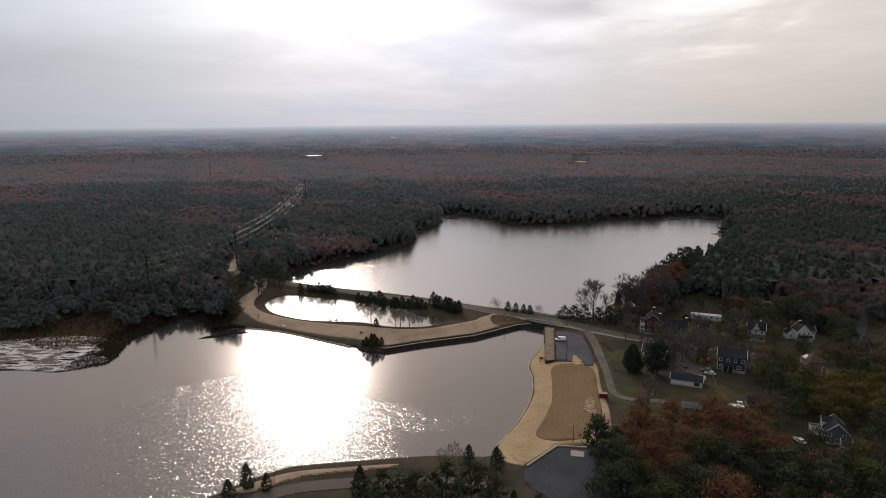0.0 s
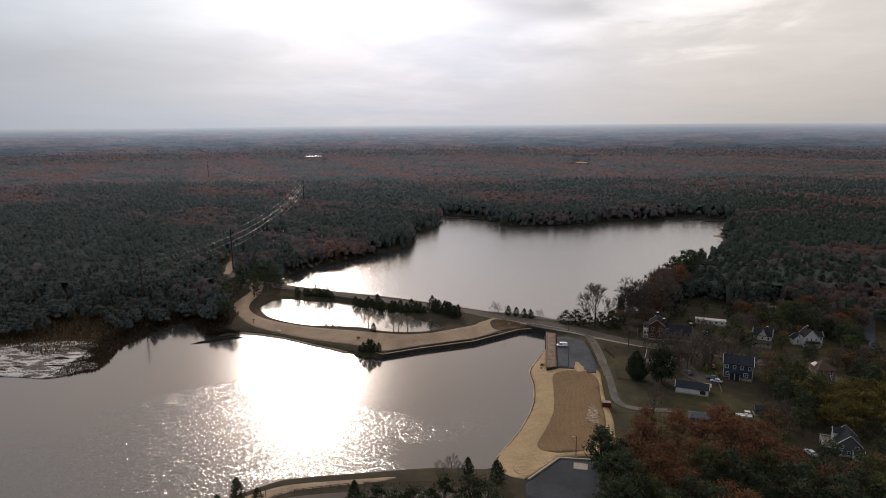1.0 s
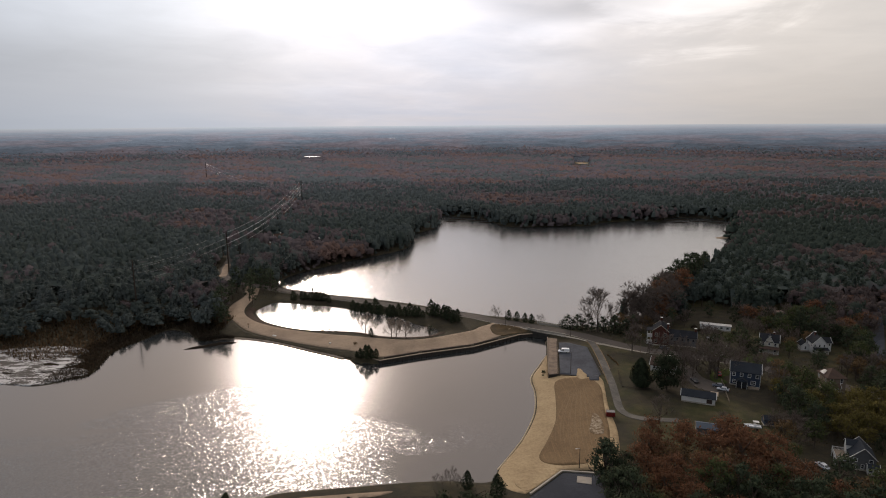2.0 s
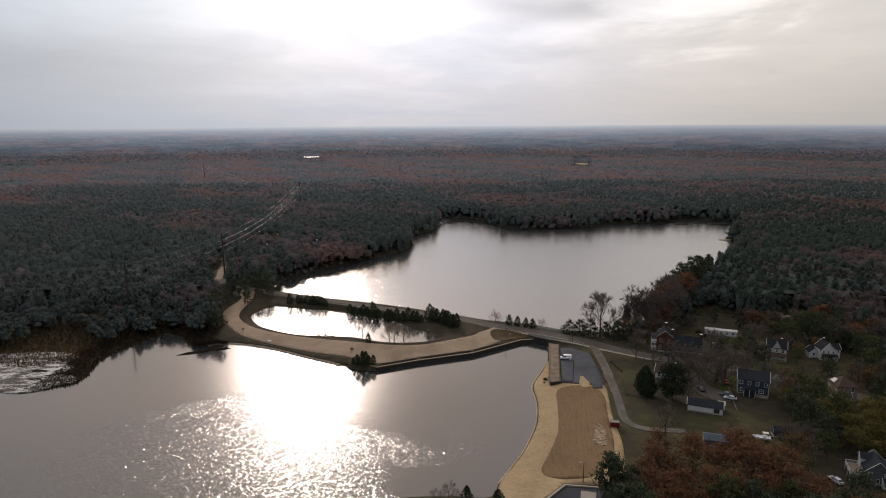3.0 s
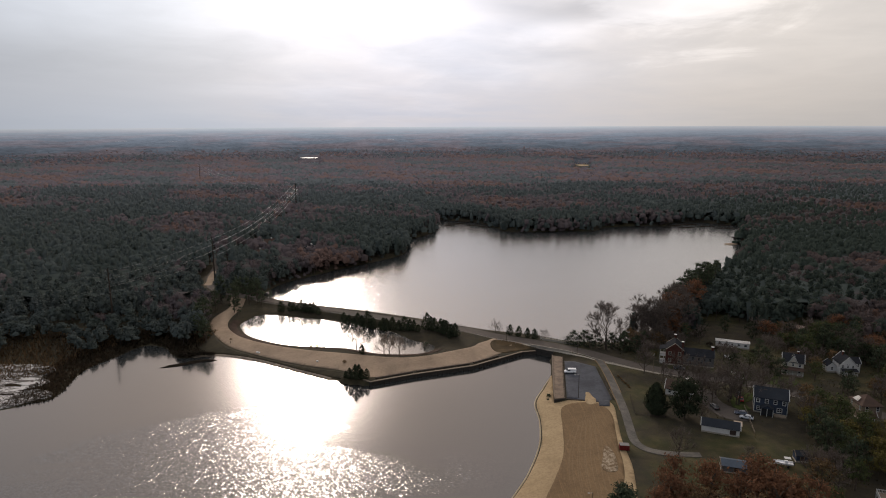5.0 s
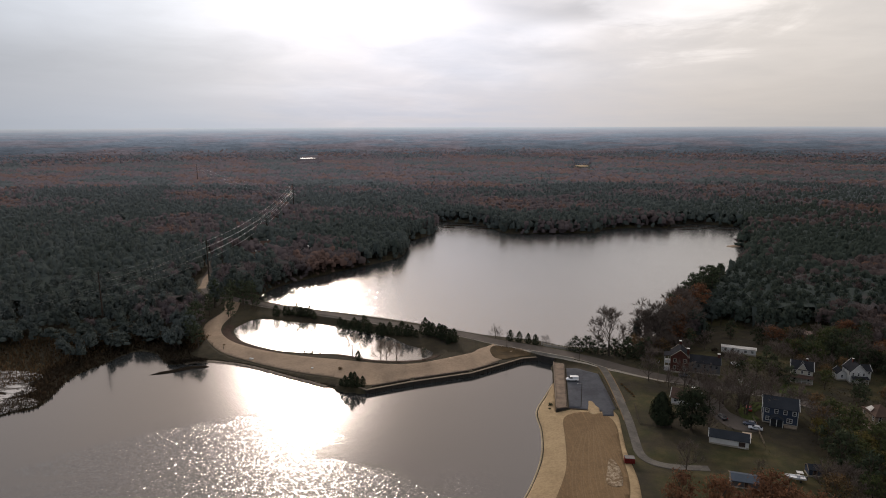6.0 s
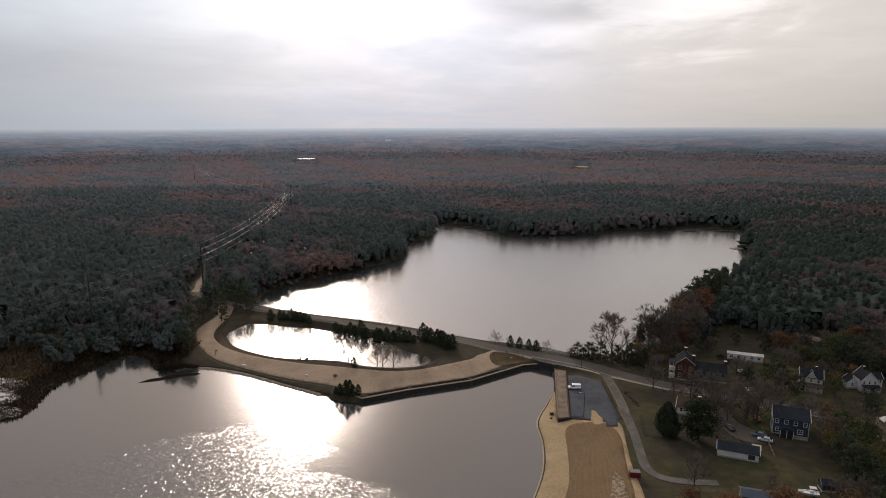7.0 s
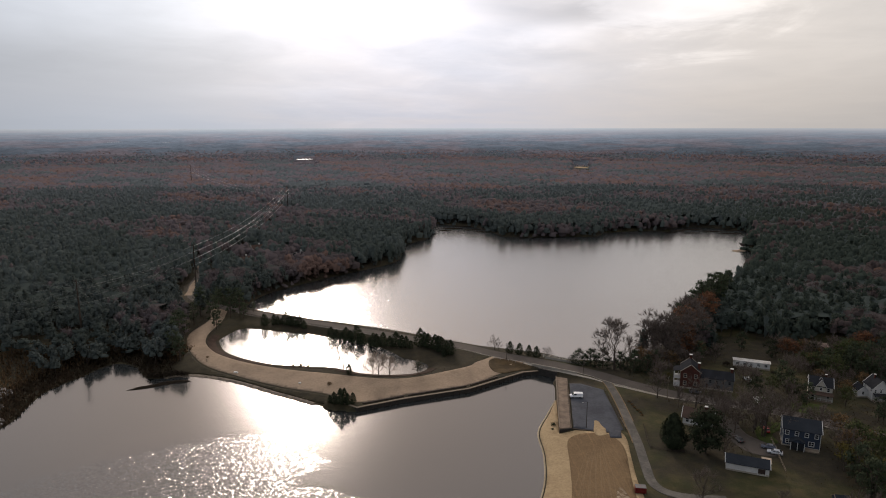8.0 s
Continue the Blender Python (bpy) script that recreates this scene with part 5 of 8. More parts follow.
plant([leafy_tree(51, MAT_RUST, 11, 5.8, "broad oak with rust-red autumn leaves"), leafy_tree(52, MAT_RUST, 10, 5.4, "broad oak with rust-red autumn leaves")], picked["rust"], "rust-coloured oaks", 5)
plant([leafy_tree(66, MAT_PINE, 11, 4.4, "dark bushy pine with branches to the ground", 80, 0.2), leafy_tree(67, MAT_CEDAR, 10, 4.0, "dark bushy pine with branches to the ground", 80, 0.2)], picked["dark"] + [(47.6, 181.5, 1.0), (49.2, 174.5, 1.1), (46.6, 168.0, 1.05), (46.8, 161.0, 1.1), (44.0, 155.0, 1.0), (50.5, 187.0, 0.8), (40.0, 150.0, 0.9)], "bushy pines of the near wood", 15)
plant([pine(53, 14, 3.8), pine(54, 13, 3.4), pine(55, 15, 3.6)], picked["pine"], "pines near the houses", 6)
plant([bare_tree(56, 11, "leafless brown tree among the houses", 2, 16), bare_tree(57, 10, "leafless brown tree among the houses", 2, 16)], picked["bare"], "leafless trees among the houses", 7)
plant([leafy_tree(58, MAT_TAWNY, 11, 5.2, "tree with thin tawny brown leaves", 60)], picked["tawny"], "tawny trees", 8)
plant([leafy_tree(59, MAT_YELLOW, 10, 5.2, "broad tree with yellow-green leaves")], picked["yellow"] + [(133, 212, 0.95), (144, 215, 1.0), (146, 210, 0.9), (160, 220, 1.0), (130, 217, 0.8)], "yellow-green trees", 9)
plant([leafy_tree(60, MAT_GREEN, 10, 5.0, "round tree with dull green leaves"), leafy_tree(61, MAT_GREEN, 11, 4.8, "round tree with dull green leaves")], picked["green"] + [(131.5, 240, 1.0), (139, 237, 1.05), (133, 231, 1.1), (128.5, 224.5, 1.0), (136, 224, 0.95), (141, 229, 1.0), (126.5, 217, 0.9), (122.5, 211, 0.8)], "dull green trees", 10)
plant([bare_tree(62, 11, "leafless tree with a pale twiggy crown", 2, 14)], [(75.5, 217.5, 0.75), (95.0, 212.5, 0.55), (108.1, 255.6, 0.95), (109.8, 253.4, 1.0), (99.5, 258.5, 0.9), (102.6, 266.5, 0.8), (97.0, 272.0, 0.7), (118.0, 268.0, 0.7), (131.5, 277.5, 0.9)], "leafless yard trees", 11)
plant([shrub(63, MAT_TAWNY, 1.1, "low brown clipped shrub")], [(74.2, 281.5, 0.8), (74.6, 279.0, 0.9), (74.7, 276.5, 1.0), (75.0, 274.0, 1.1), (75.4, 271.8, 1.0), (75.4, 269.8, 0.9)], "row of low shrubs by the lane", 12)
plant([shrub(64, MAT_CEDAR, 1.5, "small dark shrub against the concrete platform")], [(43.2, 266.5, 0.9), (42.4, 263.5, 0.55)], "shrubs at the platform", 13)
plant([shrub(65, MAT_TAWNY, 2.0, "bare brown bush on the pond bank")], [(-60.5, 322.6, 0.9), (-57.0, 322.0, 1.0), (-53.5, 321.4, 0.7), (-41, 300.5, 0.7), (-100.8, 331.0, 0.5)], "brown bushes round the pond", 14)

# ---- scrub, reeds and marsh ----
def tufts(name, x, y, rnd, tall, mat, label, category, blades=5, wide=0.35):
    n = len(x)
    z = np.array([lie(a, b) for a, b in zip(x, y)])
    k = blades
    a = rnd.uniform(0, 6.2832, (n, k))
    r0 = rnd.uniform(0, 0.5, (n, k)) * tall
    h = tall * rnd.uniform(0.5, 1.2, (n, k))
    bx, by = x[:, None] + r0 * np.cos(a), y[:, None] + r0 * np.sin(a)
    b = np.stack([bx, by, np.repeat(z[:, None], k, 1) - 0.1], -1).reshape(-1, 3)
    side = np.stack([-np.sin(a), np.cos(a), 0 * a], -1).reshape(-1, 3) * (wide * tall * rnd.uniform(0.5, 1.0, (n * k, 1)))
    tip = b + np.stack([0.35 * h * np.cos(a), 0.35 * h * np.sin(a), h], -1).reshape(-1, 3)
    v = np.stack([b - side, b + side, tip], 1).reshape(-1, 3)
    f = np.arange(len(v)).reshape(-1, 3)
    me = quad_mesh(name, v, f, mat, True)
    up = np.tile(np.array([0.0, 0.0, 1.0]), (len(v), 1)) + rnd.normal(0, 0.35, v.shape)
    up /= np.linalg.norm(up, axis=1, keepdims=True)
    g = np.cross(v[f[:, 1]] - v[f[:, 0]], v[f[:, 2]] - v[f[:, 0]])
    me.normals_split_custom_set_from_vertices([tuple(q) for q in up])
    return tagged(new(name, me), label, category, kind="stuff")


MAT_SCRUB = leaf_material("brown_winter_scrub", (0.044, 0.036, 0.020), (0.076, 0.056, 0.029), 0.5)
MAT_REED = leaf_material("dry_reeds", (0.085, 0.060, 0.038), (0.165, 0.112, 0.066), 0.5)
r = np.random.default_rng(23)
X, Y = scatter(r, -125, 50, 268, 420, 0.85)
dl, dp, du = signed(X, Y, LOWER), signed(X, Y, POND), signed(X, Y, UPPER)
tr = signed(X, Y, TRACK)
bank = (tr > 0.6) & (dl > 0.5) & (dp > 0.2) & (du > 0.6) & (to_line(X, Y, ROAD) > 4.4) & (to_line(X, Y, BULKHEAD) > 2.5) & (r.uniform(0, 1, X.shape) < 0.8)
bank &= ~((X > 20) & (Y < 312))
tufts("bank_scrub", X[bank], Y[bank], r, 0.28, MAT_SCRUB, "dark brown scrub on the banks round the pond", "scrub", 5, 0.5)
X, Y = scatter(r, -330, -108, 250, 345, 1.5)
dl = signed(X, Y, LOWER)
wet = (dl > 1.0) & (dl < 75) & (X < -112) & (Y > 290 + 6 * np.sin(X / 9)) & (np.abs(X) < 0.72 * Y + 40)
wet &= dl > 9 + 4 * np.sin(X / 7)
tufts("marsh_reeds", X[wet], Y[wet], r, 1.6, MAT_REED, "tawny dry reeds along the marshy shore", "reeds", 5, 0.24)
X, Y = scatter(r, -330, -108, 250, 345, 0.9)
dl = signed(X, Y, LOWER)
edge = (dl > 0.3) & (dl < 15 + 4 * np.sin(X / 7)) & (X < -112) & (Y > 262) & ~((X < -166) & (Y < 292)) & (r.uniform(0, 1, X.shape) < 0.9)
MAT_MARSH = leaf_material("dark_marsh_scrub", (0.050, 0.038, 0.028), (0.100, 0.074, 0.050), 0.5)
tufts("marsh_scrub", X[edge], Y[edge], r, 1.25, MAT_MARSH, "dark leafless scrub along the marshy lake edge", "scrub", 6, 0.22)
X, Y = scatter(r, -62, 20, 140, 186, 0.8)
low = (signed(X, Y, LOWER) > 1.5) & (r.uniform(0, 1, X.shape) < 0.8) & ((Y > 172 + 0.05 * X) | (Y < 158))
tufts("near_shore_grass", X[low], Y[low], r, 0.24, MAT_SCRUB, "dry brown grass on the near shore", "grass", 5, 0.4)
X, Y = scatter(r, 72, 215, 200, 350, 1.35)
g = (to_line(X, Y, ROAD) > 5) & (to_line(X, Y, SIDE_ROAD) > 3) & (r.uniform(0, 1, X.shape) < 0.7) & np.array([not any(math.hypot(a - hx, b - hy) < q for hx, hy, q in HOUSE_SPOTS) for a, b in zip(X, Y)])
g &= ~np.any([inside(X, Y, lawn) for lawn in LAWNS], axis=0) & (signed(X, Y, UPPER) > 1) & (X > 92 - 0.2 * (Y - 250))
tufts("village_undergrowth", X[g], Y[g], r, 0.40, MAT_SCRUB, "brown undergrowth between the houses", "undergrowth", 5, 0.5)
X, Y = scatter(r, 64, 162, 186, 356, 1.0)
lawn_spots = np.any([inside(X, Y, lawn) for lawn in LAWNS], axis=0) & (to_line(X, Y, SIDE_ROAD) > 2.2) & (to_line(X, Y, ROAD) > 4.2) & (r.uniform(0, 1, X.shape) < 0.5)
MAT_LAWN = leaf_material("winter_lawn", (0.044, 0.050, 0.016), (0.086, 0.070, 0.026), 0.5)
tufts("lawn_grass", X[lawn_spots], Y[lawn_spots], r, 0.22, MAT_LAWN, "short ochre winter grass of the yards", "grass", 4, 1.0)
GREEN_LAWNS = ([(107.5, 250), (112.4, 263), (120, 263), (122.5, 259.5), (114, 255), (113, 248.6)], [(130.5, 271.5), (135, 280), (144, 275.5), (139.5, 269.5)])
X, Y = scatter(r, 105, 146, 246, 284, 0.75)
fresh = np.any([inside(X, Y, lawn) for lawn in GREEN_LAWNS], axis=0) & (to_line(X, Y, ROAD) > 4.2)
MAT_FRESH = leaf_material("green_lawn", (0.062, 0.092, 0.020), (0.120, 0.140, 0.036), 0.5)
tufts("green_lawn_grass", X[fresh], Y[fresh], r, 0.20, MAT_FRESH, "short fresh green grass of two lawns", "grass", 4, 1.1)

def mud_material():
    m, n = material("wet_pale_mud_flat")
    at = n.add("NewGeometry", out=0)
    a = n.noise(n.stretch(at, 0.5, 1.3, 1.0), 0.22, 6.0, 0.7, 0.8)
    b = n.noise(at, 1.4, 4.0, 0.65)
    dark = n.ramp(n.math("ADD", a, n.math("MULTIPLY", n.math("SUBTRACT", b, 0.5), 0.45)), 0.45, 0.52)
    col = n.mix(dark, (0.33, 0.32, 0.31, 1), (0.040, 0.033, 0.027, 1))
    nb = n.add("Bump", Strength=0.7, Distance=0.2, Height=a)
    n.add("OutputMaterial", Surface=n.add("BsdfPrincipled", Base_Color=col, Roughness=n.ramp(dark, 0, 1, 0.3, 0.9, False), Normal=nb))
    return m


# mud flats with pale ice-grey shallows beside the marsh
MAT_MUD = mud_material()
mud = tagged(draped("ground_mud_flat", smooth_ring([(-152, 270.4), (-158, 265), (-167, 259), (-180, 260.0), (-194, 261.4), (-236, 256), (-262, 250), (-264, 292), (-236, 297), (-214, 299), (-202, 302), (-186, 304), (-172, 302), (-166, 297), (-168, 290), (-161, 285), (-163, 278), (-155, 275)], 4), MAT_MUD, 0.35, 1.6), "pale wet mud flat at the marsh edge", "mud flat", kind="structure")
def mound(name, cx, cy, long_, wide_, turn, high, level, mat, label, category, seed):
    """A low lump of mud or peat with an uneven rim, standing out of the water."""
    q = random.Random(seed)
    n = 18
    rim = [1 + 0.28 * math.sin(2 * a + seed) + 0.16 * math.sin(5 * a + 2.1 * seed) + q.uniform(-0.10, 0.10) for a in (6.2832 * i / n for i in range(n))]
    vs, fs = [], []
    for scale, z in ((1.15, -0.8), (1.0, -0.02), (0.72, 0.65 * high), (0.35, high)):
        for i in range(n):
            a = 6.2832 * i / n
            u, v = long_ * scale * rim[i] * math.cos(a), wide_ * scale * rim[i] * math.sin(a)
            c, s_ = math.cos(radians(turn)), math.sin(radians(turn))
            vs.append((cx + u * c - v * s_, cy + u * s_ + v * c, level + z + (q.uniform(-0.12, 0.12) * high if z > 0 else 0)))
    for k in range(3):
        for i in range(n):
            j = (i + 1) % n
            fs.append((k * n + i, k * n + j, (k + 1) * n + j, (k + 1) * n + i))
    fs.append(tuple(3 * n + i for i in range(n)))
    return tagged(new(name, sheet_mesh(name, vs, fs, mat, True)), label, category, kind="structure")


MAT_PEAT = rough_paint("wet_dark_peat", (0.030, 0.023, 0.017), (0.016, 0.013, 0.010), 0.8, 4.0, 0.95, 0.6, 0.12, 0.8, spec=0.0)
mound("ground_mud_spit", -115.0, 304.0, 6.6, 1.5, 22, 0.55, 0.0, MAT_PEAT, "low dark mud spit in the lake", "mud spit", 1)
mound("ground_mud_spit", -106.6, 308.6, 5.2, 1.5, 12, 0.6, 0.0, MAT_PEAT, "low dark mud spit in the lake", "mud spit", 2)
for k, (hx, hy, hl, hw, ht) in enumerate(((-174, 281, 9.0, 2.0, -12), (-164, 277, 6.0, 1.6, 20), (-171, 272, 5.0, 1.6, -10), (-183, 290, 8.0, 0.9, -20), (-192, 276, 7.0, 0.8, -14), (-199, 287, 9.0, 0.8, -16), (-187, 271, 5.0, 0.8, -12), (-206, 279, 9.0, 0.9, -14), (-195, 268, 6.0, 0.8, -8), (-177, 296, 6.0, 0.8, -18))):
    mound("ground_peat_bank", hx, hy, hl, hw, ht, 0.45 + 0.08 * hw, 0.25, MAT_PEAT, "dark peat bank on the wet mud flat", "peat bank", 11 + k)
for k, (hx, hy, hl, hw, ht) in enumerate(((18, 699, 12, 1.6, 4), (30, 712, 10, 1.6, -6), (38, 690, 9, 1.4, 8), (10, 686, 6, 0.9, 0), (46, 678, 8, 1.2, -10), (242, 681, 9, 1.4, 5), (258, 688, 12, 1.6, -4), (250, 668, 8, 0.9, 0), (274, 676, 9, 1.2, 6), (286, 664, 10, 1.3, -6), (296, 682, 9, 1.6, 8), (232, 672, 7, 0.8, 3), (118, 660, 14, 0.9, 2))):
    mound("ground_reed_islet", hx, hy, hl, hw, ht, 0.6, 1.0, MAT_PEAT, "low dark reedy islet in the upper lake", "islet", 31 + k)
mound("ground_sand_point", 255.5, 579, 6.0, 4.0, 10, 0.9, 1.0, MAT_TRACK, "small bare sandy point on the lake shore", "sand point", 51)

# the stony, half-flooded foot of the causeway bank
MAT_RUBBLE = rough_paint("wet_shore_rubble", (0.20, 0.165, 0.125), (0.060, 0.048, 0.038), 0.5, 3.0, 0.7, 0.8, 0.15, 0.9)
foot = smooth_ring([(-112, 313.2), (-103, 315.2), (-92, 312.4), (-82, 308.3), (-72, 302.6), (-62, 296.3), (-53, 291.2), (-45, 286.4)], 6, False)
shoal = tagged(draped("ground_stony_shoal", np.concatenate([foot + np.array([0.5, 0.9]), (foot + np.array([-0.45, -0.9]) * (0.75 + 0.6 * np.sin(np.arange(len(foot)) * 1.7))[:, None])[::-1]]), MAT_RUBBLE, 0.40, 0.8), "pale rubble and silt at the foot of the bank", "shoal", kind="structure")
spots = np.concatenate([foot[i] + r.normal(0, 1, (14, 2)) * np.array([0.9, 0.9]) for i in range(len(foot))])
verts, faces = [], []
for sx, sy in spots:
    q = r.uniform(0.12, 0.42)
    k = len(verts)
    zz = max(lie(sx, sy), -0.15)
    ring_ = [(sx + q * math.cos(a) * r.uniform(0.7, 1.2), sy + q * math.sin(a) * r.uniform(0.7, 1.2)) for a in np.arange(0, 6.2, 1.2567)]
    verts += [(a, b, zz - 0.2) for a, b in ring_] + [(a * 0.6 + sx * 0.4, b * 0.6 + sy * 0.4, zz + q * r.uniform(0.4, 0.8)) for a, b in ring_]
    faces += [(k + i, k + (i + 1) % 5, k + 5 + (i + 1) % 5, k + 5 + i) for i in range(5)] + [(k + 5, k + 6, k + 7, k + 8, k + 9)]
tagged(new("shore_stones", sheet_mesh("shore_stones", verts, faces, MAT_RUBBLE)), "scattered grey-brown stones along the bank's foot", "stones", kind="stuff")

# ---- walls, bridge, rails ----
MAT_WHITE = rough_paint("weathered_white_paint", (0.56, 0.55, 0.53), (0.36, 0.35, 0.33), 0.5, 5.0, 0.7, 0.15, 0.02, 0.4)
MAT_CREAM = rough_paint("cream_clapboard", (0.48, 0.45, 0.38), (0.34, 0.31, 0.25), 0.5, 6.0, 0.8, 0.3, 0.03, 0.4)
MAT_NAVY = rough_paint("slate_blue_clapboard", (0.040, 0.052, 0.076), (0.027, 0.035, 0.052), 0.5, 6.0, 0.75, 0.3, 0.03, 0.4)
MAT_TAN = rough_paint("tan_shingle_siding", (0.20, 0.155, 0.12), (0.13, 0.10, 0.078), 0.6, 7.0, 0.85, 0.4, 0.03, 0.5)
MAT_BRICK = rough_paint("old_red_brick", (0.080, 0.030, 0.022), (0.048, 0.022, 0.018), 0.8, 9.0, 0.9, 0.4, 0.03, 0.6)
MAT_GREYWALL = rough_paint("grey_painted_siding", (0.105, 0.105, 0.105), (0.066, 0.066, 0.067), 0.6, 7.0, 0.8, 0.3, 0.03, 0.4)
MAT_ROOF = rough_paint("charcoal_shingle_roof", (0.026, 0.027, 0.031), (0.015, 0.016, 0.018), 0.35, 5.0, 0.9, 0.5, 0.04, 0.6, spec=0.02)
MAT_ROOFBLUE = rough_paint("blue_grey_shingle_roof", (0.030, 0.034, 0.040), (0.019, 0.022, 0.027), 0.35, 5.0, 0.9, 0.5, 0.04, 0.5, spec=0.03)
MAT_ROOFBROWN = rough_paint("brown_shingle_roof", (0.075, 0.048, 0.037), (0.044, 0.030, 0.024), 0.35, 5.0, 0.85, 0.5, 0.04, 0.6)
MAT_ROOFPALE = rough_paint("pale_metal_roof", (0.48, 0.47, 0.45), (0.24, 0.22, 0.20), 0.5, 3.0, 0.45, 0.2, 0.03, 0.7)
MAT_RUSTROOF = rough_paint("rusty_tin_roof", (0.26, 0.20, 0.17), (0.12, 0.070, 0.050), 0.6, 3.0, 0.5, 0.3, 0.03, 0.8)
MAT_TARP = rough_paint("blue_grey_tarpaulin", (0.060, 0.078, 0.102), (0.038, 0.050, 0.066), 0.6, 4.0, 0.5, 0.3, 0.05, 0.5)
MAT_WOOD = rough_paint("grey_weathered_boards", (0.22, 0.175, 0.13), (0.12, 0.095, 0.072), 0.9, 8.0, 0.85, 0.3, 0.03, 0.6)
MAT_DARKWOOD = rough_paint("dark_creosote_timber", (0.060, 0.047, 0.038), (0.030, 0.024, 0.020), 0.9, 8.0, 0.85, 0.3, 0.03, 0.6)
MAT_METAL = rough_paint("galvanised_steel", (0.33, 0.33, 0.34), (0.20, 0.20, 0.21), 1.0, 9.0, 0.45, 0.1, 0.01, 0.4, metallic=0.7)
MAT_DUMPSTER = rough_paint("faded_red_paint", (0.17, 0.022, 0.020), (0.085, 0.014, 0.013), 1.0, 7.0, 0.5, 0.2, 0.02, 0.5)
MAT_DOOR = rough_paint("dark_painted_door", (0.060, 0.040, 0.034), (0.036, 0.026, 0.022), 1.5, 8.0, 0.6)


def glass_material():
    m, n = material("dark_window_glass")
    at = n.add("NewGeometry", out=0)
    f = n.noise(at, 1.5, 2.0)
    n.add("OutputMaterial", Surface=n.add("BsdfPrincipled", Base_Color=n.mix(f, (0.012, 0.014, 0.017, 1), (0.030, 0.032, 0.036, 1)), Roughness=0.06, IOR=1.5))
    return m


MAT_GLASS = glass_material()


def wall_along(line, thick, low, high, name, mat, parent, label="", out=0.0):
    """A wall of even thickness on a line, with mitred corners."""
    p = np.asarray(line, float)
    t = np.gradient(p, axis=0)
    t[0], t[-1] = p[1] - p[0], p[-1] - p[-2]
    n = np.stack([t[:, 1], -t[:, 0]], -1) / np.linalg.norm(t, axis=1, keepdims=True)
    a, b = p + n * (out + thick / 2), p + n * (out - thick / 2)
    bm = bmesh.new()
    rows = [[bm.verts.new((*q, z)) for q, z in ((a[i], low), (b[i], low), (b[i], high), (a[i], high))] for i in range(len(p))]
    for i in range(len(p) - 1):
        for k in range(4):
            bm.faces.new((rows[i][k], rows[i][(k + 1) % 4], rows[i + 1][(k + 1) % 4], rows[i + 1][k]))
    bm.faces.new(rows[0])
    bm.faces.new(rows[-1][::-1])
    bmesh.ops.recalc_face_normals(bm, faces=bm.faces[:])
    return part(name, bm, mat, parent, label)


quay = empty("bulkhead", Matrix(), "dark timber bulkhead with a weathered cap along the basin", "bulkhead")
QUAY_LINE = [(-34.0, 285.2)] + BULKHEAD
wall_along(QUAY_LINE, 0.7, -2.2, 1.55, "sheeting", MAT_WALLDARK, quay)
wall_along(QUAY_LINE, 0.95, 1.554, 1.78, "cap", MAT_WOOD, quay, "weathered timber cap")
for i in range(len(QUAY_LINE) - 1):
    (ax, ay), (bx, by) = QUAY_LINE[i], QUAY_LINE[i + 1]
    L = math.hypot(bx - ax, by - ay)
    nx_, ny_ = (by - ay) / L, -(bx - ax) / L
    for k in range(int(L / 2.4)):
        u = (k + 0.5) * 2.4 / L
        bm = bmesh.new()
        vs, fs = [], []
        tube(vs, fs, (0, 0, -2.2), (0, 0, 1.4), 0.16, 0.15, 6)
        part("pile", sheet_mesh("pile", vs, fs, MAT_DARKWOOD, True), None, quay, at=pose(ax + u * (bx - ax) + nx_ * 0.5, ay + u * (by - ay) + ny_ * 0.5, 0))
for run in ([(-25.6, 283.4), (-10.6, 290.0)], [(-8.8, 290.8), (14.0, 299.2)], [(15.8, 300.2), (27.5, 308.6)]):
    berm = empty("timber_kerb", Matrix(), "low dark timber kerb behind the bulkhead", "kerb", "kerbs behind the bulkhead")
    zk = max(lie(*run[0]), lie(*run[1]))
    wall_along(run, 0.7, 1.3, zk + 0.55, "beam", MAT_DARKWOOD, berm)

# the bridge over the outlet basin
bridge = empty("road_bridge", Matrix(), "low concrete road bridge over the spillway", "bridge")
wall_along([(45.4, 315.6), (52.6, 310.6)], 0.8, -2.2, 3.0, "abutment", MAT_WALLDARK, bridge, "dark wet spillway wall")
wall_along([(43.4, 318.6), (60.6, 308.6)], 0.35, 2.0, 3.75, "parapet", MAT_CONCRETE, bridge)
wall_along([(50.4, 328.2), (66.2, 318.8)], 0.35, 2.0, 3.6, "parapet", MAT_CONCRETE, bridge)

deck = empty("concrete_pier", Matrix(), "long pale concrete platform beside the parking lot", "platform")
DECK = [(44.2, 260.6), (48.6, 261.4), (55.6, 304.2), (51.2, 306.0)]
bm = bmesh.new()
top = [bm.verts.new((x, y, 2.85)) for x, y in DECK]
bot = [bm.verts.new((x, y, -1.5)) for x, y in DECK]
bm.faces.new(top)
for i in range(4):
    bm.faces.new((bot[i], bot[(i + 1) % 4], top[(i + 1) % 4], top[i]))
bmesh.ops.recalc_face_normals(bm, faces=bm.faces[:])
part("slab", bm, rough_paint("dirty_tan_concrete", (0.225, 0.172, 0.128), (0.120, 0.090, 0.068), 0.35, 2.5, 0.9, 0.4, 0.05, 0.8), deck)
wall_along([(44.35, 260.7), (51.3, 305.9)], 0.3, 2.5, 3.25, "kerb", MAT_WOOD, deck, "weathered edge beam")
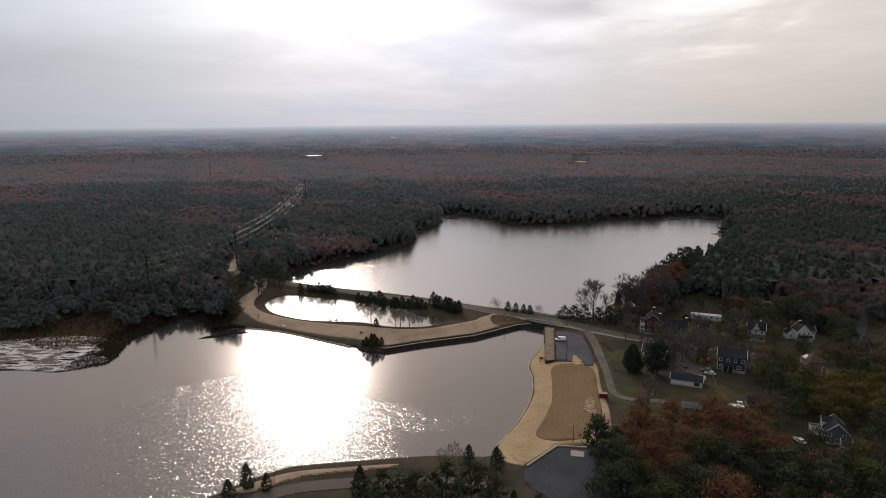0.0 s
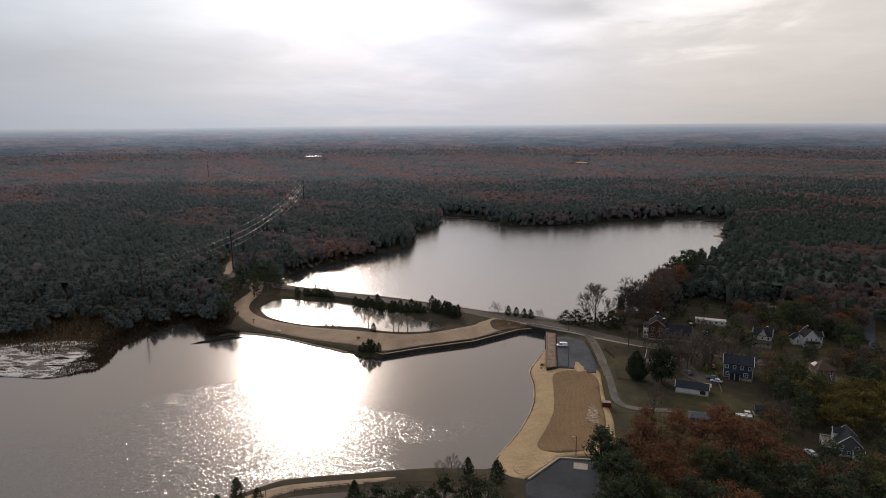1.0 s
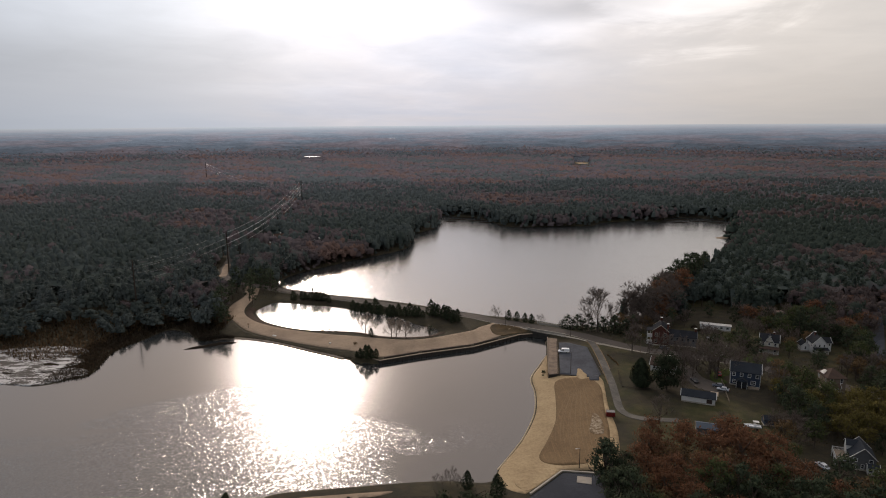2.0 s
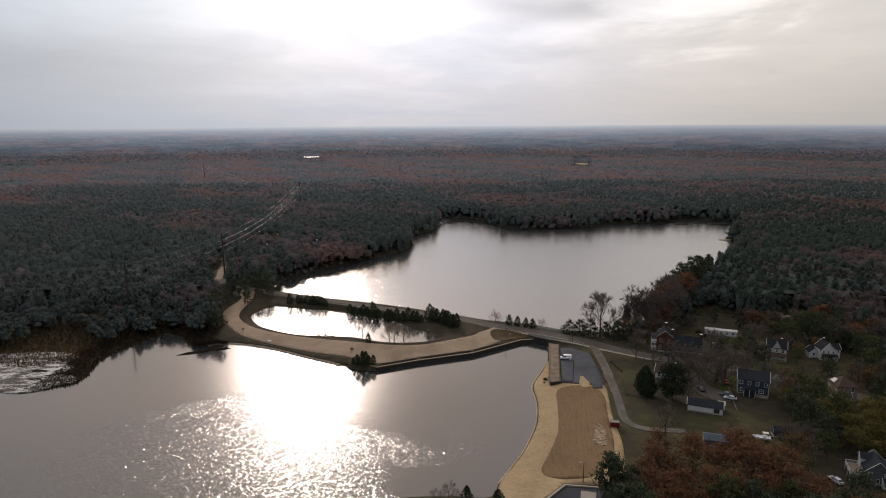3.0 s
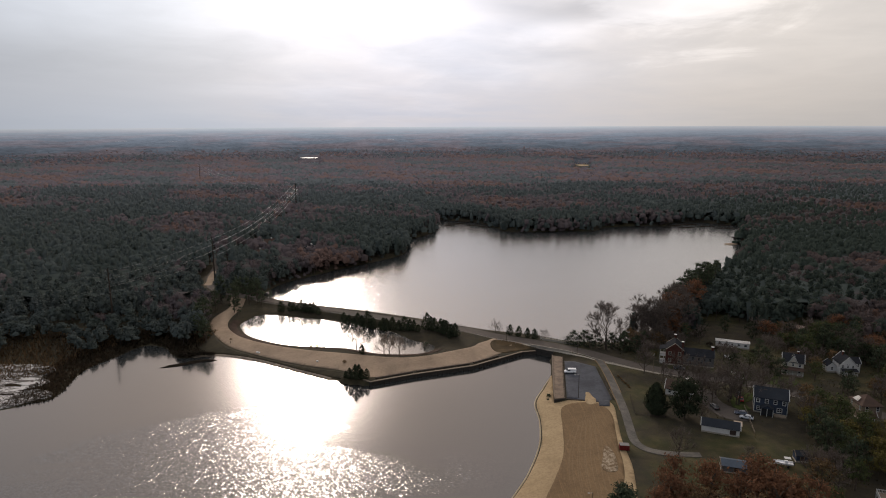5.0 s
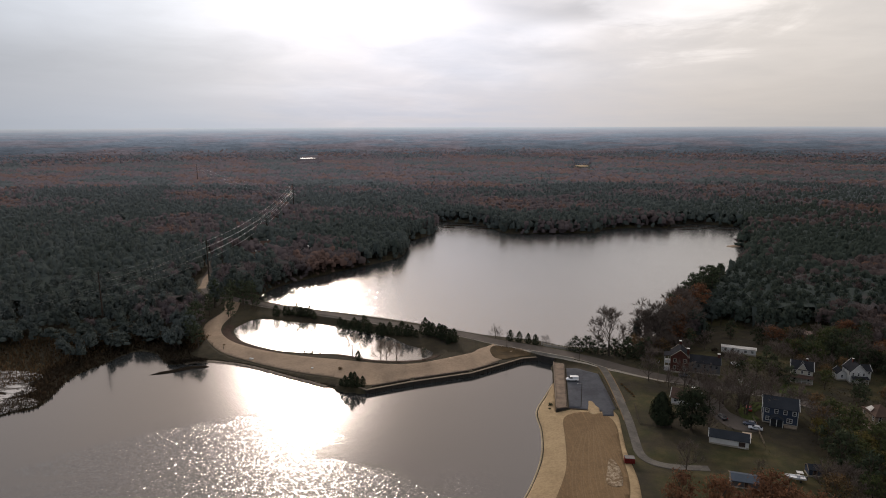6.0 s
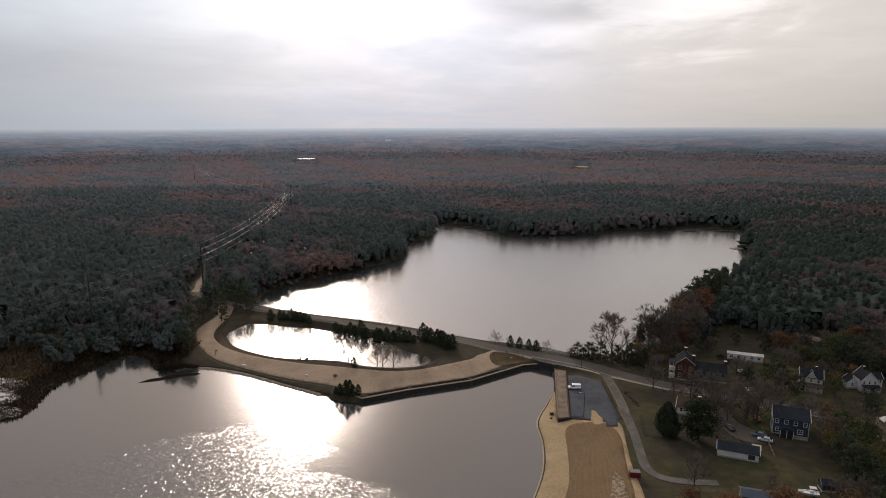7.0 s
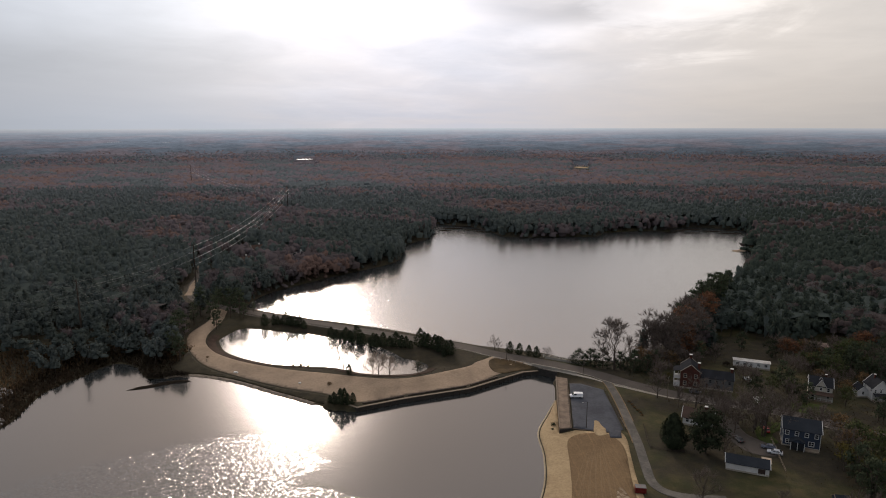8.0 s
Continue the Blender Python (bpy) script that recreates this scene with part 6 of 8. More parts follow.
wall_along([(44.3, 260.62), (48.5, 261.38)], 0.4, 0.4, 2.6, "end_wall", MAT_WALLDARK, deck, "dark end wall", out=0.12)


def rail_fence(name, line, mat, label, high=1.05, gap=2.5, rails=2, lift=0.0, group=""):
    """Posts with rails along a line on the ground."""
    p = np.asarray(line, float)
    seg = np.linalg.norm(np.diff(p, axis=0), axis=1)
    total = seg.sum()
    n = max(1, int(total / gap))
    acc = np.concatenate([[0], np.cumsum(seg)])
    pts = [np.array([np.interp(total * i / n, acc, p[:, 0]), np.interp(total * i / n, acc, p[:, 1])]) for i in range(n + 1)]
    zs = [lie(*q) + lift for q in pts]
    thing = empty(name, Matrix(), label, "fence", group)
    bm = bmesh.new()
    box(bm, -0.07, 0.07, -0.07, 0.07, -0.3 - lift, high, 0.015)
    post = bpy.data.meshes.new("post")
    bm.to_mesh(post)
    bm.free()
    post.materials.append(mat)
    for q, z in zip(pts, zs):
        part("post", post, None, thing, at=pose(q[0], q[1], z))
    for k in range(rails):
        vs, fs = [], []
        h = high * (0.92 - 0.45 * k)
        for i in range(n):
            tube(vs, fs, (*pts[i], zs[i] + h), (*pts[i + 1], zs[i + 1] + h), 0.065, 0.065, 4)
        part("rail", sheet_mesh("rail", vs, fs, mat), None, thing)
    return thing


rail_fence("platform_railing", [(48.35, 261.9), (55.2, 303.6)], MAT_DARKWOOD, "dark timber railing along the concrete platform", 1.0, 2.2, 3, 0.32)
rail_fence("platform_railing", [(44.5, 261.4), (51.2, 305.2)], MAT_WOOD, "pale weathered railing on the water side of the platform", 1.0, 2.6, 2, 0.75)
rail_fence("guard_rail", [(49.8, 329.4), (66.8, 319.2)], MAT_WHITE, "pale metal guard rail on the bridge", 1.2, 1.5, 3, 0.5)
rail_fence("guard_rail", [(14, 347.2), (-6, 357.4), (-32, 369.8), (-60, 383.4), (-87, 396.2), (-104, 405)], MAT_WOOD, "weathered roadside guard rail above the upper lake", 0.8, 3.5, 1)
rail_fence("guard_rail", [(27.2, 326.8), (43.0, 319.2)], MAT_METAL, "steel guard rail beside the dam road", 0.8, 3.0, 1)
rail_fence("roadside_fence", [(-52, 370.0), (-70, 378.4), (-88, 386.6), (-104, 394.6)], MAT_DARKWOOD, "dark timber fence between road and pond", 1.0, 3.0, 2)
rail_fence("lot_edge_rail", [(68.0, 293.4), (67.4, 276.0), (66.5, 259.6)], MAT_DARKWOOD, "long dark timber rail at the edge of the parking lot", 0.75, 2.4, 2)
rail_fence("lot_edge_rail", [(67.3, 268.4), (66.9, 259.2)], MAT_WOOD, "short pale timber rail at the corner of the parking lot", 0.6, 3.0, 1)
rail_fence("yard_fence", [(73.6, 262.4), (70.8, 247.4), (75.0, 244.4), (80.5, 243.8)], MAT_DARKWOOD, "low dark fence round the yard", 0.7, 2.5, 2)
rail_fence("yard_fence", [(111.4, 250.6), (108.4, 240.2), (106.0, 231.5)], MAT_WOOD, "thin timber fence between the yards", 1.2, 2.5, 2)
rail_fence("shore_fence", [(-57, 160), (-45.5, 168.8)], MAT_DARKWOOD, "dark timber fence on the near shore", 0.9, 2.5, 2, group="shore fences")
rail_fence("shore_fence", [(-42.4, 170.6), (-25, 174.4)], MAT_DARKWOOD, "dark timber fence on the near shore", 0.9, 2.5, 2, group="shore fences")
rail_fence("shore_fence", [(-23, 174.4), (2, 174), (13, 173)], MAT_DARKWOOD, "dark timber fence on the near shore", 0.8, 2.5, 2, group="shore fences")
rail_fence("yard_fence", [(109.6, 204.5), (110.6, 198.5), (109.0, 192.0), (108.4, 183.0)], MAT_WOOD, "pale broken fence along the lower yard", 1.0, 2.4, 1)

# sea wall and kerbs of the beach end
seawall = empty("beach_kerb", Matrix(), "pale concrete kerb between beach and lower lot", "kerb")
wall_along([(25.0, 175.5), (36.2, 187.4), (45.6, 186.1)], 0.6, 1.4, 2.62, "kerb", MAT_CONCRETE, seawall)
lotwall = empty("lot_retaining_wall", Matrix(), "low dark retaining wall below the parking lot", "wall")
wall_along([(48.7, 261.0), (55.6, 259.3)], 0.4, 0.8, 2.72, "wall", MAT_DARKWOOD, lotwall)
shore_path = tagged(strip("path_near_shore", smooth_ring([(-95, 128), (-70, 148), (-56, 158.5), (-46, 163.3), (-36, 165.8), (-22, 167), (0, 166.5), (16, 164)], 4, False), 3.0, MAT_ROAD, 0.14), "grey paved path curving along the near shore", "path", kind="structure")
shore_sand = tagged(draped("ground_shore_sand", smooth_ring([(-62, 166), (-52, 172.5), (-44, 175.5), (-30, 177.5), (-14, 179), (-20, 175.5), (-32, 173.5), (-44, 170.5), (-54, 164)], 3), MAT_TRACK, 0.09), "bare pale sand along the near shore", "sand", kind="structure")
ramp = tagged(draped("ground_sand_ramp", smooth_ring([(56.2, 255.8), (55.6, 258.8), (56.2, 261.6), (56.8, 263.4), (57.4, 266.2), (58.2, 266.8), (59.0, 265.6), (59.3, 262.6), (60.0, 260.6), (59.6, 258.4), (59.0, 256.0)], 3), MAT_SAND, 0.22, 1.2), "spill of pale sand over the lot edge", "sand", kind="structure")
apron = tagged(draped("pavement_lot_patch", [(60.6, 259.4), (59.8, 254.0), (63.5, 253.6), (64.8, 259.0)], MAT_ASPHALT, 0.30, 1.4), "dark asphalt apron below the lot", "pavement", kind="structure")
drive = tagged(draped("pavement_driveway", smooth_ring([(101, 268), (106, 265), (105.5, 255), (109.5, 247.5), (110.5, 241.5), (105, 241), (100, 244.5), (98.5, 254)], 3), MAT_ROAD, 0.08, 1.6), "worn grey driveway between the houses", "driveway", kind="structure")
MAT_FRESHTURF = rough_paint("fresh_green_turf", (0.066, 0.080, 0.024), (0.036, 0.046, 0.016), 0.22, 2.6, 0.95, 0.5, 0.15, 0.9, spec=0.05)
for ring in GREEN_LAWNS:
    tagged(draped("ground_green_lawn", smooth_ring(ring, 3), MAT_FRESHTURF, 0.06, 1.4), "fresh green lawn beside the blue house" if ring is GREEN_LAWNS[0] else "fresh green lawn across the road", "lawn", kind="structure")
drive_white = tagged(draped("pavement_concrete_drive", [(122.0, 284.6), (126.6, 283.4), (124.4, 276.0), (120.6, 277.8)], MAT_ROOFPALE, 0.12, 1.4), "pale concrete drive by the road", "driveway", kind="structure")
net_bed = tagged(draped("ground_stone_bed", smooth_ring([(54.6, 225), (56, 219.6), (54.2, 209.5), (50.0, 210.6), (52.2, 218.8)], 3), rough_paint("white_stony_sand", (0.36, 0.30, 0.22), (0.13, 0.088, 0.050), 0.9, 2.2, 0.95, 0.8, 0.25, 1.0), 0.24, 1.2), "bed of pale stones on the graded sand", "stone bed", kind="structure")


rough_sand = draped("ground_churned_sand", smooth_ring([(21.5, 181.5), (24.6, 177.4), (29.5, 181.6), (34.6, 187.0), (31.0, 189.2), (25.6, 188.8), (22.4, 186.2)], 3), MAT_SAND, 0.14, 0.55)
for v_ in rough_sand.data.vertices:
    v_.co.z += 0.34 * max(0.0, noise.noise((v_.co.x * 0.9, v_.co.y * 0.9, 1.7))) + 0.16 * noise.noise((v_.co.x * 2.3, v_.co.y * 2.3, 4.1))
tagged(rough_sand, "churned pale sand in heaps at the beach end", "sand", kind="structure")

# wheel tracks that fan out from the ramp over the graded sand
MAT_RUT = sand_material("pale_dry_wheel_track", (0.178, 0.122, 0.068), (0.108, 0.071, 0.038))
for end, bow, stop in ((38.4, -1.6, 206), (39.4, -2.2, 200), (40.2, -2.0, 197), (42.0, -1.4, 193.6), (44.4, -0.8, 195), (47.0, 0.2, 194.4), (48.8, 0.9, 198), (52.0, 1.8, 203), (54.4, 3.0, 209), (56.0, 4.2, 222)):
    path_ = [(56.2, 256.2), (56.2 + 0.35 * (end - 56.2) + bow, 256 - 0.33 * (256 - stop)), (56.2 + 0.75 * (end - 56.2) + 0.7 * bow, 256 - 0.68 * (256 - stop)), (end, stop)]
    for shift in (-0.8, 0.8):
        line_ = smooth_ring([(x + shift, y) for x, y in path_], 6, False)
        tagged(strip("ground_wheel_track", line_[2 + int(3 * abs(math.sin(7 * end + shift))):], 0.08 + 0.05 * math.sin(3 * end), MAT_RUT, 0.205, 1), "pale wheel track pressed into the graded sand", "wheel track", kind="structure")
# sand washed on to the edges of the lane
for shift, upto in ((-1.62, 17), (1.62, 13)):
    line_ = np.asarray(SIDE_ROAD[1:upto], float)
    t_ = np.gradient(line_, axis=0)
    n_ = np.stack([-t_[:, 1], t_[:, 0]], -1) / np.linalg.norm(t_, axis=1, keepdims=True)
    tagged(strip("ground_lane_edge", line_ + n_ * shift, 0.14, MAT_RUT, 0.16, 1), "washed sand along the edge of the lane", "sand", kind="structure")


def slab_sheet(name, x, y, sx, sy, z, turn, mat, label, category):
    thing = empty(name, pose(x, y, lie(x, y), 0, 0, turn), label, category)
    bm = bmesh.new()
    box(bm, -sx / 2, sx / 2, -sy / 2, sy / 2, -0.1, z, min(0.05, z / 4))
    part("slab", bm, mat, thing)
    return thing


slab_sheet("concrete_pad", 41.8, 182.4, 4.2, 3.6, 0.28, -14, MAT_CONCRETE, "pale concrete pad on the lower lot", "slab")
slab_sheet("sandbag", -83.3, 315.6, 2.0, 0.8, 0.5, -22, MAT_WHITE, "white plastic sandbag lying on the track", "sandbag")
slab_sheet("sandbag", -53.4, 302.8, 1.0, 0.7, 0.5, 12, MAT_WHITE, "white plastic sandbag lying on the track", "sandbag")


def edge_line(side, upto):
    line = np.asarray(ROAD[:upto], float)
    t = np.gradient(line, axis=0)
    n = np.stack([-t[:, 1], t[:, 0]], -1) / np.linalg.norm(t, axis=1, keepdims=True)
    return tagged(strip("road_edge_line", (line + n * side)[16:], 0.09, MAT_CONCRETE, 0.175, 1), "worn pale edge line of the dam road", "road marking", kind="structure")


edge_line(-3.5, 76)
shoulder = tagged(strip("pavement_road_shoulder", smooth_ring([(40, 321.0), (56.5, 310.8), (68.0, 302.2), (79.0, 292.6), (92, 283.8)], 4, False), 0.4, MAT_CONCRETE, 0.13, 2), "pale worn shoulder along the road", "shoulder", kind="structure")

# ---- houses ----
_meshes = {}


def facade(bm, o, u, w, high, holes, gable=0.0, depth=0.22):
    """One wall face from o along u, with openings (u0, u1, v0, v1) cut through it and reveals behind them."""
    o, u = Vector(o), Vector(u)
    up = Vector((0, 0, 1))
    inward = up.cross(u)
    us = sorted({0.0, w, *[h[0] for h in holes], *[h[1] for h in holes]})
    vs = sorted({0.0, high, *[h[2] for h in holes], *[h[3] for h in holes]})

    def at(a, b, d=0.0):
        return bm.verts.new(o + u * a + up * b + inward * d)

    for i in range(len(us) - 1):
        for j in range(len(vs) - 1):
            ca, cb = (us[i] + us[i + 1]) / 2, (vs[j] + vs[j + 1]) / 2
            if any(h[0] < ca < h[1] and h[2] < cb < h[3] for h in holes):
                continue
            bm.faces.new((at(us[i], vs[j]), at(us[i + 1], vs[j]), at(us[i + 1], vs[j + 1]), at(us[i], vs[j + 1])))
    for a0, a1, b0, b1 in holes:
        ring = ((a0, b0), (a1, b0), (a1, b1), (a0, b1))
        for k in range(4):
            p, q = ring[k], ring[(k + 1) % 4]
            bm.faces.new((at(*p), at(*p, depth), at(*q, depth), at(*q)))
    if gable:
        bm.faces.new((at(0, high), at(w, high), at(w / 2, high + gable)))


def slab(bm, corners, thick):
    """A slab from its four upper corners."""
    n = (Vector(corners[1]) - Vector(corners[0])).cross(Vector(corners[3]) - Vector(corners[0])).normalized()
    if n.z < 0:
        n = -n
    t = [bm.verts.new(c) for c in corners]
    b = [bm.verts.new(Vector(c) - n * thick) for c in corners]
    bm.faces.new(t)
    bm.faces.new(b[::-1])
    for i in range(len(t)):
        j = (i + 1) % len(t)
        bm.faces.new((b[i], b[j], t[j], t[i]))


def window_at(parent, o, u, a0, a1, b0, b1, trim=None, door=False):
    """A window of frame and pane, or a door, set in an opening of a facade."""
    w, h = a1 - a0, b1 - b0
    key = (round(w, 2), round(h, 2), trim.name if trim else "", door)
    if key not in _meshes:
        bm = bmesh.new()
        q = 0.13
        for x0, x1, z0, z1 in ((-q, w + q, -q, 0.03), (-q, w + q, h - 0.03, h + q), (-q, 0.03, 0.03, h - 0.03), (w - 0.03, w + q, 0.03, h - 0.03)):
            box(bm, x0, x1, -0.05, 0.10, z0, z1)
        if not door:
            box(bm, 0.03, w - 0.03, 0.05, 0.10, h / 2 - 0.04, h / 2 + 0.04)
            if w > 1.4:
                box(bm, w / 2 - 0.05, w / 2 + 0.05, 0.045, 0.105, 0.03, h - 0.03)
        f = bpy.data.meshes.new("window_frame")
        bm.to_mesh(f)
        bm.free()
        f.materials.append(trim or MAT_WHITE)
        bm = bmesh.new()
        box(bm, 0.0, w, 0.11, 0.16, 0.0, h)
        g = bpy.data.meshes.new("pane")
        bm.to_mesh(g)
        bm.free()
        g.materials.append(MAT_DOOR if door else MAT_GLASS)
        _meshes[key] = (f, g)
    f, g = _meshes[key]
    turn = math.atan2(u[1], u[0])
    ob = part("door" if door else "window", f, None, parent, at=Matrix.Translation(Vector(o) + Vector(u) * a0 + Vector((0, 0, b0))) @ Matrix.Rotation(turn, 4, "Z"))
    part("door_leaf" if door else "pane", g, None, ob)
    return ob


def house_block(thing, x, y, w, d, high, rise, wall, roof, ridge="x", front=(), left=(), right=(), back=(), over=0.35, hip=False, trim=None, base=0.0):
    """A block of a house in its own axes: walls with openings, windows, roof. The front faces -y."""
    bm = bmesh.new()
    gx_, gy_ = (0, rise) if ridge == "x" else (rise, 0)
    if hip:
        gx_ = gy_ = 0
    sides = (((x - w / 2, y - d / 2, base), (1, 0, 0), w, front, gx_), ((x + w / 2, y - d / 2, base), (0, 1, 0), d, right, gy_),
             ((x + w / 2, y + d / 2, base), (-1, 0, 0), w, back, gx_), ((x - w / 2, y + d / 2, base), (0, -1, 0), d, left, gy_))
    for o, u, width, holes, g in sides:
        rects = [tuple(h[:4]) for h in holes]
        facade(bm, o, u, width, high, rects, g)
    wall_ob = part("wall", bm, wall, thing)
    for o, u, width, holes, g in sides:
        for h in holes:
            window_at(thing, o, u, *h[:4], trim=trim, door=len(h) > 4)
    bm = bmesh.new()
    z = base + high
    x0, x1, y0, y1 = x - w / 2, x + w / 2, y - d / 2, y + d / 2
    th = 0.16
    lift = 0.06
    if hip:
        k = min(w, d) / 2
        zr = z + rise + lift
        e = over
        ze = z + lift - rise * over / k
        if w >= d:
            r0, r1 = (x0 + k, y, zr), (x1 - k, y, zr)
        else:
            r0, r1 = (x, y0 + k, zr), (x, y1 - k, zr)
        c = [(x0 - e, y0 - e, ze), (x1 + e, y0 - e, ze), (x1 + e, y1 + e, ze), (x0 - e, y1 + e, ze)]
        vs = [bm.verts.new(p) for p in c + [r0, r1]]
        if w >= d:
            for q in ((0, 1, 5, 4), (2, 3, 4, 5), (1, 2, 5), (3, 0, 4)):
                bm.faces.new([vs[i] for i in q])
        else:
            for q in ((0, 1, 4), (1, 2, 5, 4), (2, 3, 5), (3, 0, 4, 5)):
                bm.faces.new([vs[i] for i in q])
        low = [bm.verts.new((p[0], p[1], p[2] - th)) for p in c]
        for i in range(4):
            bm.faces.new((low[i], low[(i + 1) % 4], vs[(i + 1) % 4], vs[i]))
        bm.faces.new(low[::-1])
    elif ridge == "x":
        s = rise / (d / 2)
        for sg in (-1, 1):
            slab(bm, [(x0 - over, y + sg * (d / 2 + over), z - s * over + lift), (x1 + over, y + sg * (d / 2 + over), z - s * over + lift), (x1 + over, y, z + rise + lift), (x0 - over, y, z + rise + lift)], th)
    else:
        s = rise / (w / 2)
        for sg in (-1, 1):
            slab(bm, [(x + sg * (w / 2 + over), y0 - over, z - s * over + lift), (x + sg * (w / 2 + over), y1 + over, z - s * over + lift), (x, y1 + over, z + rise + lift), (x, y0 - over, z + rise + lift)], th)
    part("roof", bm, roof, thing)
    bm = bmesh.new()
    box(bm, x0 - 0.04, x1 + 0.04, y0 - 0.04, y1 + 0.04, base - 1.0, base + 0.28)
    part("foundation", bm, MAT_CONCRETE, thing)
    if not hip:
        # pale rake boards under the gable ends
        run, along_x = (w, False) if ridge == "y" else (d, True)
        s = rise / (run / 2)
        for end in (-1, 1):
            for sg in (-1, 1):
                if along_x:
                    xx = x0 - over - 0.03 if end < 0 else x1 + over + 0.03
                    a, b = Vector((xx, y + sg * (d / 2 + over), z - s * over + lift - 0.06)), Vector((xx, y, z + rise + lift - 0.06))
                else:
                    yy = y0 - over - 0.03 if end < 0 else y1 + over + 0.03
                    a, b = Vector((x + sg * (w / 2 + over), yy, z - s * over + lift - 0.06)), Vector((x, yy, z + rise + lift - 0.06))
                vs, fs = [], []
                tube(vs, fs, a, b, 0.12, 0.12, 4)
                part("rake_board", sheet_mesh("rake_board", vs, fs, trim or MAT_WHITE), None, thing)
    return wall_ob


def chimney(thing, x, y, z0, z1, mat=None, s=0.45):
    bm = bmesh.new()
    box(bm, x - s, x + s, y - s, y + s, z0, z1, 0.02)
    box(bm, x - s - 0.08, x + s + 0.08, y - s - 0.08, y + s + 0.08, z1 - 0.25, z1 - 0.05)
    c = part("chimney", bm, mat or MAT_BRICK, thing)
    bm = bmesh.new()
    box(bm, x - s - 0.12, x + s + 0.12, y - s - 0.12, y + s + 0.12, z1 + 0.004, z1 + 0.14, 0.02)
    part("chimney_cap", bm, MAT_WHITE, c, "pale chimney cap")


def porch(thing, x, y, w, d, high, roof, posts=4, base=0.0, rise=0.7, rail=True, mat=None):
    """A porch on the front: floor, posts, sloping roof, railing."""
    bm = bmesh.new()
    box(bm, x - w / 2, x + w / 2, y - d, y - 0.02, base - 0.8, base + 0.35, 0.02)
    part("porch_floor", bm, MAT_WOOD, thing)
    bm = bmesh.new()
    slab(bm, [(x - w / 2 - 0.2, y - d - 0.25, base + high), (x + w / 2 + 0.2, y - d - 0.25, base + high), (x + w / 2 + 0.2, y - 0.01, base + high + rise), (x - w / 2 - 0.2, y - 0.01, base + high + rise)], 0.14)
    part("porch_roof", bm, roof, thing)
    for i in range(posts):
        px = x - w / 2 + 0.12 + (w - 0.24) * i / (posts - 1)
        bm = bmesh.new()
        box(bm, px - 0.1, px + 0.1, y - d + 0.05, y - d + 0.25, base + 0.354, base + high - 0.02, 0.015)
        part("porch_post", bm, mat or MAT_WHITE, thing)
    if rail:
        bm = bmesh.new()
        box(bm, x - w / 2 + 0.25, x + w / 2 - 0.25, y - d + 0.1, y - d + 0.2, base + 1.15, base + 1.25)
        for i in range(int(w / 0.35)):
            bx = x - w / 2 + 0.3 + 0.35 * i
            box(bm, bx, bx + 0.05, y - d + 0.12, y - d + 0.18, base + 0.36, base + 1.145)
        part("porch_railing", bm, mat or MAT_WHITE, thing)


def win_row(w, n, z, ww=0.95, hh=1.45, margin=1.0):
    if n == 1:
        return [(w / 2 - ww / 2, w / 2 + ww / 2, z, z + hh)]
    return [(margin + (w - 2 * margin - ww) * i / (n - 1), margin + (w - 2 * margin - ww) * i / (n - 1) + ww, z, z + hh) for i in range(n)]


def house_at(name, x, y, turn, label, sink=0.0):
    return empty(name, pose(x, y, lie(x, y) + 0.25 - sink, 0, 0, turn), label, "house")


# slate-blue two-storey house
h = house_at("house", 119.9, 249.3, -24, "slate-blue two-storey clapboard house with white trim")
W_, D_ = 10.6, 8.2
house_block(h, 0, 0, W_, D_, 5.7, 2.5, MAT_NAVY, MAT_ROOFBLUE, "x", front=win_row(W_, 4, 3.7, 0.95, 1.35, 0.7) + [(1.0, 2.6, 0.9, 2.1), (7.4, 8.9, 0.9, 2.3)],
            left=win_row(D_, 2, 3.7) + win_row(D_, 2, 0.9), right=win_row(D_, 2, 3.7) + win_row(D_, 2, 0.9), back=win_row(W_, 4, 3.7))
bm = bmesh.new()
for s in (-1, 1):
    slab(bm, [(-1.2 + s * 2.15, -D_ / 2 - 2.8, 2.55), (-1.2 + s * 2.15, -D_ / 2 - 0.02, 2.55), (-1.2, -D_ / 2 - 0.02, 3.75), (-1.2, -D_ / 2 - 2.8, 3.75)], 0.12)
part("porch_roof", bm, MAT_ROOFBLUE, h)
bm = bmesh.new()
v = [bm.verts.new(p) for p in ((-3.2, -D_ / 2 - 2.6, 2.6), (0.8, -D_ / 2 - 2.6, 2.6), (-1.2, -D_ / 2 - 2.6, 3.62))]
bm.faces.new(v)
part("porch_gable", bm, MAT_NAVY, h)
for s in (-3.1, -1.2, 0.7):
    bm = bmesh.new()
    box(bm, s - 0.09, s + 0.09, -D_ / 2 - 2.6, -D_ / 2 - 2.42, -0.6, 2.55, 0.01)
    part("porch_post", bm, MAT_WHITE, h)
bm = bmesh.new()
box(bm, -3.1, 0.7, -D_ / 2 - 2.55, -D_ / 2 - 2.45, 0.1, 2.45)
part("porch_screen", bm, MAT_GLASS, h, "dark insect screen")
bm = bmesh.new()
box(bm, 1.2, 5.0, -D_ / 2 - 2.2, -D_ / 2 - 0.02, -0.5, 0.12, 0.02)
part("deck", bm, MAT_WOOD, h)
bm = bmesh.new()
box(bm, -W_ / 2 - 0.03, -W_ / 2 + 0.14, -D_ / 2 - 0.04, -D_ / 2 + 0.0, 0.28, 5.7)
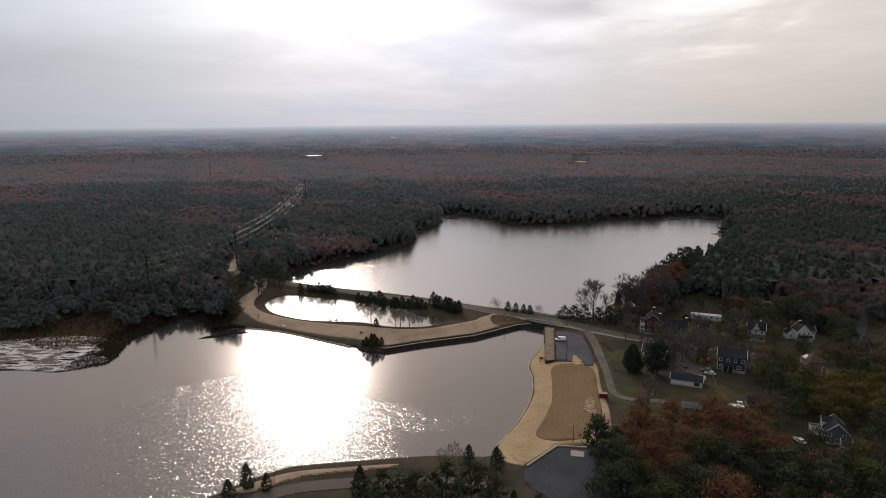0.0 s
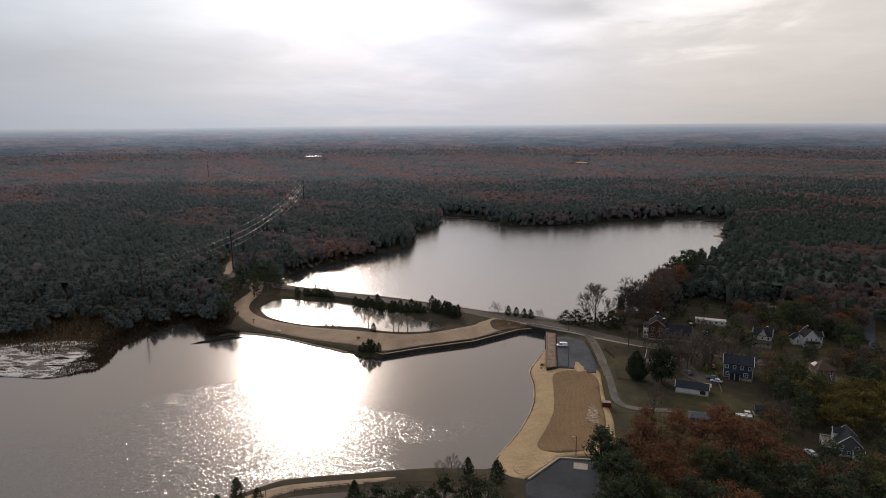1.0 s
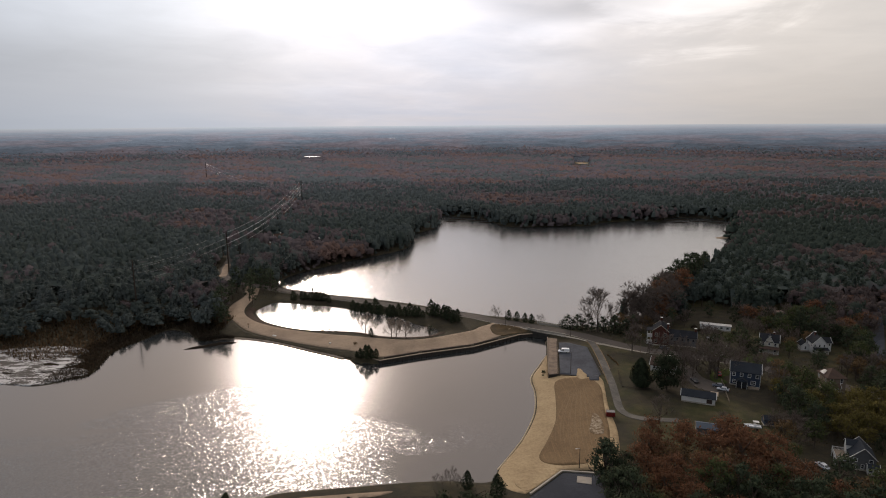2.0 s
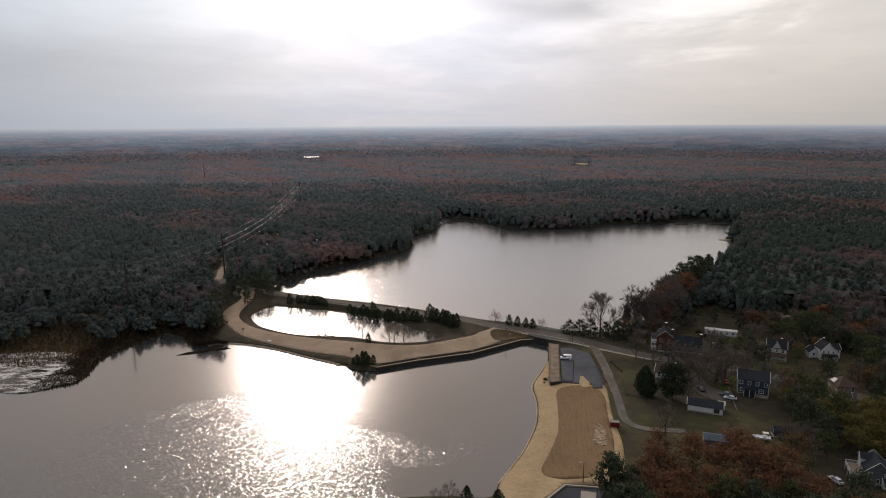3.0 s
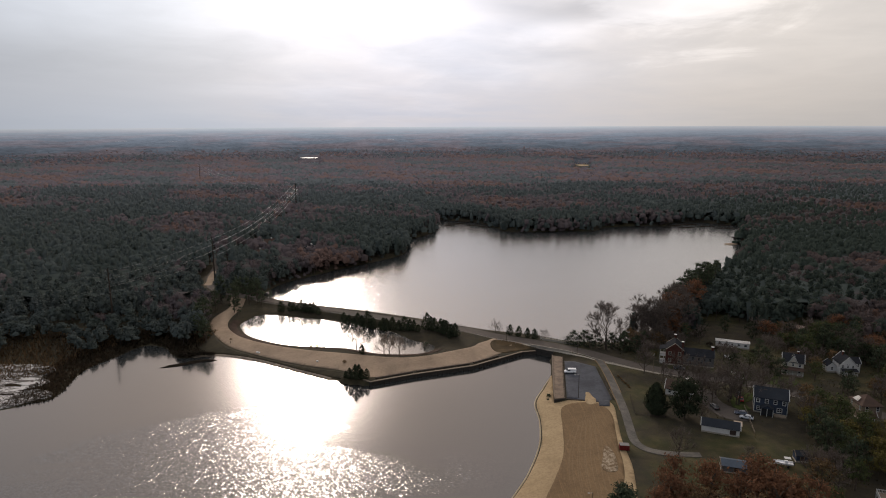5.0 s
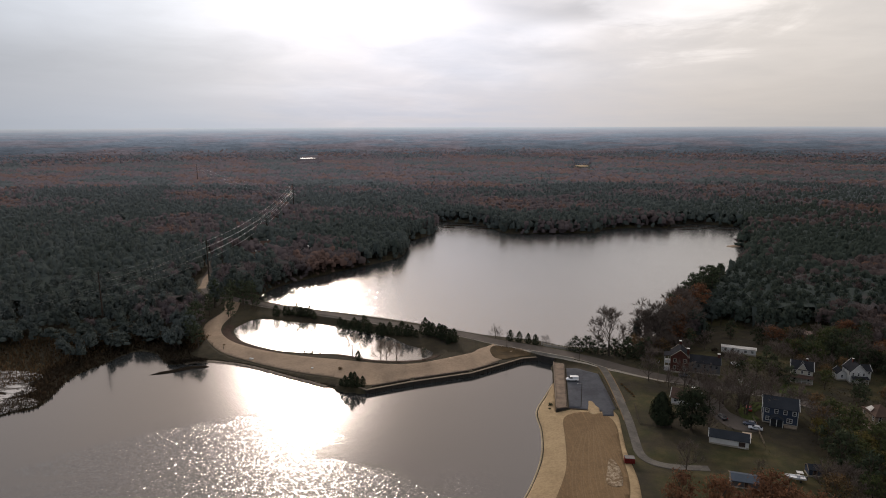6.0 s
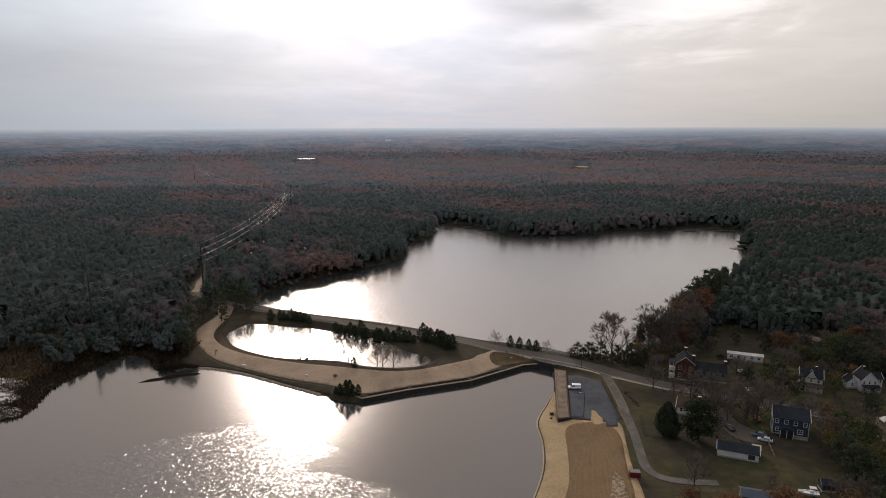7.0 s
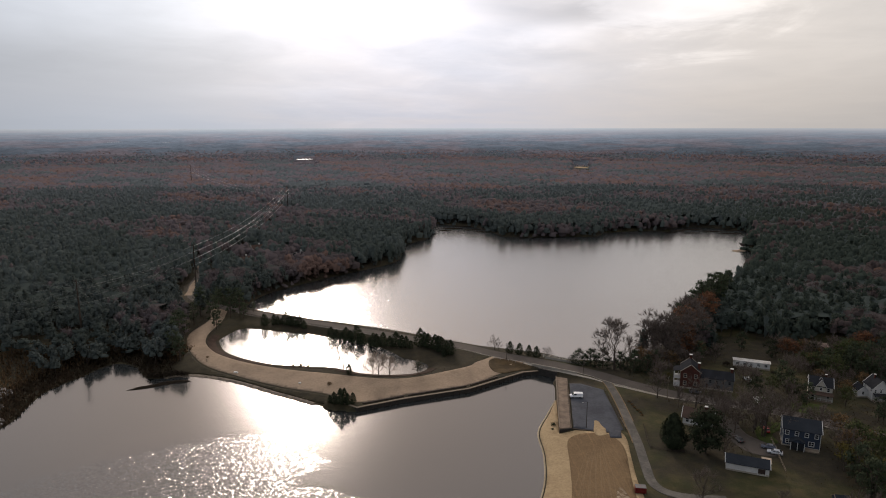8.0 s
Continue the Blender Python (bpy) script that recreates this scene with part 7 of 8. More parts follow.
box(bm, W_ / 2 - 0.14, W_ / 2 + 0.03, -D_ / 2 - 0.04, -D_ / 2 + 0.0, 0.28, 5.7)
box(bm, -W_ / 2 + 0.15, W_ / 2 - 0.15, -D_ / 2 - 0.05, -D_ / 2 - 0.003, 5.45, 5.68)
part("corner_boards", bm, MAT_WHITE, h)

# long white shed
h = tagged(house_at("long_shed", 95.6, 234.2, -22.5, "long low white shed with a grey shingle roof"), category="shed")
house_block(h, 0, 0, 11.6, 5.6, 2.3, 1.5, MAT_WHITE, MAT_ROOFBLUE, "x", front=[(8.6, 10.6, 0.0, 1.9, 1)], right=win_row(5.6, 1, 0.8, 0.9, 1.0), over=0.3)
lean = empty("wood_store", pose(101.7, 234.6, lie(101.7, 234.6), 0, 0, -22.5), "small lean-to store with a pale tan roof", "shed")
bm = bmesh.new()
box(bm, -1.1, 1.1, -1.1, 1.1, -0.3, 2.1, 0.02)
part("wall", bm, MAT_WOOD, lean)
bm = bmesh.new()
slab(bm, [(-1.35, -1.35, 2.15), (1.35, -1.35, 2.15), (1.35, 1.35, 2.7), (-1.35, 1.35, 2.7)], 0.1)
part("roof", bm, sand_material("tan_plywood", (0.42, 0.33, 0.25), (0.30, 0.235, 0.18)), lean)

# red brick house with a long grey wing and a two-level white porch
h = house_at("brick_house", 102.4, 296.0, -20, "old red brick house with a slate roof and long wing")
house_block(h, 0, 0, 7.2, 8.5, 6.6, 2.9, MAT_BRICK, MAT_ROOF, "y", front=win_row(7.2, 2, 4.1, 0.95, 1.5, 1.2) + win_row(7.2, 2, 1.1, 0.95, 1.5, 1.2), left=win_row(8.5, 3, 4.1), over=0.12, trim=MAT_CONCRETE)
house_block(h, 9.6, 0.6, 12.0, 6.6, 4.4, 2.2, MAT_GREYWALL, MAT_ROOF, "x", front=win_row(12.0, 5, 2.5, 0.85, 1.2) + [(2.2, 3.1, 0.0, 2.1, 1), (6.0, 7.4, 0.7, 1.9)], over=0.25, trim=MAT_GREYWALL)
chimney(h, 15.0, 0.6, 5.2, 7.9)
chimney(h, 0.0, 3.6, 8.0, 10.9)
chimney(h, 3.0, -1.5, 6.8, 9.6)
for z in (0.0, 3.0):
    bm = bmesh.new()
    box(bm, -6.0, -3.65, -3.2, 1.6, z + (2.75 if z else -0.6) - (2.75 if z else 0), z + 0.25, 0.02)
    part("porch_floor", bm, MAT_WHITE, h)
    for px, py in ((-5.9, -3.1), (-5.9, -0.8), (-5.9, 1.5), (-4.4, -3.1)):
        bm = bmesh.new()
        box(bm, px - 0.1, px + 0.1, py - 0.1, py + 0.1, z + 0.254, z + 2.99, 0.01)
        part("porch_post", bm, MAT_WHITE, h)
    bm = bmesh.new()
    box(bm, -5.95, -3.7, -3.14, -3.06, z + 0.3, z + 1.2)
    part("porch_railing", bm, MAT_WHITE, h)
bm = bmesh.new()
slab(bm, [(-6.3, -3.5, 6.05), (-6.3, 1.9, 6.05), (-3.62, 1.9, 6.7), (-3.62, -3.5, 6.7)], 0.14)
part("porch_roof", bm, MAT_ROOF, h)

# small bungalow under the trees
h = house_at("bungalow", 92.8, 263.4, -28, "small white bungalow with a red-brown roof")
house_block(h, 0, 0, 9.5, 7.0, 2.7, 2.3, MAT_WHITE, MAT_ROOFBROWN, "x", front=win_row(9.5, 3, 0.9), left=win_row(7.0, 2, 0.9), over=0.45)
chimney(h, 2.2, 0.6, 4.0, 5.9)

# cream house with a front gable and porch
h = house_at("house", 147.3, 284.6, -27, "cream two-storey house with a pointed front gable")
house_block(h, 0, 0, 8.2, 8.0, 5.6, 2.6, MAT_CREAM, MAT_ROOF, "x", front=win_row(8.2, 3, 3.6, 0.9, 1.4, 1.0) + [(3.6, 4.6, 0.35, 2.4, 1), (1.0, 2.0, 0.9, 2.3), (6.2, 7.2, 0.9, 2.3)], left=win_row(8.0, 2, 3.6), right=win_row(8.0, 2, 3.6))
house_block(h, 0, -2.9, 3.4, 2.4, 5.65, 2.7, MAT_CREAM, MAT_ROOF, "y", front=[(1.3, 2.1, 5.75 - 1.9, 5.2)], over=0.3)
porch(h, 0, -4.1, 8.4, 2.2, 2.7, MAT_ROOFBROWN, 5)
chimney(h, 1.8, 0.8, 6.6, 9.0, MAT_BRICK, 0.32)
h.matrix_basis = h.matrix_basis @ Matrix.Diagonal((0.92, 0.92, 0.95, 1))

# white house with a steep gable and wings
h = house_at("house", 167.6, 283.0, -8, "white farmhouse with a steep gable and dark roof")
house_block(h, 0, 0, 7.2, 8.5, 5.4, 3.6, MAT_WHITE, MAT_ROOF, "y", front=win_row(7.2, 3, 3.4, 0.8, 1.4, 0.8) + [(2.75, 3.35, 5.0, 5.38), (3.85, 4.45, 5.0, 5.38)], left=win_row(8.5, 2, 3.4))
house_block(h, 5.4, 2.2, 4.2, 6.0, 5.0, 2.0, MAT_WHITE, MAT_ROOF, "x", front=win_row(4.2, 2, 3.2, 0.8, 1.3, 0.6))
house_block(h, -5.6, 2.4, 4.6, 5.5, 2.8, 1.9, MAT_WHITE, MAT_ROOF, "y", front=win_row(4.6, 1, 0.9))
porch(h, 0.4, -4.25, 7.4, 2.2, 2.6, MAT_ROOF, 4)
chimney(h, -0.6, 1.2, 8.0, 10.0, MAT_BRICK, 0.34)
h.matrix_basis = h.matrix_basis @ Matrix.Diagonal((0.8, 0.8, 0.86, 1))

# tan hip-roofed house
h = house_at("house", 149.6, 242.2, -4, "tan shingled house with a brown hip roof")
house_block(h, 0, 0, 9.4, 9.2, 5.4, 2.4, MAT_TAN, MAT_ROOFBROWN, front=win_row(9.4, 2, 3.3, 1.2, 1.6, 1.6) + [(6.2, 7.2, 0.1, 2.1, 1)], left=win_row(9.2, 2, 3.3), hip=True, over=0.5)
house_block(h, -1.6, -6.0, 4.6, 2.8, 2.5, 1.1, MAT_TAN, MAT_ROOFBROWN, "x", front=win_row(4.6, 2, 0.8, 0.9, 1.2), over=0.3)
bm = bmesh.new()
slab(bm, [(-4.9, -1.2, 5.75), (-4.9, 2.6, 5.75), (-2.9, 1.8, 6.86), (-2.9, -0.4, 6.86)], 0.05)
part("roof_patch", bm, MAT_ROOFPALE, h, "pale patched roof panel")
h.matrix_basis = h.matrix_basis @ Matrix.Diagonal((0.72, 0.8, 1.04, 1))

# grey gabled house with a white deck
h = house_at("house", 125.4, 187.6, -22, "grey gabled house with white trim and a raised deck")
house_block(h, 0, 0, 8.4, 9.4, 4.6, 3.6, MAT_GREYWALL, MAT_ROOFBLUE, "y", front=win_row(8.4, 2, 2.9, 1.3, 1.2) + win_row(8.4, 3, 0.5), left=win_row(9.4, 3, 2.8), over=0.4)
house_block(h, -2.4, 2.8, 4.6, 3.6, 6.4, 1.4, MAT_WHITE, MAT_ROOFBLUE, "x", left=win_row(3.6, 1, 4.9, 1.0, 1.0), front=win_row(4.6, 1, 4.9, 1.4, 1.0), over=0.3)
house_block(h, 3.0, -6.0, 3.6, 2.6, 2.5, 0.9, MAT_WHITE, MAT_ROOFBLUE, "x", front=win_row(3.6, 2, 0.7, 1.2, 1.4, 0.35), over=0.25)
bm = bmesh.new()
box(bm, -8.9, -4.24, -4.4, 4.0, 2.35, 2.55, 0.02)
part("deck_floor", bm, MAT_WOOD, h)
bm = bmesh.new()
for x0, x1, y0, y1 in ((-8.9, -8.8, -4.4, 4.0), (-8.8, -4.3, -4.4, -4.3), (-8.8, -4.3, 3.9, 4.0)):
    box(bm, x0, x1, y0, y1, 3.45, 3.6)
    box(bm, x0, x1, y0, y1, 2.2, 2.56)
    L = max(x1 - x0, y1 - y0)
    for i in range(int(L / 0.45) + 1):
        if x1 - x0 > y1 - y0:
            box(bm, x0 + 0.45 * i, x0 + 0.45 * i + 0.08, y0 + 0.02, y1 - 0.02, 2.565, 3.445)
        else:
            box(bm, x0 + 0.02, x1 - 0.02, y0 + 0.45 * i, y0 + 0.45 * i + 0.08, 2.565, 3.445)
part("deck_railing", bm, MAT_WHITE, h)
for px, py in ((-8.7, -4.2), (-8.7, -0.2), (-8.7, 3.8), (-6.4, -4.2)):
    bm = bmesh.new()
    box(bm, px - 0.12, px + 0.12, py - 0.12, py + 0.12, -1.0, 2.34)
    part("deck_post", bm, MAT_WHITE, h)

# sheds
h.matrix_basis = h.matrix_basis @ Matrix.Diagonal((0.78, 0.78, 0.84, 1))
for name, x, y, turn, w, d, hi, rise, wall, roof, label in (
        ("shed", 174.6, 332.0, -18, 7.4, 5.0, 2.6, 0.9, MAT_DARKWOOD, MAT_RUSTROOF, "brown open shed with a rusty tin roof"),
        ("shed", 89.0, 209.0, -18, 7.8, 5.0, 2.0, 0.9, MAT_GREYWALL, MAT_TARP, "small shed with a blue-grey tarpaulin roof"),
        ("shed", 111.6, 214.4, -10, 3.4, 3.0, 2.0, 1.1, MAT_NAVY, MAT_ROOFBLUE, "small dark blue garden shed"),
        ("shed", 83.5, 184.0, 20, 3.2, 2.6, 2.0, 0.7, MAT_GREYWALL, MAT_TARP, "small grey-blue hut among the trees")):
    h = empty(name, pose(x, y, lie(x, y) + 0.15, 0, 0, turn), label, "shed")
    house_block(h, 0, 0, w, d, hi, rise, wall, roof, "x", front=[(w / 2 - 0.5, w / 2 + 0.5, 0.0, 1.85, 1)], over=0.2, trim=MAT_WOOD)

home = empty("mobile_home", pose(136.0, 314.6, lie(136, 314.6) + 0.2, 0, 0, -22), "long white mobile home with a flat pale roof", "mobile home")
house_block(home, 0, 0, 14.0, 3.6, 2.5, 0.35, MAT_WHITE, MAT_ROOFPALE, "x", front=win_row(14.0, 5, 0.9, 1.1, 1.0) + [(6.4, 7.3, 0.1, 2.1, 1)], over=0.15)

# homes on the far left bank
for x, y, turn, wall, roof, label in ((-138, 512, 35, MAT_TAN, MAT_ROOFBROWN, "small tan house with an added pale porch roof by the woods"), (-141, 556, 20, MAT_TAN, MAT_ROOFBROWN, "brown house with a pale chimney among bare trees"),
                                      (-103, 530, -15, MAT_GREYWALL, MAT_ROOF, "grey-white gabled house among bare trees")):
    h = house_at("house", x, y, turn, label)
    house_block(h, 0, 0, 9.0, 7.5, 5.2, 2.6, wall, roof, "y" if wall is MAT_GREYWALL else "x", front=win_row(9.0, 3, 3.2) + win_row(9.0, 3, 0.8), right=win_row(7.5, 2, 3.2), left=win_row(7.5, 2, 3.2))
    chimney(h, 1.5, 1.0, 6.0, 8.6, MAT_WHITE, 0.4)
    # added porch: its pale roof stands in for a bright strip on the house
    if turn == 35:
        porch(h, 0, -3.75, 8.0, 2.2, 2.6, MAT_ROOFPALE, 4, rise=0.3)

# ---- vehicles, poles, small things ----
def car_paint(name, base, rough=0.3):
    m, n = material(name)
    at = n.add("NewGeometry", out=0)
    f = n.noise(at, 3.0, 3.0)
    n.add("OutputMaterial", Surface=n.add("BsdfPrincipled", Base_Color=n.mix(f, (*base, 1), (*[0.85 * v for v in base], 1)), Roughness=rough, Coat_Weight=0.6, Coat_Roughness=0.1))
    return m


PAINT_WHITE = car_paint("white_car_paint", (0.72, 0.73, 0.74))
PAINT_SILVER = car_paint("silver_car_paint", (0.42, 0.43, 0.45))
PAINT_BLACK = car_paint("black_car_paint", (0.018, 0.018, 0.020))
PAINT_RED = car_paint("red_car_paint", (0.42, 0.025, 0.025))
PAINT_BLUE = car_paint("dark_blue_car_paint", (0.03, 0.04, 0.07))
MAT_TYRE = rough_paint("black_rubber_tyre", (0.022, 0.022, 0.023), (0.014, 0.014, 0.015), 3.0, 12.0, 0.9)
MAT_LAMP = car_paint("clear_headlight", (0.65, 0.66, 0.68), 0.15)
MAT_TAIL = car_paint("red_tail_light", (0.35, 0.015, 0.015), 0.2)


def loft(bm, sections):
    """A closed skin through cross sections of equal length."""
    rings = [[bm.verts.new(p) for p in s] for s in sections]
    n = len(rings[0])
    for a, b in zip(rings, rings[1:]):
        for i in range(n):
            bm.faces.new((a[i], a[(i + 1) % n], b[(i + 1) % n], b[i]))
    bm.faces.new(rings[0][::-1])
    bm.faces.new(rings[-1])
    bmesh.ops.recalc_face_normals(bm, faces=bm.faces[:])
    return bm


def car_section(x, half, z0, z1, tuck=0.9):
    return [(x, -half * 0.92, z0), (x, half * 0.92, z0), (x, half, z0 + 0.35 * (z1 - z0)), (x, half * tuck, z1), (x, -half * tuck, z1), (x, -half, z0 + 0.35 * (z1 - z0))]


def vehicle(name, paint, label, category, van=False, size=1.0):
    thing = empty(name, Matrix(), label, category)
    L, hw = (2.45, 0.94) if van else (2.25, 0.90)
    bm = bmesh.new()
    if van:
        shape = ((-2.45, 0.86, 0.35, 1.05), (-2.35, 0.92, 0.28, 1.10), (1.35, 0.94, 0.28, 1.08), (2.1, 0.92, 0.28, 0.98), (2.42, 0.84, 0.34, 0.78))
    else:
        shape = ((-2.22, 0.80, 0.40, 0.86), (-2.08, 0.88, 0.28, 0.93), (-1.2, 0.90, 0.26, 0.96), (0.9, 0.90, 0.26, 0.92), (1.9, 0.86, 0.28, 0.80), (2.22, 0.76, 0.36, 0.66))
    loft(bm, [car_section(*s) for s in shape])
    for f in bm.faces:
        f.smooth = True
    part("body", bm, paint, thing)
    bm = bmesh.new()
    if van:
        cab = ((-2.42, 0.85, 1.06, 1.86, 0.93), (-1.2, 0.88, 1.09, 1.93, 0.93), (0.6, 0.88, 1.08, 1.90, 0.92), (0.95, 0.87, 1.07, 1.80, 0.86), (1.5, 0.86, 1.06, 1.12, 0.9))
    else:
        cab = ((-2.0, 0.80, 0.93, 0.98, 0.9), (-1.25, 0.80, 0.95, 1.40, 0.78), (-0.2, 0.80, 0.94, 1.46, 0.78), (0.35, 0.80, 0.93, 1.38, 0.78), (1.15, 0.80, 0.90, 0.94, 0.9))
    loft(bm, [car_section(*s) for s in cab])
    roof = part("cabin", bm, paint, thing)
    # windows, 12 mm proud of the cabin sides
    for s in (-1, 1):
        bm = bmesh.new()
        if van:
            pts = ((0.0, 0.885, 1.2), (1.28, 0.875, 1.2), (0.9, 0.83, 1.68), (0.0, 0.84, 1.70))
        else:
            pts = ((-1.45, 0.815, 0.99), (0.75, 0.815, 0.98), (0.3, 0.675, 1.32), (-1.05, 0.675, 1.33))
        q = [bm.verts.new((x, s * (y + 0.03), z)) for x, y, z in pts] + [bm.verts.new((x, s * (y - 0.03), z)) for x, y, z in pts]
        for f in ((0, 1, 2, 3), (7, 6, 5, 4), (0, 4, 5, 1), (1, 5, 6, 2), (2, 6, 7, 3), (3, 7, 4, 0)):
            bm.faces.new([q[i] for i in f])
        bmesh.ops.recalc_face_normals(bm, faces=bm.faces[:])
        part("side_window", bm, MAT_GLASS, thing)
    for nm, a, b in (("windscreen", (1.5, 1.12, 0.74), (0.98, 1.78, 0.68)) if van else ("windscreen", (1.05, 0.97, 0.70), (0.42, 1.37, 0.58)),
                     ("rear_window", (-2.43, 1.25, 0.70), (-2.41, 1.75, 0.66)) if van else ("rear_window", (-1.95, 1.0, 0.70), (-1.32, 1.38, 0.58))):
        bm = bmesh.new()
        sg = 1 if a[0] > 0 else -1
        q = [bm.verts.new(p) for p in ((a[0] + 0.02 * sg, -a[2], a[1] + 0.02), (a[0] + 0.02 * sg, a[2], a[1] + 0.02), (b[0] + 0.02 * sg, b[2], b[1] + 0.02), (b[0] + 0.02 * sg, -b[2], b[1] + 0.02))]
        bm.faces.new(q)
        made = bmesh.ops.extrude_face_region(bm, geom=bm.faces[:])
        for g in made["geom"]:
            if isinstance(g, bmesh.types.BMVert):
                g.co.x -= 0.05 * sg
                g.co.z -= 0.03
        bmesh.ops.recalc_face_normals(bm, faces=bm.faces[:])
        part(nm, bm, MAT_GLASS, thing)
    for wx in (-1.4, 1.4):
        for s in (-1, 1):
            bm = bmesh.new()
            bmesh.ops.create_cone(bm, cap_ends=True, segments=14, radius1=0.34, radius2=0.34, depth=0.24, matrix=Matrix.Translation((wx, s * 0.80, 0.34)) @ Matrix.Rotation(math.pi / 2, 4, "X"))
            wh = part("wheel", bm, MAT_TYRE, thing)
            bm = bmesh.new()
            bmesh.ops.create_cone(bm, cap_ends=True, segments=12, radius1=0.20, radius2=0.17, depth=0.04, matrix=Matrix.Translation((wx, s * 0.93, 0.34)) @ Matrix.Rotation(s * -math.pi / 2, 4, "X"))
            part("rim", bm, MAT_METAL, wh)
    for s in (-1, 1):
        bm = bmesh.new()
        zl = 0.66 if van else 0.58
        box(bm, L - 0.14, L - 0.02, s * 0.60 - 0.13, s * 0.60 + 0.13, zl, zl + 0.13, 0.02)
        part("headlight", bm, MAT_LAMP, thing)
        bm = bmesh.new()
        box(bm, -L + 0.0, -L + 0.14, s * 0.66 - 0.1, s * 0.66 + 0.1, 0.68, 0.86, 0.02)
        part("tail_light", bm, MAT_TAIL, thing)
    return thing


def park(ob, x, y, turn, first=True, lift=0.10):
    m = pose(x, y, lie(x, y) + lift, 0, 0, turn)
    if first:
        ob.matrix_basis = m
        return ob
    return copy_thing(ob, m)


park(vehicle("van", PAINT_WHITE, "white panel van parked on the empty lot", "van", True), 55.4, 286.2, 176, lift=0.13)
park(vehicle("car", PAINT_BLUE, "dark car parked in the driveway", "car"), 107.8, 245.2, 158)
park(vehicle("car", PAINT_SILVER, "silver car parked in the driveway", "car"), 108.2, 242.0, 152)
park(vehicle("car", PAINT_BLACK, "dark car parked behind the long shed", "car"), 100.7, 250.6, 96)
park(vehicle("car", PAINT_RED, "red car parked beside the blue house", "car"), 113.2, 257.0, 70)
park(vehicle("car", PAINT_BLACK, "black car parked beside the blue house", "car"), 114.4, 261.6, 64)
park(vehicle("car", PAINT_WHITE, "white car on the grass by the brick house", "car"), 127.6, 300.0, 100)
park(vehicle("car", PAINT_BLACK, "dark car in front of the brick house", "car"), 101.8, 288.6, -20)
park(vehicle("car", PAINT_SILVER, "pale silver car on a dark driveway", "car"), 113.4, 186.2, 104)

# motor boat on its trailer
boat = empty("motor_boat", pose(104.9, 211.4, lie(104.9, 211.4), 0, 0, -16), "white motor boat parked on a lawn", "boat")
bm = bmesh.new()
secs = []
for x, hw, keel, top in ((2.6, 0.95, 0.55, 1.35), (0.8, 1.0, 0.52, 1.36), (-1.0, 0.95, 0.55, 1.42), (-2.4, 0.55, 0.75, 1.52), (-3.1, 0.06, 1.15, 1.60)):
    secs.append([(x, 0, keel), (x, hw * 0.85, keel + 0.25), (x, hw, top), (x, hw * 0.86, top), (x, hw * 0.7, top - 0.28), (x, -hw * 0.7, top - 0.28), (x, -hw * 0.86, top), (x, -hw, top), (x, -hw * 0.85, keel + 0.25)])
loft(bm, secs)
part("hull", bm, PAINT_WHITE, boat)
bm = bmesh.new()
box(bm, 0.2, 1.1, -0.4, 0.4, 1.1, 1.9, 0.08)
part("console", bm, PAINT_WHITE, boat)
bm = bmesh.new()
box(bm, 0.0, 1.8, -0.7, 0.7, 2.75, 2.83, 0.02)
part("canopy", bm, MAT_WHITE, boat)
for px, py in ((0.1, -0.6), (0.1, 0.6), (1.7, -0.6), (1.7, 0.6)):
    vs, fs = [], []
    tube(vs, fs, (px, py, 1.2), (px, py, 2.76), 0.03, 0.03, 5)
    part("canopy_post", sheet_mesh("canopy_post", vs, fs, MAT_METAL), None, boat)
bm = bmesh.new()
box(bm, 2.62, 3.05, -0.22, 0.22, 0.6, 1.75, 0.08)
part("outboard_motor", bm, PAINT_BLACK, boat)
bm = bmesh.new()
box(bm, -4.2, 2.4, -0.06, 0.06, 0.42, 0.52)
box(bm, 1.0, 1.12, -1.05, 1.05, 0.36, 0.48)
part("trailer", bm, MAT_METAL, boat)
for s in (-1, 1):
    bm = bmesh.new()
    bmesh.ops.create_cone(bm, cap_ends=True, segments=12, radius1=0.32, radius2=0.32, depth=0.2, matrix=Matrix.Translation((1.06, s * 1.1, 0.32)) @ Matrix.Rotation(math.pi / 2, 4, "X"))
    part("wheel", bm, MAT_TYRE, boat)

# red waste container at the beach edge
bin_ = empty("waste_container", pose(59.8, 222.2, lie(59.8, 222.2) + 0.1, 0, 0, -8), "faded red steel waste container beside the beach", "container")
bm = bmesh.new()
box(bm, -1.5, 1.5, -1.0, 1.0, 0.15, 1.75, 0.05)
body = part("body", bm, MAT_DUMPSTER, bin_)
for i in range(6):
    bm = bmesh.new()
    box(bm, -1.35 + 0.5 * i, -1.25 + 0.5 * i, -1.07, -0.995, 0.25, 1.65)
    part("rib", bm, MAT_DUMPSTER, body)
for s in (-1, 1):
    bm = bmesh.new()
    box(bm, s * 0.75 - 0.72, s * 0.75 + 0.72, -1.02, 1.02, 1.755, 1.83, 0.02)
    part("lid", bm, PAINT_BLACK, bin_, "black plastic lid")
bm = bmesh.new()
for px in (-1.2, 1.2):
    box(bm, px - 0.1, px + 0.1, -0.9, 0.9, -0.1, 0.148)
part("skids", bm, MAT_METAL, bin_)


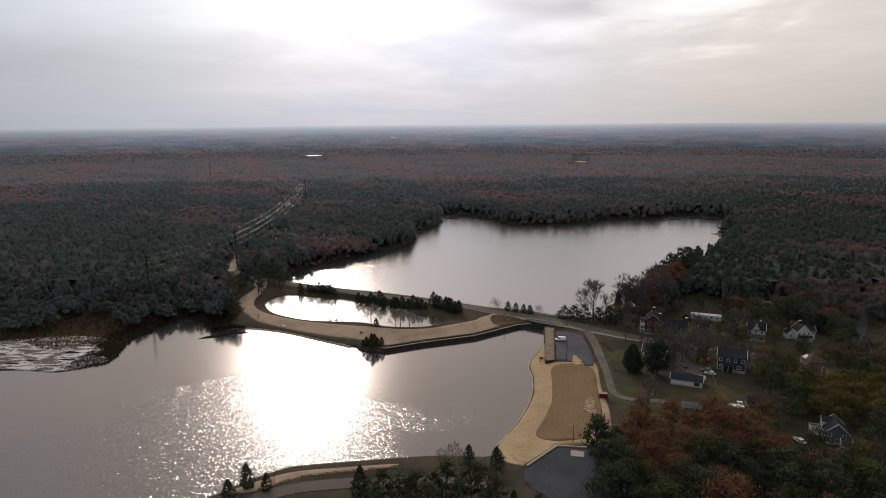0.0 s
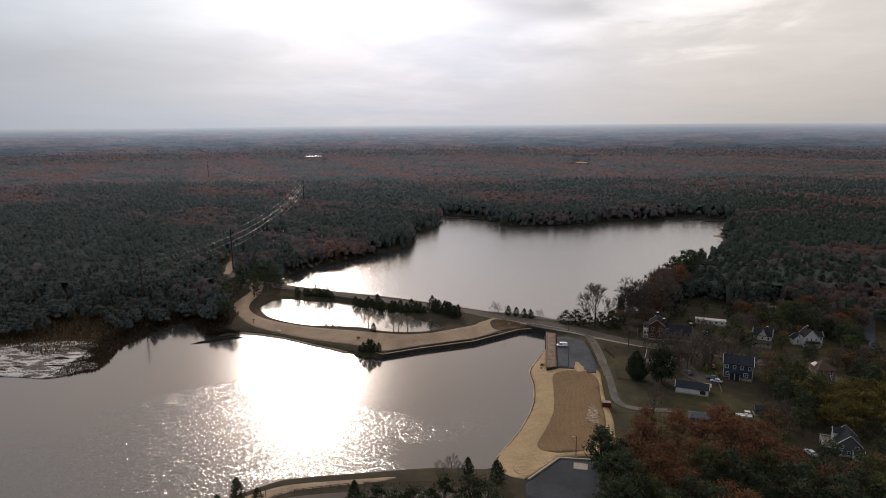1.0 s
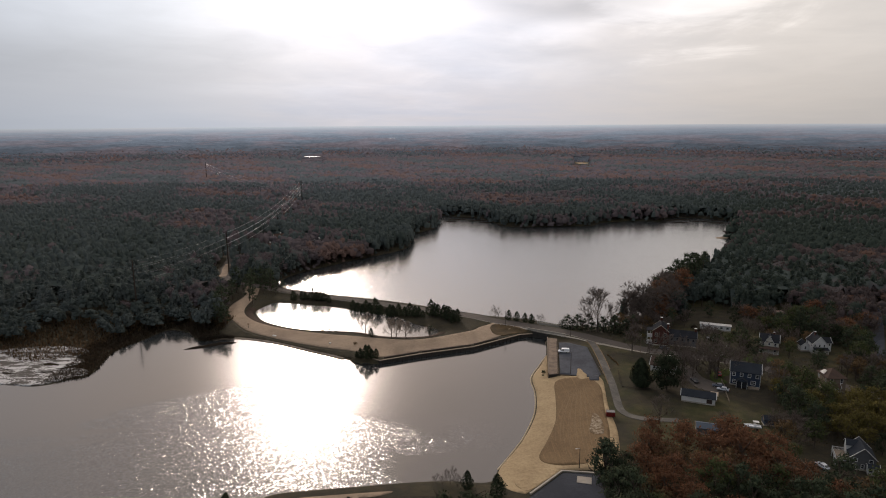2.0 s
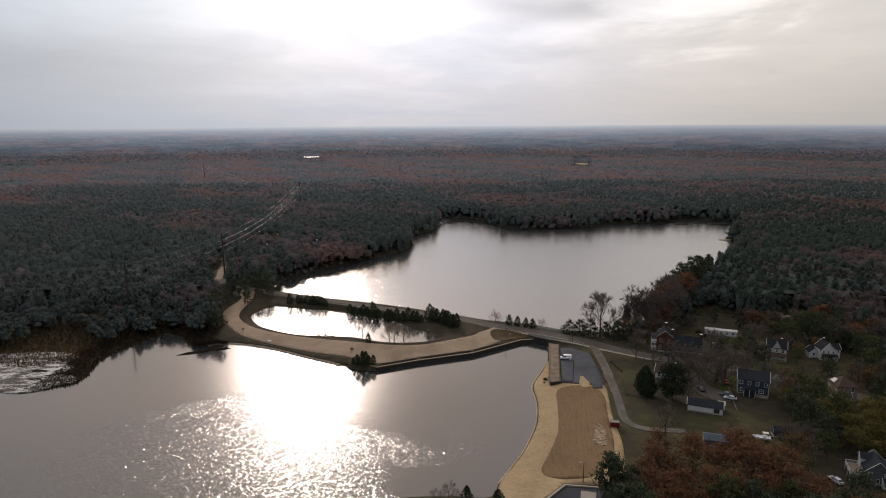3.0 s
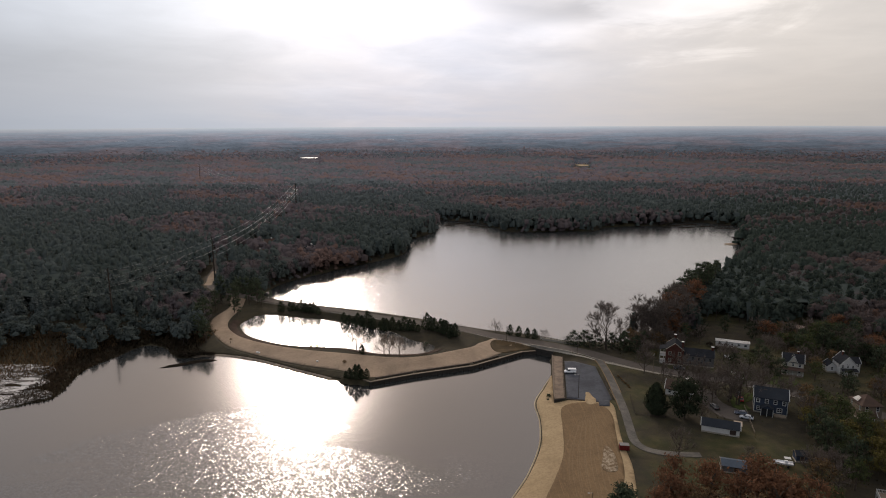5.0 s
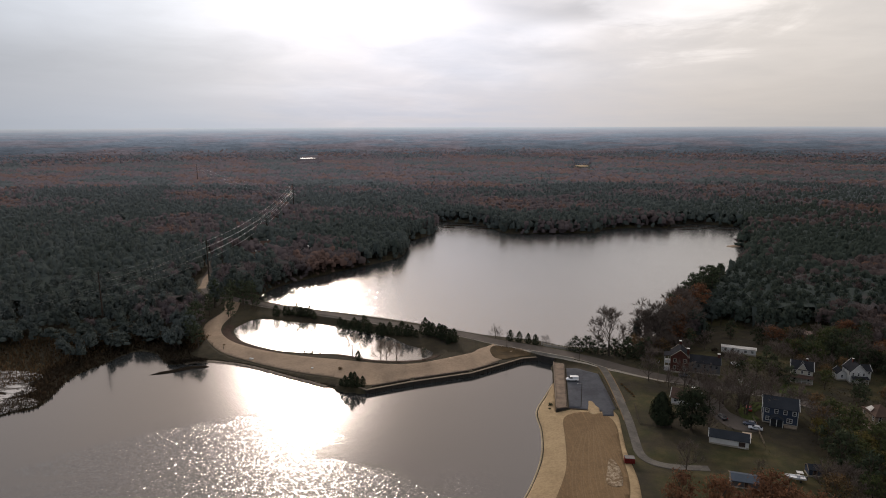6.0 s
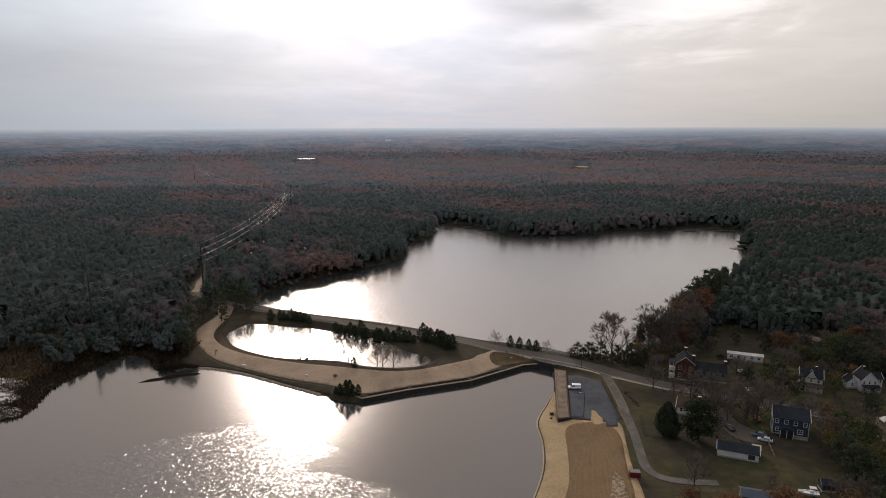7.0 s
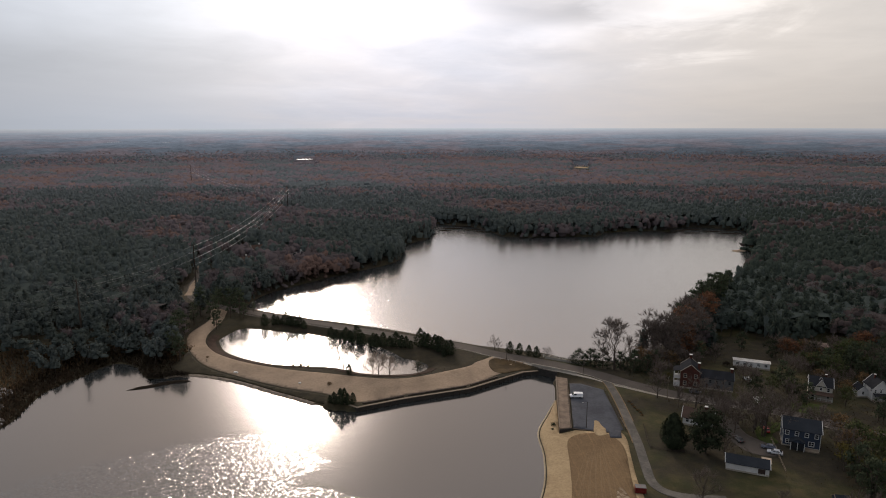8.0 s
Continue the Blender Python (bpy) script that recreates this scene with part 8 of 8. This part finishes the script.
def pole(name, x, y, high, label, mat, arm=0.0, lamp=False, cross=0, r=0.13, turn=0.0):
    thing = empty(name, pose(x, y, lie(x, y), 0, 0, turn), label, "pole")
    vs, fs = [], []
    tube(vs, fs, (0, 0, -0.5), (0, 0, high), r, r * 0.65, 8)
    part("post", sheet_mesh("post", vs, fs, mat, True), None, thing)
    for k in range(cross):
        bm = bmesh.new()
        box(bm, -1.2, 1.2, -0.06, 0.06, high - 0.5 - 0.9 * k, high - 0.36 - 0.9 * k, 0.01)
        c = part("crossarm", bm, MAT_DARKWOOD, thing)
        for px in (-1.1, -0.4, 0.4, 1.1):
            bm = bmesh.new()
            bmesh.ops.create_cone(bm, cap_ends=True, segments=8, radius1=0.07, radius2=0.04, depth=0.2, matrix=Matrix.Translation((px, 0, high - 0.26 - 0.9 * k)))
            part("insulator", bm, MAT_WHITE, c)
    if lamp:
        bm = bmesh.new()
        box(bm, -arm, 0.0, -0.04, 0.04, high - 0.12, high - 0.04)
        part("arm", bm, MAT_METAL, thing)
        bm = bmesh.new()
        box(bm, -arm - 0.45, -arm + 0.1, -0.13, 0.13, high - 0.18, high - 0.04, 0.03)
        part("lamp_head", bm, MAT_WHITE, thing)
    return thing


pole("lamp_post", 53.6, 261.6, 9.5, "tall dark lamp post at the lot edge", MAT_DARKWOOD, 1.4, True)
pole("lamp_post", 41.6, 188.4, 6.5, "dark lamp post at the beach end", MAT_DARKWOOD, 0.9, True)
pole("utility_pole", 32.8, 324.4, 8.0, "wooden utility pole beside the dam road", MAT_DARKWOOD, cross=1, turn=60)
pole("utility_pole", 62.6, 306.6, 8.0, "wooden utility pole beside the dam road", MAT_DARKWOOD, cross=1, turn=60)
pole("utility_pole", 89.6, 284.6, 8.5, "wooden utility pole with a pale marker by the road", MAT_WOOD, cross=1, turn=60)
pole("utility_pole", 121.0, 269.2, 8.5, "wooden utility pole by the houses", MAT_DARKWOOD, cross=1, turn=60)
pole("marker_post", -50.0, 168.5, 6.0, "thin dark post on the near shore", MAT_DARKWOOD, r=0.09)
pole("marker_post", 18.4, 154.0, 5.0, "thin dark post by the lower lot", MAT_DARKWOOD, r=0.09)
pole("marker_post", -99.5, 326.5, 1.4, "short dark post beside the sandy track", MAT_DARKWOOD, r=0.12)
pole("marker_post", -106.0, 330.5, 1.4, "short dark post beside the sandy track", MAT_DARKWOOD, r=0.12)
pole("marker_post", -57.5, 330.2, 2.6, "thin post standing in the pond", MAT_DARKWOOD, r=0.06)

# high-voltage line through the woods on the left
PYLONS = [(-318, 225, 27), (-171.9, 358.6, 27), (-149.1, 447.3, 28), (-174, 802, 31), (-420, 1150, 34)]
ARMS = ((-2.6, 0), (-2.6, -4.2), (-2.6, -8.4), (2.6, -1.6), (2.6, -5.8), (2.6, -10.0))
pole_heads = []
for i, (x, y, top) in enumerate(PYLONS):
    a = PYLONS[max(0, i - 1)]
    b = PYLONS[min(len(PYLONS) - 1, i + 1)]
    turn = math.degrees(math.atan2(b[1] - a[1], b[0] - a[0])) - 90
    g = lie(x, y)
    thing = empty("transmission_pole", pose(x, y, g, 0, 0, turn), "tall dark steel transmission pole above the woods", "pylon", "transmission poles")
    vs, fs = [], []
    tube(vs, fs, (0, 0, -1), (0, 0, top * 0.5), 0.55, 0.42, 10)
    tube(vs, fs, (0, 0, top * 0.5), (0, 0, top + 1.5), 0.42, 0.24, 10)
    part("shaft", sheet_mesh("shaft", vs, fs, MAT_DARKWOOD, True), None, thing)
    for ox, oz in ARMS:
        vs, fs = [], []
        tube(vs, fs, (0, 0, top + oz + 0.2), (ox, 0, top + oz + 0.7), 0.16, 0.08, 5)
        arm = part("arm", sheet_mesh("arm", vs, fs, MAT_DARKWOOD), None, thing)
        vs, fs = [], []
        tube(vs, fs, (ox, 0, top + oz + 0.7), (ox, 0, top + oz - 0.6), 0.10, 0.10, 6)
        part("insulator", sheet_mesh("insulator", vs, fs, MAT_METAL), None, arm)
    pole_heads.append((pose(x, y, g, 0, 0, turn), top))
MAT_WIRE = rough_paint("bright_aluminium_cable", (0.58, 0.58, 0.59), (0.42, 0.42, 0.43), 0.4, 3.0, 0.28, 0.0, 0.01, 0.3, metallic=1.0)
for thick_, (m0, t0), (m1, t1) in zip((0.008, 0.015, 0.034, 0.026), pole_heads, pole_heads[1:]):
    for ox, oz in ARMS:
        a, b = m0 @ Vector((ox, 0, t0 + oz - 0.6)), m1 @ Vector((ox, 0, t1 + oz - 0.6))
        span = (b - a).length
        sag = 0.020 * span
        vs, fs = [], []
        n = 14
        pts = [a.lerp(b, i / n) - Vector((0, 0, 4 * sag * (i / n) * (1 - i / n))) for i in range(n + 1)]
        for p, q in zip(pts, pts[1:]):
            tube(vs, fs, p, q, thick_, thick_, 4)
        tagged(new("power_cable", sheet_mesh("power_cable", vs, fs, MAT_WIRE, True)), "thin bright power cable hanging between transmission poles", "cable", "power cables")

# far pools that shine in the woods
for x, y, w, d, dry, label in FAR_POOLS:
    ring = smooth_ring([(x + w / 2 * math.cos(a) * (1 + 0.2 * math.sin(3 * a)), y + d / 2 * math.sin(a)) for a in np.arange(0, 6.2, 0.7)], 3)
    level = float(far_rise(math.hypot(x, y))) + (3.6 if dry else 5.0)
    tagged(new("ground_clearing" if dry else "water_far_pool", outline_mesh("far_pool", ring, level, MAT_SAND if dry else MAT_POND)), label, "clearing" if dry else "pool", kind="structure")
